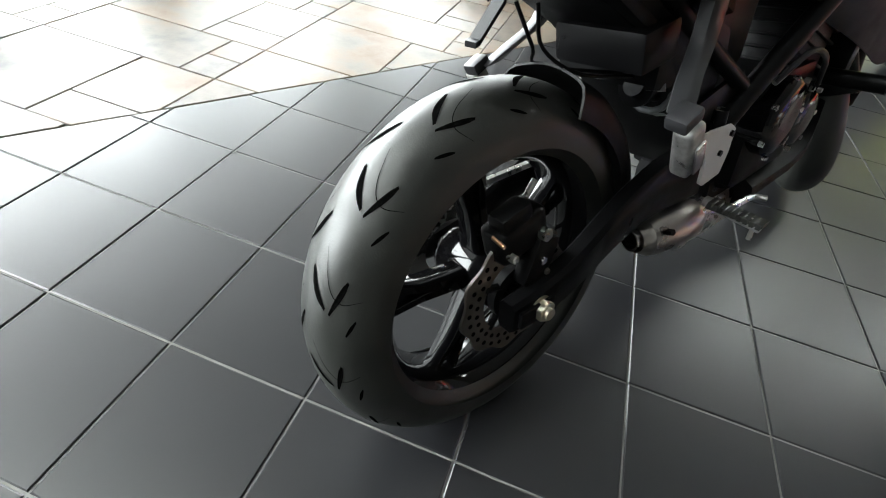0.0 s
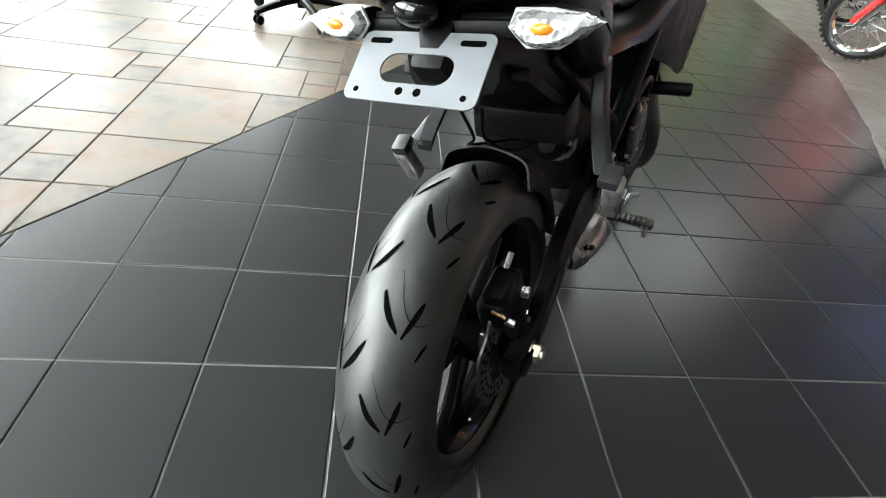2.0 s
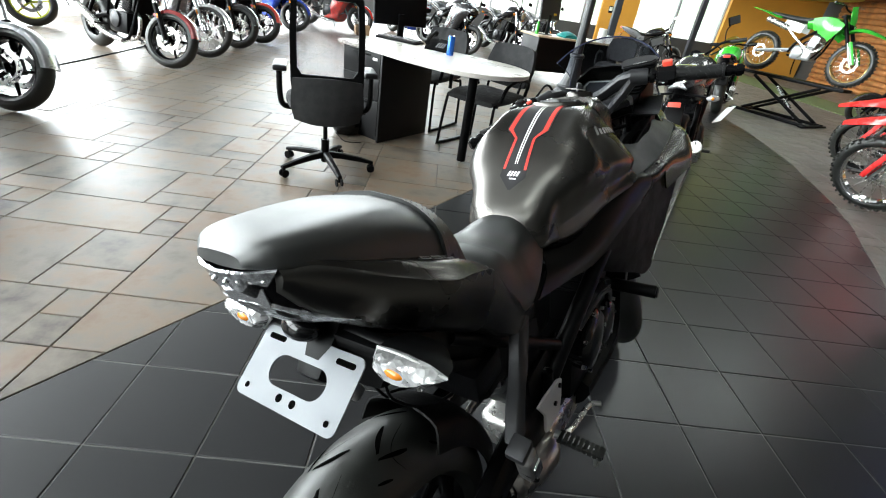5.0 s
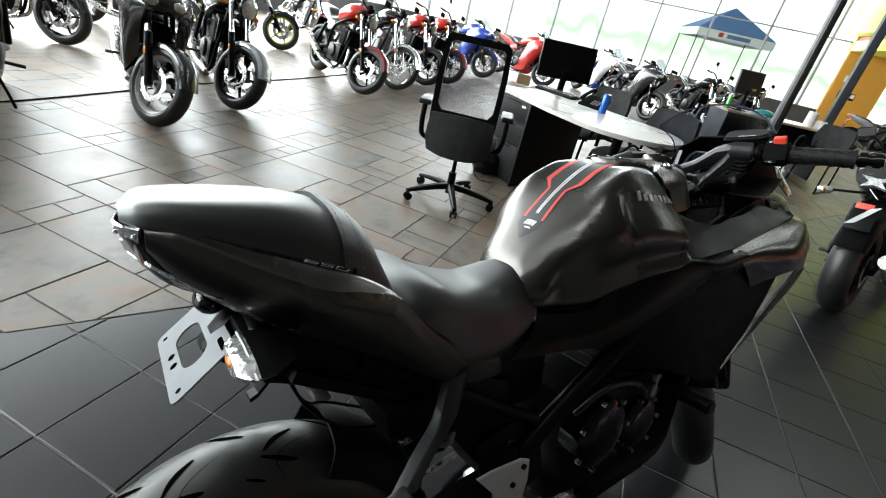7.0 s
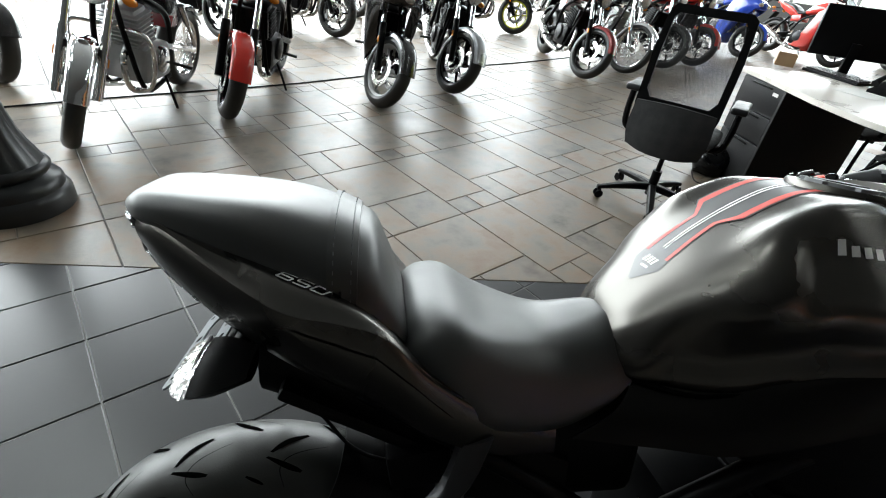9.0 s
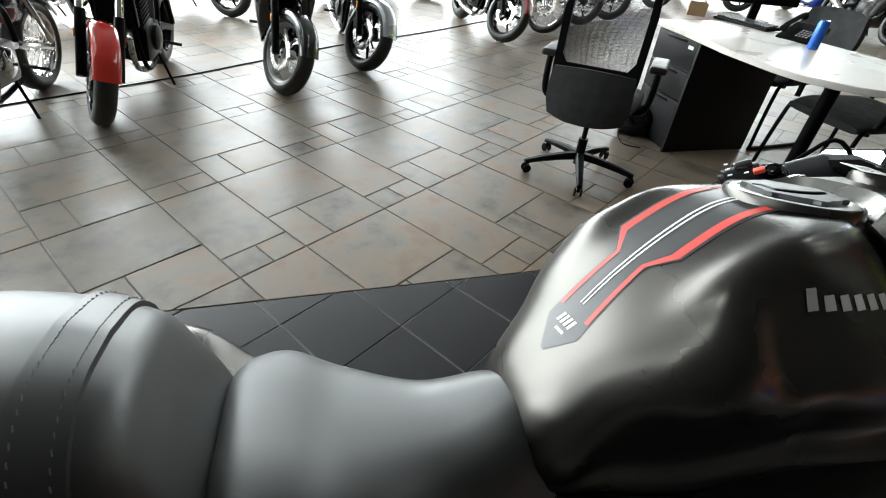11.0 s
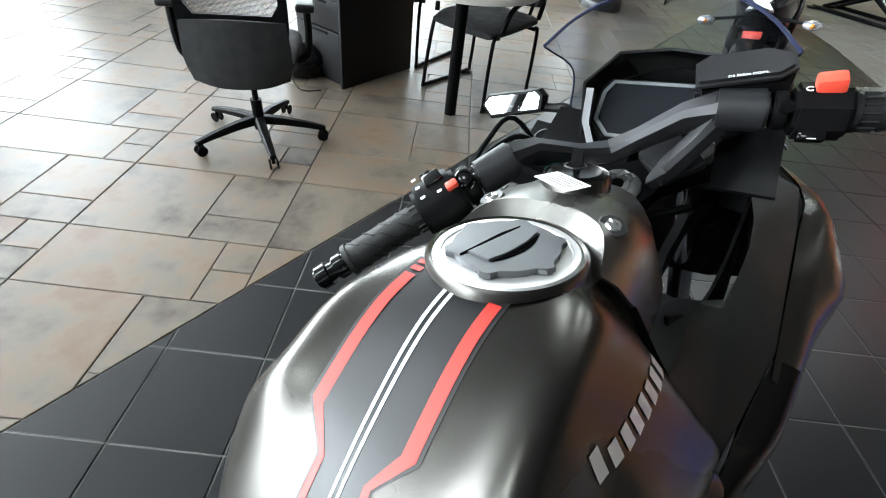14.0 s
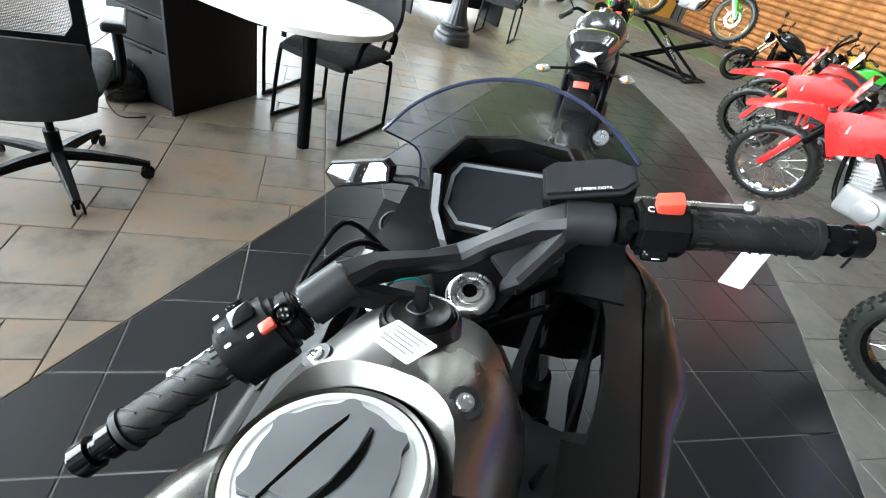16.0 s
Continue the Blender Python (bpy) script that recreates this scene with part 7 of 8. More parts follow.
    part("exhaust", tube(((0.12, -0.7, 0.16), (0.15, -1.0, 0.2), (0.17, -1.2, 0.3), (0.18, -1.5, 0.42)), [0.025, 0.03, 0.05, 0.048], seg=12), CHROME if classic else STEEL, b, "steel exhaust")
    part("radiator" if not classic else "battery_cover", box((0.26, 0.04, 0.2), (0, -0.46, 0.6), (-14, 0, 0), 0.01) if not classic else box((0.24, 0.16, 0.16), (0, -1.05, 0.62), bevel=0.02), SATIN if not classic else main, b)
    part("side_panel", box((0.26, 0.2, 0.12), (0, -1.02, 0.68), (12, 0, 0), 0.03), second, b)
    sl = math.tan(radians(-lean))
    part("side_stand", tube(((-0.13, -0.85, 0.24), (-0.2, -0.8, 0.12), (-0.26, -0.77, 0.012 - 0.26 * sl + 0.02)), 0.01), SATIN, b)
    if not classic:
        part("red_reflector", box((0.085, 0.012, 0.035), (0, -1.645, 0.735), (-20, 0, 0), 0.003), SWITCHRED, b, "red rear reflector")
    part("plate_holder", box((0.13, 0.015, 0.16), (0, -1.6, 0.66), (-25, 0, 0), 0.004), PLASTIC, b)
    if kind == "sport":
        for s in (1, -1):
            part("fairing", sheet([[(0.17, -0.6, 0.86), (0.2, -0.42, 0.92), (0.19, -0.22, 0.95), (0.1, -0.06, 0.93)], [(0.19, -0.62, 0.7), (0.24, -0.42, 0.74), (0.22, -0.24, 0.8), (0.12, -0.05, 0.82)], [(0.18, -0.7, 0.45), (0.2, -0.5, 0.42), (0.2, -0.36, 0.5), (0.12, -0.2, 0.66)], [(0.14, -0.8, 0.24), (0.16, -0.6, 0.22), (0.17, -0.46, 0.28), (0.1, -0.36, 0.42)]], 0.005, side=s), main, b)
            part("mirror", box((0.14, 0.03, 0.06), (s * 0.3, -0.18, 1.05), (0, 0, s * 14), 0.012), PLASTIC, b)
            part("mirror_arm", rod((s * 0.14, -0.16, 0.95), (s * 0.26, -0.17, 1.03), 0.01, seg=8), PLASTIC, b)
            part("headlamp", ball((s * 0.075, -0.02, 0.87), 0.05, scale=(1.2, 0.6, 0.7), seg=14), LENS, b)
        part("nose", loft([(-0.42, [(0, 0.98), (0.13, 0.96), (0.18, 0.88), (0.14, 0.8), (0, 0.78)]), (-0.2, [(0, 0.98), (0.12, 0.96), (0.17, 0.89), (0.14, 0.8), (0, 0.78)]), (-0.03, [(0, 0.92), (0.08, 0.91), (0.12, 0.87), (0.09, 0.81), (0, 0.8)]), (0.01, [(0, 0.88), (0.03, 0.876), (0.04, 0.86), (0.03, 0.84), (0, 0.835)])], 4, 3), main, b)
        sc = part("windscreen", sheet([[(-0.11, -0.36, 1.14), (0, -0.34, 1.18), (0.11, -0.36, 1.14)], [(-0.15, -0.24, 1.05), (0, -0.18, 1.08), (0.15, -0.24, 1.05)], [(-0.16, -0.16, 0.96), (0, -0.06, 0.96), (0.16, -0.16, 0.96)]], 0.003), TINT, b)
        sc.visible_shadow = False
        part("belly_pan", loft([(-0.9, [(0, 0.24), (0.1, 0.24), (0.13, 0.21), (0.08, 0.15), (0, 0.14)]), (-0.5, [(0, 0.3), (0.13, 0.3), (0.16, 0.26), (0.1, 0.18), (0, 0.17)]), (-0.38, [(0, 0.36), (0.08, 0.36), (0.1, 0.34), (0.07, 0.3), (0, 0.29)])], 3, 2), second, b)
    else:
        hl = part("headlamp", lathe([(-0.12, 0.02), (-0.09, 0.07), (-0.03, 0.092), (0.0, 0.095), (0.01, 0.09)], "Y", 28, at=(0, -0.2, 0.88)), CHROME if classic else GLOSS, st, "round headlamp")
        part("headlamp_glass", lathe([(0.006, 0.09), (0.02, 0.075), (0.03, 0.045), (0.034, 0.0)], "Y", 28, at=(0, -0.2, 0.88)), LENS, hl)
        part("instrument_pod", rod((0, -0.3, 1.0), (0, -0.34, 1.04), 0.05, seg=20), PLASTIC, st)
        if classic:
            part("crash_bar", tube(((0.05, -0.45, 0.62), (0.22, -0.44, 0.6), (0.25, -0.46, 0.45), (0.2, -0.5, 0.26), (0.08, -0.52, 0.22)), 0.014, seg=10), CHROME, b)
            part("crash_bar", tube(((-0.05, -0.45, 0.62), (-0.22, -0.44, 0.6), (-0.25, -0.46, 0.45), (-0.2, -0.5, 0.26), (-0.08, -0.52, 0.22)), 0.014, seg=10), CHROME, b)
    return b


ROW = -121.5
street_bike(-2.47, 0.21, ROW - 6, "dark red classic motorcycle with chrome fender and crash bars", P_DARKRED, P_BLACK, "classic")
street_bike(-2.63, 1.155, ROW - 4, "black naked motorcycle with a bright red front fender", P_BLACK, P_SILVER, "naked", fender=P_RED, steer_deg=24)
street_bike(-2.46, 2.35, ROW, "black faired motorcycle with silver wheels", P_BLACK, P_BLACK, "sport", rim=SILVER, spokes=3)
street_bike(-2.59, 3.26, ROW, "black naked motorcycle with round headlamp and grey fender", P_BLACK, P_BLACK, "naked", fender=P_SILVER)
street_bike(-2.53, 5.36, ROW + 2, "white and red adventure motorcycle with black wheels", P_RED, P_WHITE, "naked", steer_deg=26, fender=P_DARKRED)
street_bike(-2.55, 6.27, ROW, "black classic motorcycle with chrome headlamp", P_BLACK, P_BLACK, "classic")
street_bike(-2.56, 7.29, ROW, "red naked motorcycle with orange signals", P_RED, P_BLACK, "naked")
street_bike(-2.5, 8.1, ROW, "bright red motorcycle beside a blue one", P_RED, P_RED, "naked")
street_bike(-2.57, 10.2, ROW + 6, "blue faired sport motorcycle", P_BLUE, P_BLUE, "sport")
street_bike(-1.5, 11.6, ROW + 10, "red faired sport motorcycle near the windows", P_RED, P_RED, "sport")
# second row, seen from behind and from the side
street_bike(-5.05, 6.72, -60, "black motorcycle with lime yellow wheels", P_BLACK, P_BLACK, "naked", rim=P_MOSS, steer_deg=5)
street_bike(-5.2, 3.4, -70, "black naked motorcycle in a back row", P_BLACK, P_BLACK, "naked", steer_deg=5)
street_bike(-5.25, 1.95, -70, "dark motorcycle with black wheels in a back row", P_BLACK, P_DARKRED, "naked", steer_deg=5)
street_bike(-3.95, -0.1, -75, "black motorcycle with gold wheels", P_BLACK, P_BLACK, "sport", rim=GOLD, steer_deg=5)
street_bike(-5.4, 5.1, -70, "silver naked motorcycle in a back row", P_SILVER, P_BLACK, "naked", steer_deg=5)
street_bike(-5.6, 8.6, -110, "dark classic motorcycle by the windows", P_BLACK, P_BLACK, "classic", steer_deg=10)
# bikes beyond the desk
street_bike(1.0, 10.6, -140, "black touring motorcycle behind a desk", P_BLACK, P_BLACK, "sport", steer_deg=20)
street_bike(2.2, 11.6, -150, "black and teal motorcycle behind a desk", P_BLACK, P_BLACK, "naked", steer_deg=20)
street_bike(0.0, 12.2, -140, "white and blue sport motorcycle by the windows", P_WHITE, P_BLUE, "sport", steer_deg=20)
street_bike(3.4, 13.6, -150, "silver motorcycle by the windows", P_SILVER, P_BLACK, "naked", steer_deg=20)
street_bike(7.2, 14.6, -100, "black motorcycle in front of an orange wall", P_BLACK, P_SILVER, "naked", steer_deg=20)
# along the aisle
AH = Vector((math.sin(radians(31)), math.cos(radians(31))))
q = Vector((2.5, 3.42)) + AH * 1.4
street_bike(q.x, q.y, -31, "black naked motorcycle with orange signals, parked in the aisle", P_BLACK, P_BLACK, "naked", steer_deg=34, lean=-10, clear_tail=True)
q = Vector((5.2, 7.8)) + AH * 1.4
street_bike(q.x, q.y, -31, "green and black faired sport motorcycle parked in the aisle", P_GREEN, P_BLACK, "sport", steer_deg=30, lean=-10)


def dirt_bike(x, y, z, rz, label, main, accent, rim, fork, lean=-9, steer_deg=20, group="dirt bikes on show", engine_mat=SILVER, scale=1.0):
    """A motocross bike with knobbly tyres, its front wheel on the given place."""
    b = empty("dirt_bike", pose(x, y, z, 0, lean, rz) @ Matrix.Scale(scale, 4), label, "motorcycle", group)
    st = new("steering")
    st.empty_display_size, st.parent = 0.05, b
    pivot = Vector((0, -0.38, 1.0))
    st.matrix_basis = Matrix.Translation(pivot) @ pose(0, 0, 0, 27) @ pose(0, 0, 0, 0, 0, steer_deg) @ pose(0, 0, 0, -27) @ Matrix.Translation(-pivot)
    wheel(st, "front_wheel", 0, 0.345, 0.1, "wire", rim, True, 0.12, False)
    for s in (1, -1):
        top, low = Vector((s * 0.1, -0.36, 1.0)), Vector((s * 0.09, 0.03, 0.33))
        part("fork_upper", rod(top, top.lerp(low, 0.55), 0.027, seg=12), fork, st, "bright fork tube")
        part("fork_lower", rod(top.lerp(low, 0.5), low, 0.02, seg=12), CHROME, st)
        part("fork_guard", sheet([[(0.07, -0.1, 0.66), (0.115, -0.09, 0.67), (0.13, -0.13, 0.66)], [(0.075, 0.02, 0.45), (0.115, 0.03, 0.46), (0.13, -0.01, 0.45)], [(0.08, 0.07, 0.36), (0.112, 0.08, 0.36), (0.125, 0.04, 0.35)]], 0.004, side=s), main, st)
        part("handlebar", tube(((0, -0.36, 1.06), (s * 0.12, -0.37, 1.09), (s * 0.2, -0.39, 1.14), (s * 0.4, -0.45, 1.16)), 0.012), SATIN, st)
        part("grip", rod((s * 0.29, -0.415, 1.147), (s * 0.41, -0.453, 1.161), 0.017, seg=10), RUBBER, st)
        part("lever", tube(((s * 0.25, -0.36, 1.14), (s * 0.33, -0.35, 1.14), (s * 0.4, -0.39, 1.15)), 0.005), STEEL, st)
    part("front_fender", sheet([[(-0.07, 0.34, 0.745), (0, 0.36, 0.755), (0.07, 0.34, 0.745)], [(-0.1, 0.12, 0.8), (0, 0.13, 0.835), (0.1, 0.12, 0.8)], [(-0.09, -0.1, 0.82), (0, -0.1, 0.87), (0.09, -0.1, 0.82)], [(-0.06, -0.34, 0.74), (0, -0.34, 0.78), (0.06, -0.34, 0.74)]], 0.005), main, st, "long beaked front fender")
    part("number_board", sheet([[(-0.1, -0.24, 0.9), (0, -0.21, 0.89), (0.1, -0.24, 0.9)], [(-0.12, -0.27, 1.0), (0, -0.235, 1.0), (0.12, -0.27, 1.0)], [(-0.09, -0.32, 1.13), (0, -0.29, 1.15), (0.09, -0.32, 1.13)]], 0.004), D_WHITE if accent is not D_WHITE else main, st, "blank front number board")
    part("clamp", box((0.25, 0.07, 0.03), (0, -0.365, 1.0), (27, 0, 0), 0.008), SATIN, st)
    wheel(b, "rear_wheel", -1.46, 0.33, 0.11, "wire", rim, True, 0.11, False)
    for s in (1, -1):
        part("shroud", sheet([[(0.1, -0.78, 0.93), (0.16, -0.56, 0.96), (0.19, -0.36, 0.93), (0.2, -0.26, 0.88)], [(0.11, -0.76, 0.84), (0.17, -0.58, 0.84), (0.21, -0.4, 0.8), (0.21, -0.3, 0.78)], [(0.1, -0.72, 0.76), (0.15, -0.6, 0.72), (0.19, -0.46, 0.66), (0.19, -0.4, 0.62)]], 0.005, side=s), main, b, "moulded radiator shroud")
        part("shroud_mark", sheet([[(0.163, -0.58, 0.88), (0.2, -0.42, 0.86)], [(0.168, -0.57, 0.84), (0.207, -0.42, 0.81)]], 0.003, side=s), accent, b)
        part("side_board", sheet([[(0.08, -1.2, 0.86), (0.1, -1.0, 0.84), (0.11, -0.86, 0.8)], [(0.1, -1.22, 0.76), (0.13, -1.0, 0.7), (0.13, -0.88, 0.68)]], 0.004, side=s), accent, b)
        part("frame_spar", tube(((s * 0.05, -0.42, 0.94), (s * 0.12, -0.6, 0.78), (s * 0.13, -0.86, 0.55), (s * 0.11, -0.95, 0.38)), 0.022, seg=8), main if engine_mat is not SILVER else SATIN, b)
        part("down_tube", tube(((s * 0.03, -0.44, 0.88), (s * 0.05, -0.46, 0.6), (s * 0.08, -0.6, 0.32), (s * 0.1, -0.95, 0.34)), 0.016, seg=8), main if engine_mat is not SILVER else SATIN, b)
        part("swingarm", rod((s * 0.1, -0.95, 0.42), (s * 0.1, -1.5, 0.33), 0.026, seg=8), SILVER, b)
        part("foot_peg", box((0.09, 0.05, 0.012), (s * 0.2, -0.98, 0.38), bevel=0.003), STEEL, b)
    part("tank", loft([(-0.86, [(0, 0.9), (0.06, 0.89), (0.08, 0.84), (0, 0.76)]), (-0.6, [(0, 0.97), (0.1, 0.96), (0.13, 0.86), (0, 0.78)]), (-0.42, [(0, 0.96), (0.08, 0.95), (0.1, 0.88), (0, 0.84)])], 4, 3), main, b)
    part("seat", loft([(-1.5, [(0, 0.96), (0.05, 0.95), (0.07, 0.93), (0, 0.9)]), (-1.1, [(0, 0.93), (0.07, 0.92), (0.09, 0.88), (0, 0.84)]), (-0.85, [(0, 0.93), (0.06, 0.92), (0.08, 0.88), (0, 0.84)]), (-0.62, [(0, 0.985), (0.05, 0.975), (0.06, 0.95), (0, 0.92)])], 4, 3), VINYL, b, "long flat seat")
    part("rear_fender", sheet([[(-0.08, -1.86, 0.98), (0, -1.88, 0.99), (0.08, -1.86, 0.98)], [(-0.1, -1.6, 0.93), (0, -1.6, 0.955), (0.1, -1.6, 0.93)], [(-0.1, -1.3, 0.86), (0, -1.3, 0.9), (0.1, -1.3, 0.86)]], 0.005), main, b, "")
    en = box((0.24, 0.34, 0.22), (0, -0.74, 0.4), (0, 0, 0), 0.05, seg=3)
    eo = part("engine", en, engine_mat, b, "bright finned engine")
    part("cylinder_block", box((0.17, 0.14, 0.2), (0, -0.64, 0.58), (-12, 0, 0), 0.02), engine_mat, eo)
    for k in range(6):
        put("cooling_fin", fin_mesh(engine_mat, (0.2, 0.17, 0.006)), eo, pose(0, -0.66 + 0.005 * k, 0.5 + 0.026 * k, -12))
    for s in (1, -1):
        part("engine_cover", lathe([(0.0, 0.08), (s * 0.025, 0.078), (s * 0.035, 0.06), (s * 0.038, 0.0)], "X", 24, at=(s * 0.115, -0.78, 0.4)), engine_mat, eo)
    part("header_pipe", tube(((0.04, -0.56, 0.6), (0.1, -0.46, 0.55), (0.15, -0.58, 0.44), (0.14, -0.9, 0.6), (0.13, -1.1, 0.74)), 0.02, seg=8), STEEL, b)
    part("silencer", rod((0.13, -1.1, 0.74), (0.13, -1.5, 0.84), 0.045, seg=14, bevel=0.008), STEEL, b, "oval steel silencer")
    part("kick_stand", tube(((-0.12, -0.9, 0.36), (-0.2, -0.92, 0.14), (-0.27, -0.93, 0.015 + 0.27 * math.tan(radians(lean)) + 0.02)), 0.01), SATIN, b)
    tg = part("price_tag", box((0.07, 0.002, 0.12), (-0.1, -0.24, 0.82), (10, 6, 30), 0.0), PAPER, st, "white hanging price tag")
    return b


DH = 13
dirt_bike(4.5, 3.72, 0, DH, "red trail bike with wire wheels and finned silver engine", D_RED, D_WHITE, CHROME, SATIN)
dirt_bike(5.42, 4.98, 0, DH, "red motocross bike with gold forks and black rims", D_RED, D_WHITE, GLOSS, GOLD, engine_mat=GREYMETAL)
dirt_bike(3.5, 1.69, 0, DH, "blue dirt bike with black rims and knobbly tyres", D_BLUE, D_WHITE, GLOSS, SATIN)
dirt_bike(6.6, 6.0, 0, DH + 10, "red dirt bike in a row of motocross bikes", D_RED, D_WHITE, GLOSS, GOLD)
dirt_bike(7.6, 5.4, 0, 40, "green dirt bike behind red ones", P_GREEN, D_WHITE, GLOSS, SATIN)
dirt_bike(8.3, 6.9, 0, 30, "green and black dirt bike near the pine wall", P_GREEN, P_BLACK, GLOSS, SATIN)

# scissor lift with a dirt bike on it
lift = empty("bike_lift", pose(6.62, 8.35, 0, 0, 0, -61), "black steel scissor lift stand holding a dirt bike", "lift stand")
part("base_rail", box((1.3, 0.05, 0.05), (0, 0.28, 0.026), bevel=0.006), SATIN, lift)
part("base_rail", box((1.3, 0.05, 0.05), (0, -0.28, 0.026), bevel=0.006), SATIN, lift)
for x in (-0.62, 0.62):
    part("cross_foot", box((0.09, 0.8, 0.03), (x, 0, 0.017), bevel=0.005), SATIN, lift)
for yy in (0.22, -0.22):
    for s in (1, -1):
        part("scissor_arm", rod((s * 0.55, yy - 0.02 * s, 0.05), (-s * 0.55, yy - 0.02 * s, 0.62), 0.026, seg=8), SATIN, lift)
part("deck", box((1.7, 0.3, 0.05), (0, 0, 0.65), bevel=0.008), SATIN, lift)
part("ram", rod((0.3, 0, 0.08), (-0.2, 0, 0.5), 0.03, seg=14), STEEL, lift)
dirt_bike(6.96, 7.74, 0.678, -151, "white and green dirt bike raised on a lift", P_GREEN, D_WHITE, GOLD, SATIN, lean=0, steer_deg=0)
street_bike(8.6, 8.9, 60, "small black scooter-like motorcycle on green carpet", P_BLACK, P_BLACK, "naked", steer_deg=0)
street_bike(9.6, 8.2, 40, "yellow and black cruiser on green carpet", P_YELLOW, P_BLACK, "naked", steer_deg=15)

# ---- the far corner: orange wall, lime soffit, second desk ----
orange_wall = structure("wall_orange", box((1.3, 0.16, 3.9), (6.62, Y1 - 0.2, 1.952)), ORANGE, "orange painted wall pier beside the windows")
structure("wall_amber", box((3.4, 0.16, 3.9), (12.2, Y1 - 0.2, 1.952)), ORANGE, "amber painted wall at the end of the showroom")
for k, (x, z, w, h) in enumerate(((6.3, 1.3, 0.16, 0.22), (6.62, 1.28, 0.14, 0.2), (6.25, 1.75, 0.14, 0.18))):
    notice = tagged(part("wall_notice", box((w, 0.006, h), (x, Y1 - 0.285, z), bevel=0.001), (PLASTIC, PLASTIC, PAPER)[k]), ("small framed black notice on an orange wall", "small framed black notice on an orange wall", "small white paper notice on an orange wall")[k], "notice", "notices on the wall")
    part("sheet", box((w * 0.7, 0.003, h * 0.55), (x, Y1 - 0.2895, z + 0.02)), PAPER, notice)
BRICKRED = material("rust_trim_paint", (0.3, 0.07, 0.03), 0.5, vary=0.08, scale=4)


def half_disc(radius, n=36):
    """A round soffit cut off by the wall behind it."""
    pts = [(radius * math.cos(a), radius * math.sin(a)) for a in [math.pi + math.pi * k / n for k in range(n + 1)]]
    return pts + [(radius, 1.75), (-radius, 1.75)]


soffit = structure("soffit", plate(half_disc(3.5), 0.26, pose(9.4, 17.05, 2.62)), LIME, "round lime green soffit with recessed downlights")
part("rust_trim", plate(half_disc(3.42), 0.12, pose(9.4, 17.05, 2.82)), BRICKRED, soffit, "rust red band")
part("upper_soffit", plate(half_disc(3.75), 1.5, pose(9.4, 17.05, 3.64)), LIME, soffit)
DOWN = material("downlight_glow", (1.0, 0.93, 0.75), 0.5, vary=0.0, emit=14.0)
dl = empty("downlight", pose(6.6, 16.4, 2.49), "round recessed downlight in a lime soffit", "downlight", "soffit downlights")
part("ring", lathe([(-0.008, 0.085), (0.0, 0.1), (-0.001, 0.085)], "Z", 24), WHITE, dl)
part("bulb", rod((0, 0, -0.006), (0, 0, -0.002), 0.08, seg=20), DOWN, dl)
for k in range(1, 7):
    a = radians(195 + 23 * k)
    copy_thing(dl, pose(9.4 + 2.9 * math.cos(a), 17.05 + 2.9 * math.sin(a), 2.49))

# second desk with its monitor, beyond the first
BEIGE = material("pale_laminate", (0.42, 0.32, 0.2), 0.4, vary=0.15, scale=9)
d2 = empty("counter_desk", pose(2.75, 8.75, 0, 0, 0, 18), "pale laminate counter desk on black panels", "desk")
part("worktop", box((1.7, 0.7, 0.03), (0, 0, 0.735), bevel=0.004), BEIGE, d2)
for x in (-0.8, 0.8):
    part("side_panel", box((0.03, 0.62, 0.72), (x, 0, 0.36), bevel=0.003), BLACKWOOD, d2)
part("back_panel", box((1.57, 0.02, 0.6), (0, 0.24, 0.42)), BLACKWOOD, d2)
mon2 = empty("monitor", pose(2.22, 8.55, 0.75, 0, 0, 40), "grey flat monitor on a counter desk", "monitor")
part("housing", box((0.5, 0.035, 0.34), (0, 0, 0.4), (-8, 0, 0), 0.008), GREYMETAL, mon2)
part("stand", box((0.06, 0.03, 0.3), (0, -0.03, 0.155), bevel=0.006), PLASTIC, mon2)
part("foot", box((0.22, 0.16, 0.012), (0, 0, 0.006), bevel=0.004), PLASTIC, mon2)
part("sticker", box((0.08, 0.002, 0.03), (0.12, -0.028, 0.32), (-8, 0, 0)), P_YELLOW, mon2)
tb = empty("folded_shirt", pose(2.62, 8.6, 0.75, 0, 0, 20), "folded teal cloth on a counter desk", "cloth")
part("cloth", loft([(-0.14, [(0, 0.05), (0.1, 0.04), (0.13, 0.002), (0, 0.001)]), (0.0, [(0, 0.1), (0.12, 0.07), (0.16, 0.002), (0, 0.001)]), (0.14, [(0, 0.06), (0.1, 0.05), (0.13, 0.002), (0, 0.001)])], 4, 3), TEAL, tb)
for k, (x, y, mat, label) in enumerate(((1.98, 8.36, CLEAR, "clear plastic water bottle on a counter desk"), (2.05, 8.42, P_GREEN, "green plastic bottle on a counter desk"))):
    bt = empty("bottle", pose(x, y, 0.75), label, "bottle", "bottles on the counter")
    part("bottle_body", lathe([(0.0, 0.0), (0.0, 0.03), (0.14, 0.032), (0.18, 0.014), (0.2, 0.013)], "Z", 20), mat, bt)
    part("bottle_cap", rod((0, 0, 0.2), (0, 0, 0.218), 0.015, seg=14), WHITE, bt)
paper_roll = empty("paper_rolls", pose(3.25, 8.75, 0.75), "stack of white paper rolls on a counter desk", "paper rolls")
part("roll", rod((0, 0, 0), (0, 0, 0.22), 0.07, seg=20, bevel=0.006), PAPER, paper_roll)
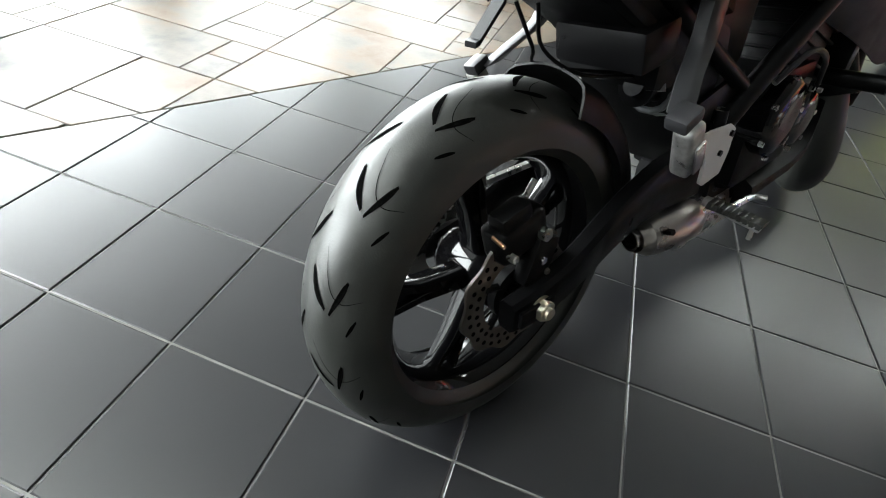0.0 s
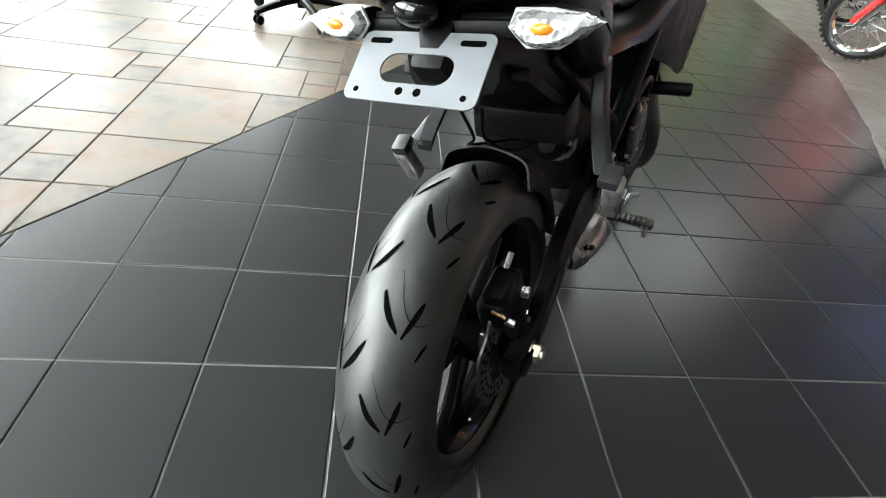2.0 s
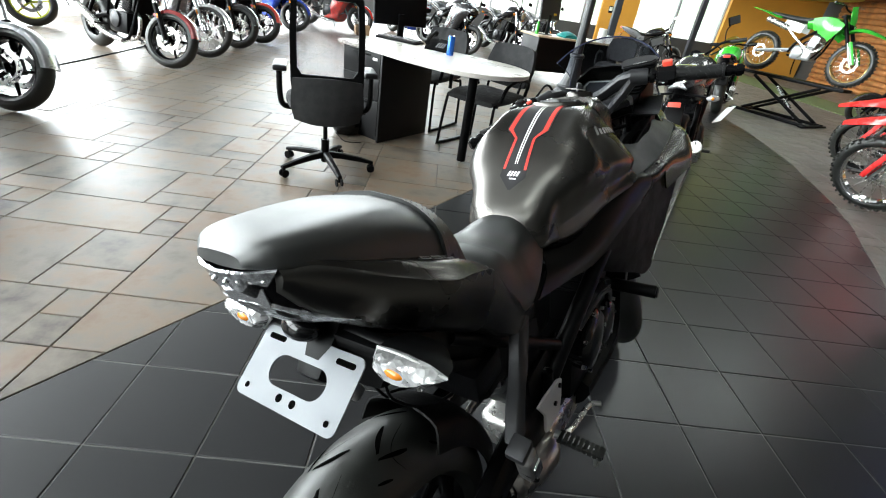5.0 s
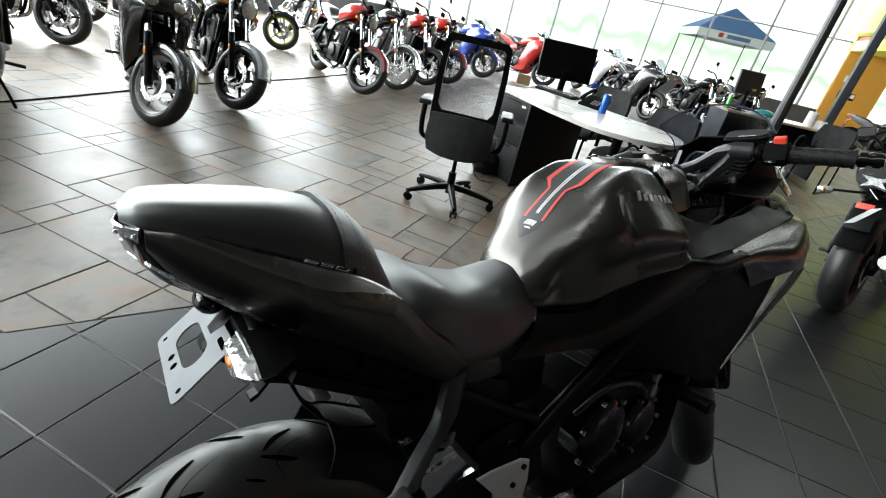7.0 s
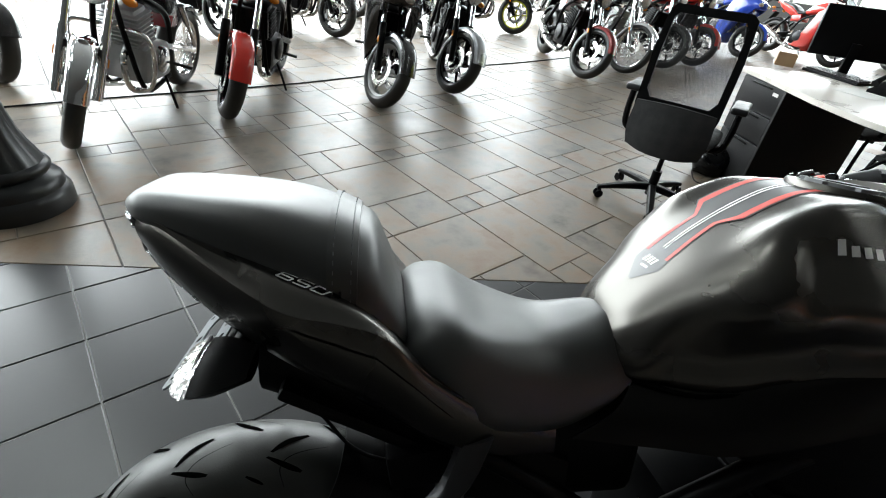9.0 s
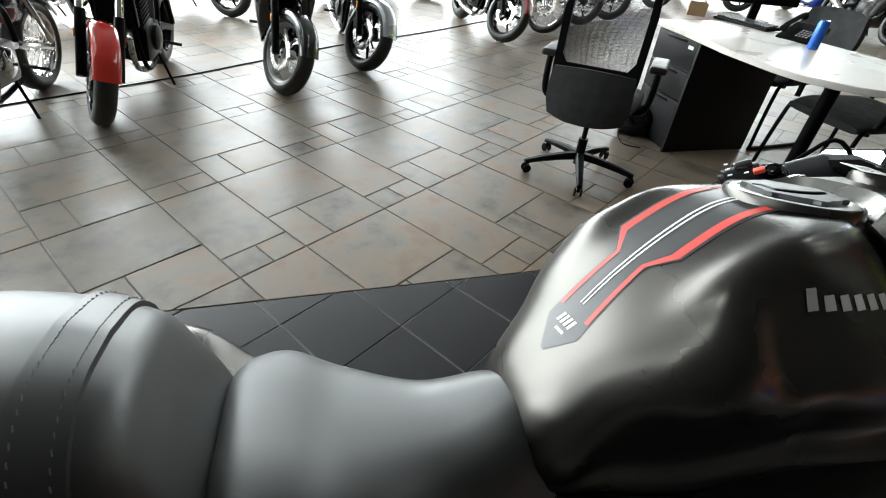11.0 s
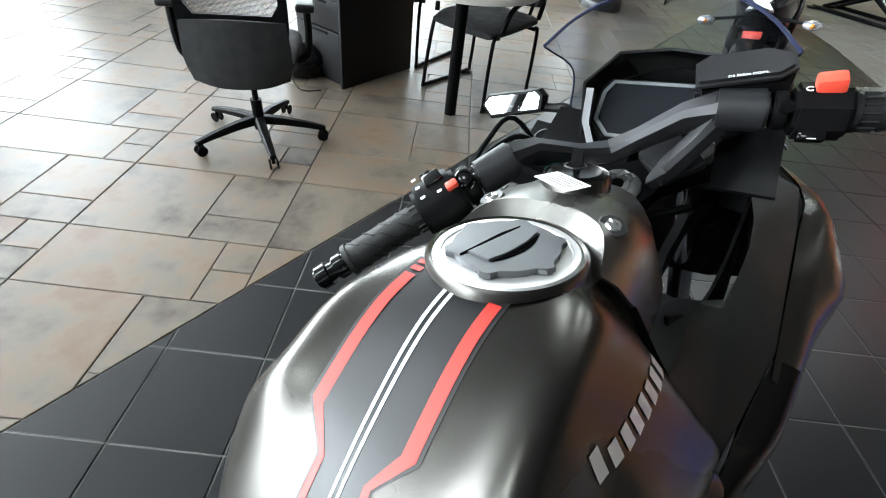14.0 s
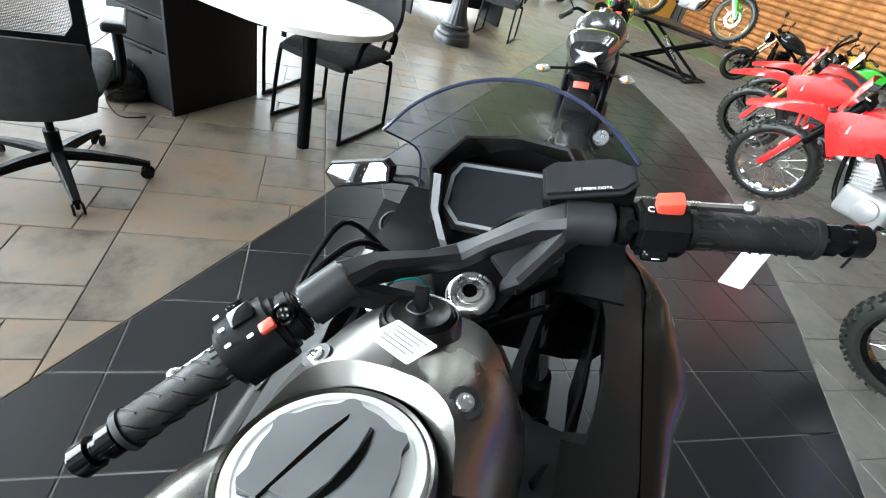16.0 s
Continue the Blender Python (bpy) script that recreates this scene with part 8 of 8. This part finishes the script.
part("roll", rod((0.16, 0.02, 0), (0.16, 0.02, 0.12), 0.07, seg=20, bevel=0.006), PAPER, paper_roll)
stool = guest_chair(pose(3.35, 8.0, 0, 0, 0, 150))

# canopy tent in the yard
CANVAS = material("blue_canvas", (0.1, 0.2, 0.38), 0.8, vary=0.12, scale=3)
CANVAS_WHITE = material("white_canvas", (0.8, 0.8, 0.78), 0.8, vary=0.06, scale=3)
tent = empty("canopy_tent", pose(3.0, 24.6, -0.2, 0, 0, 12), "blue and white canopy tent standing in the yard", "tent")
top = bmesh.new()
corner = [top.verts.new(p) for p in ((-1.5, -1.5, 2.75), (1.5, -1.5, 2.75), (1.5, 1.5, 2.75), (-1.5, 1.5, 2.75))]
peak = top.verts.new((0, 0, 3.75))
for a, b in zip(corner, corner[1:] + corner[:1]):
    top.faces.new((a, b, peak))
part("canopy", top, CANVAS, tent, "blue pointed canopy", smooth=False)
for k in range(4):
    part("valance", box((3.0, 0.012, 0.3), (0, -1.5, 2.59)), CANVAS_WHITE, tent, "", pose(0, 0, 0, 0, 0, 90 * k))
    part("tent_leg", rod((-1.45, -1.45, 0.0), (-1.45, -1.45, 2.6), 0.022, seg=8), SATIN, tent, "", pose(0, 0, 0, 0, 0, 90 * k))
part("mark_bar", box((0.9, 0.008, 0.14), (0.1, -1.512, 2.6)), CANVAS, tent)
part("mark_patch", box((0.18, 0.008, 0.16), (-0.6, -1.512, 2.6)), RED, tent)

# ---- floor tiles ----
def tile_material(name, tones, rough, mottling, bump, spec=0.5, patchy=0.2):
    """Fired tile: each piece a tone of its own, clouded and finely pitted."""
    m = bpy.data.materials.new(name)
    m.use_nodes = True
    n, k = m.node_tree.nodes, m.node_tree.links
    b = n["Principled BSDF"]
    geo, info = n.new("ShaderNodeNewGeometry"), n.new("ShaderNodeObjectInfo")
    add = n.new("ShaderNodeMath")
    add.operation = "ADD"
    k.new(geo.outputs["Random Per Island"], add.inputs[0])
    k.new(info.outputs["Random"], add.inputs[1])
    fract = n.new("ShaderNodeMath")
    fract.operation = "FRACT"
    k.new(add.outputs["Value"], fract.inputs[0])
    ramp = n.new("ShaderNodeValToRGB")
    ramp.color_ramp.elements[0].color = (*tones[0], 1)
    ramp.color_ramp.elements[1].color = (*tones[-1], 1)
    for i, tone in enumerate(tones[1:-1]):
        ramp.color_ramp.elements.new((i + 1) / (len(tones) - 1)).color = (*tone, 1)
    cloud, grain = n.new("ShaderNodeTexNoise"), n.new("ShaderNodeTexNoise")
    cloud.noise_dimensions = "4D"
    cloud.inputs["Scale"].default_value, cloud.inputs["Detail"].default_value, cloud.inputs["Roughness"].default_value = 4.5, 7, 0.62
    grain.inputs["Scale"].default_value, grain.inputs["Detail"].default_value = 90, 4
    k.new(geo.outputs["Position"], cloud.inputs["Vector"])
    k.new(geo.outputs["Position"], grain.inputs["Vector"])
    seven = n.new("ShaderNodeMath")
    seven.operation = "MULTIPLY"
    seven.inputs[1].default_value = 17.0
    k.new(fract.outputs["Value"], seven.inputs[0])
    k.new(seven.outputs["Value"], cloud.inputs["W"])
    pick = n.new("ShaderNodeMath")
    pick.operation = "MULTIPLY_ADD"
    pick.inputs[1].default_value, pick.inputs[2].default_value = mottling, -mottling / 2
    k.new(cloud.outputs["Fac"], pick.inputs[0])
    both = n.new("ShaderNodeMath")
    both.operation = "ADD"
    both.use_clamp = True
    tame = n.new("ShaderNodeMath")
    tame.operation = "MULTIPLY_ADD"
    tame.inputs[1].default_value, tame.inputs[2].default_value = 0.5, 0.25
    k.new(fract.outputs["Value"], tame.inputs[0])
    k.new(tame.outputs["Value"], both.inputs[0])
    k.new(pick.outputs["Value"], both.inputs[1])
    k.new(both.outputs["Value"], ramp.inputs["Fac"])
    k.new(ramp.outputs["Color"], b.inputs["Base Color"])
    rr = n.new("ShaderNodeMapRange")
    rr.inputs["From Min"].default_value, rr.inputs["From Max"].default_value = 0.3, 0.7
    rr.inputs["To Min"].default_value, rr.inputs["To Max"].default_value = rough * (1 - patchy), rough * (1 + patchy)
    k.new(cloud.outputs["Fac"], rr.inputs["Value"])
    k.new(rr.outputs["Result"], b.inputs["Roughness"])
    b.inputs["Specular IOR Level"].default_value = spec
    sum_ = n.new("ShaderNodeMath")
    sum_.operation = "MULTIPLY_ADD"
    sum_.inputs[1].default_value = 4.0
    k.new(cloud.outputs["Fac"], sum_.inputs[0])
    k.new(grain.outputs["Fac"], sum_.inputs[2])
    bp = n.new("ShaderNodeBump")
    bp.inputs["Strength"].default_value, bp.inputs["Distance"].default_value = bump, 0.003
    k.new(sum_.outputs["Value"], bp.inputs["Height"])
    k.new(bp.outputs["Normal"], b.inputs["Normal"])
    return m


SLATE = tile_material("black_slate_tile", [(0.0055, 0.0057, 0.0068), (0.009, 0.0093, 0.0108), (0.0072, 0.0074, 0.0087)], 0.32, 0.5, 0.003, spec=0.62, patchy=0.02)
BROWN = tile_material("brown_stone_tile", [(0.052, 0.04, 0.03), (0.115, 0.093, 0.071), (0.155, 0.129, 0.1), (0.182, 0.132, 0.09), (0.168, 0.108, 0.068)], 0.41, 2.6, 0.1, spec=0.48)
GREY = tile_material("grey_stone_tile", [(0.09, 0.088, 0.084), (0.2, 0.19, 0.172), (0.14, 0.132, 0.12), (0.25, 0.215, 0.18)], 0.45, 1.3, 0.12)

PITCH, SMALL = 0.313, 0.1587
EDGE = (Vector((-0.892, 0.356)), Vector((1.733, 2.508)).normalized())
RIGHT = [Vector(p) for p in ((0.6, -4.0), (1.7, -0.9), (2.81, 1.22), (3.5, 2.28), (4.03, 3.22), (4.33, 3.9), (4.75, 5.1), (5.1, 6.6), (5.3, 8.2), (5.4, 19.0))]


def left_of(p, o, d):
    return d.x * (p.y - o.y) - d.y * (p.x - o.x)


def clip(poly, o, d, keep_left):
    """The part of a convex outline on one side of a line."""
    s = 1 if keep_left else -1
    out = []
    for i, p in enumerate(poly):
        q = poly[(i + 1) % len(poly)]
        a, b = s * left_of(p, o, d), s * left_of(q, o, d)
        if a >= 0:
            out.append(p)
        if a * b < 0:
            out.append(p + (q - p) * (a / (a - b)))
    return out


def right_line(c):
    """The stretch of the curved right-hand border nearest in y."""
    for a, b in zip(RIGHT, RIGHT[1:]):
        if c.y < b.y:
            return a, (b - a).normalized()
    return RIGHT[-2], (RIGHT[-1] - RIGHT[-2]).normalized()


def tile_rings(poly, gap=0.0024, ease=0.0025, deep=0.008):
    """Outline rings of one tile: foot, shoulder and eased top."""
    c = sum(poly, Vector((0, 0))) / len(poly)

    def inset(by):
        n = len(poly)
        lines = []
        for i in range(n):
            d = (poly[(i + 1) % n] - poly[i]).normalized()
            lines.append((poly[i] + Vector((-d.y, d.x)) * by, d))
        out = []
        for i in range(n):
            (o1, d1), (o2, d2) = lines[i - 1], lines[i]
            cross = d1.x * d2.y - d1.y * d2.x
            out.append(o2 if abs(cross) < 1e-4 else o1 + d1 * (((o2 - o1).x * d2.y - (o2 - o1).y * d2.x) / cross))
        return out

    lo, hi = inset(gap), inset(gap + ease)
    return [[(p.x, p.y, -deep) for p in lo], [(p.x, p.y, -ease * 0.8) for p in lo], [(p.x, p.y, 0.0) for p in hi]]


def area(poly):
    return 0.5 * sum(p.x * q.y - p.y * q.x for p, q in zip(poly, poly[1:] + poly[:1]))


def rect(x, y, w, h):
    return [Vector((x, y)), Vector((x + w, y)), Vector((x + w, y + h)), Vector((x, y + h))]


def tile_mesh(polys, mat, name):
    verts, faces = [], []
    for poly in polys:
        rings = tile_rings(poly)
        n, s = len(poly), len(verts)
        for r in rings:
            verts += r
        for k in range(2):
            faces += [(s + k * n + i, s + k * n + (i + 1) % n, s + (k + 1) * n + (i + 1) % n, s + (k + 1) * n + i) for i in range(n)]
        faces.append(tuple(s + 2 * n + i for i in range(n)))
    me = bpy.data.meshes.new(name)
    me.from_pydata(verts, [], faces)
    me.materials.append(mat)
    return me


def lay(pieces, mat, centre, label, most=300):
    """The nearest pieces as tiles of their own, the rest joined."""
    pieces = [p for p in pieces if len(p) > 2 and area(p) > 4e-4]
    pieces.sort(key=lambda p: (sum(p, Vector((0, 0))) / len(p) - Vector(centre)).length)
    shared = {}
    for poly in pieces[:most]:
        o = poly[0]
        key = tuple((round(p.x - o.x, 4), round(p.y - o.y, 4)) for p in poly)
        if key not in shared:
            shared[key] = tile_mesh([[p - o for p in poly]], mat, "tile")
        ob = new("tile", shared[key])
        ob.parent = floor
        ob.matrix_basis = pose(o.x, o.y, random.uniform(-0.0006, 0.0006), random.gauss(0, 0.06), random.gauss(0, 0.06), 0)
    rest = new("tile_field", tile_mesh(pieces[most:], mat, "tile_field"))
    rest.parent = floor
    tagged(rest, label, kind="stuff")


PALE = material("pale_grout", (0.2, 0.196, 0.185), 0.85, vary=0.2, scale=12, bump=0.3, bump_scale=150)
aisle = [EDGE[0] + EDGE[1] * t for t in (22.0, 8.0, 0.0, -5.0)] + [p for p in RIGHT]
bed = bmesh.new()
lo_v = [bed.verts.new((p.x, max(min(p.y, Y1 - 0.1), Y0 + 0.1), -0.0035)) for p in aisle]
bed.faces.new(lo_v)
joints = part("aisle_joints", bed, PALE, floor, "pale joints between dark tiles")
dark, brown, grey = [], [], []
for i in range(-10, 32):
    for j in range(-20, 60):
        q = rect(i * PITCH, j * PITCH, PITCH, PITCH)
        c = q[0] + Vector((PITCH / 2, PITCH / 2))
        q = clip(q, *EDGE, False)
        if len(q) > 2:
            q = clip(q, *right_line(c), True)
        if c.y < Y1 - 0.2 and c.y > -6:
            dark.append(q)
MODULE = ((0, 0, 3, 3), (3, 0, 2, 1), (3, 1, 2, 2), (0, 3, 4, 2), (4, 3, 1, 1), (4, 4, 1, 1))
for i in range(-14, 22):
    for j in range(-11, 24):
        for a, b, w, h in MODULE:
            x, y = -0.654 + (5 * i + a) * SMALL, 1.290 + (5 * j + b) * SMALL
            q = rect(x, y, w * SMALL, h * SMALL)
            if not (X0 < x < X1 - w * SMALL and Y0 < y < Y1 - h * SMALL):
                continue
            c = q[0] + Vector((w, h)) * SMALL / 2
            l = clip(q, *EDGE, True)
            r = clip(q, *right_line(c), False)
            if len(l) > 2:
                brown.append(l)
            elif len(r) > 2:
                grey.append(r)
lay(dark, SLATE, (0.9, 1.0), "black slate floor tiles with pale joints")
lay(brown, BROWN, (-0.6, 1.6), "brown mottled stone floor tiles in mixed sizes")
lay(grey, GREY, (3.6, 2.0), "grey mottled stone floor tiles in mixed sizes", 120)
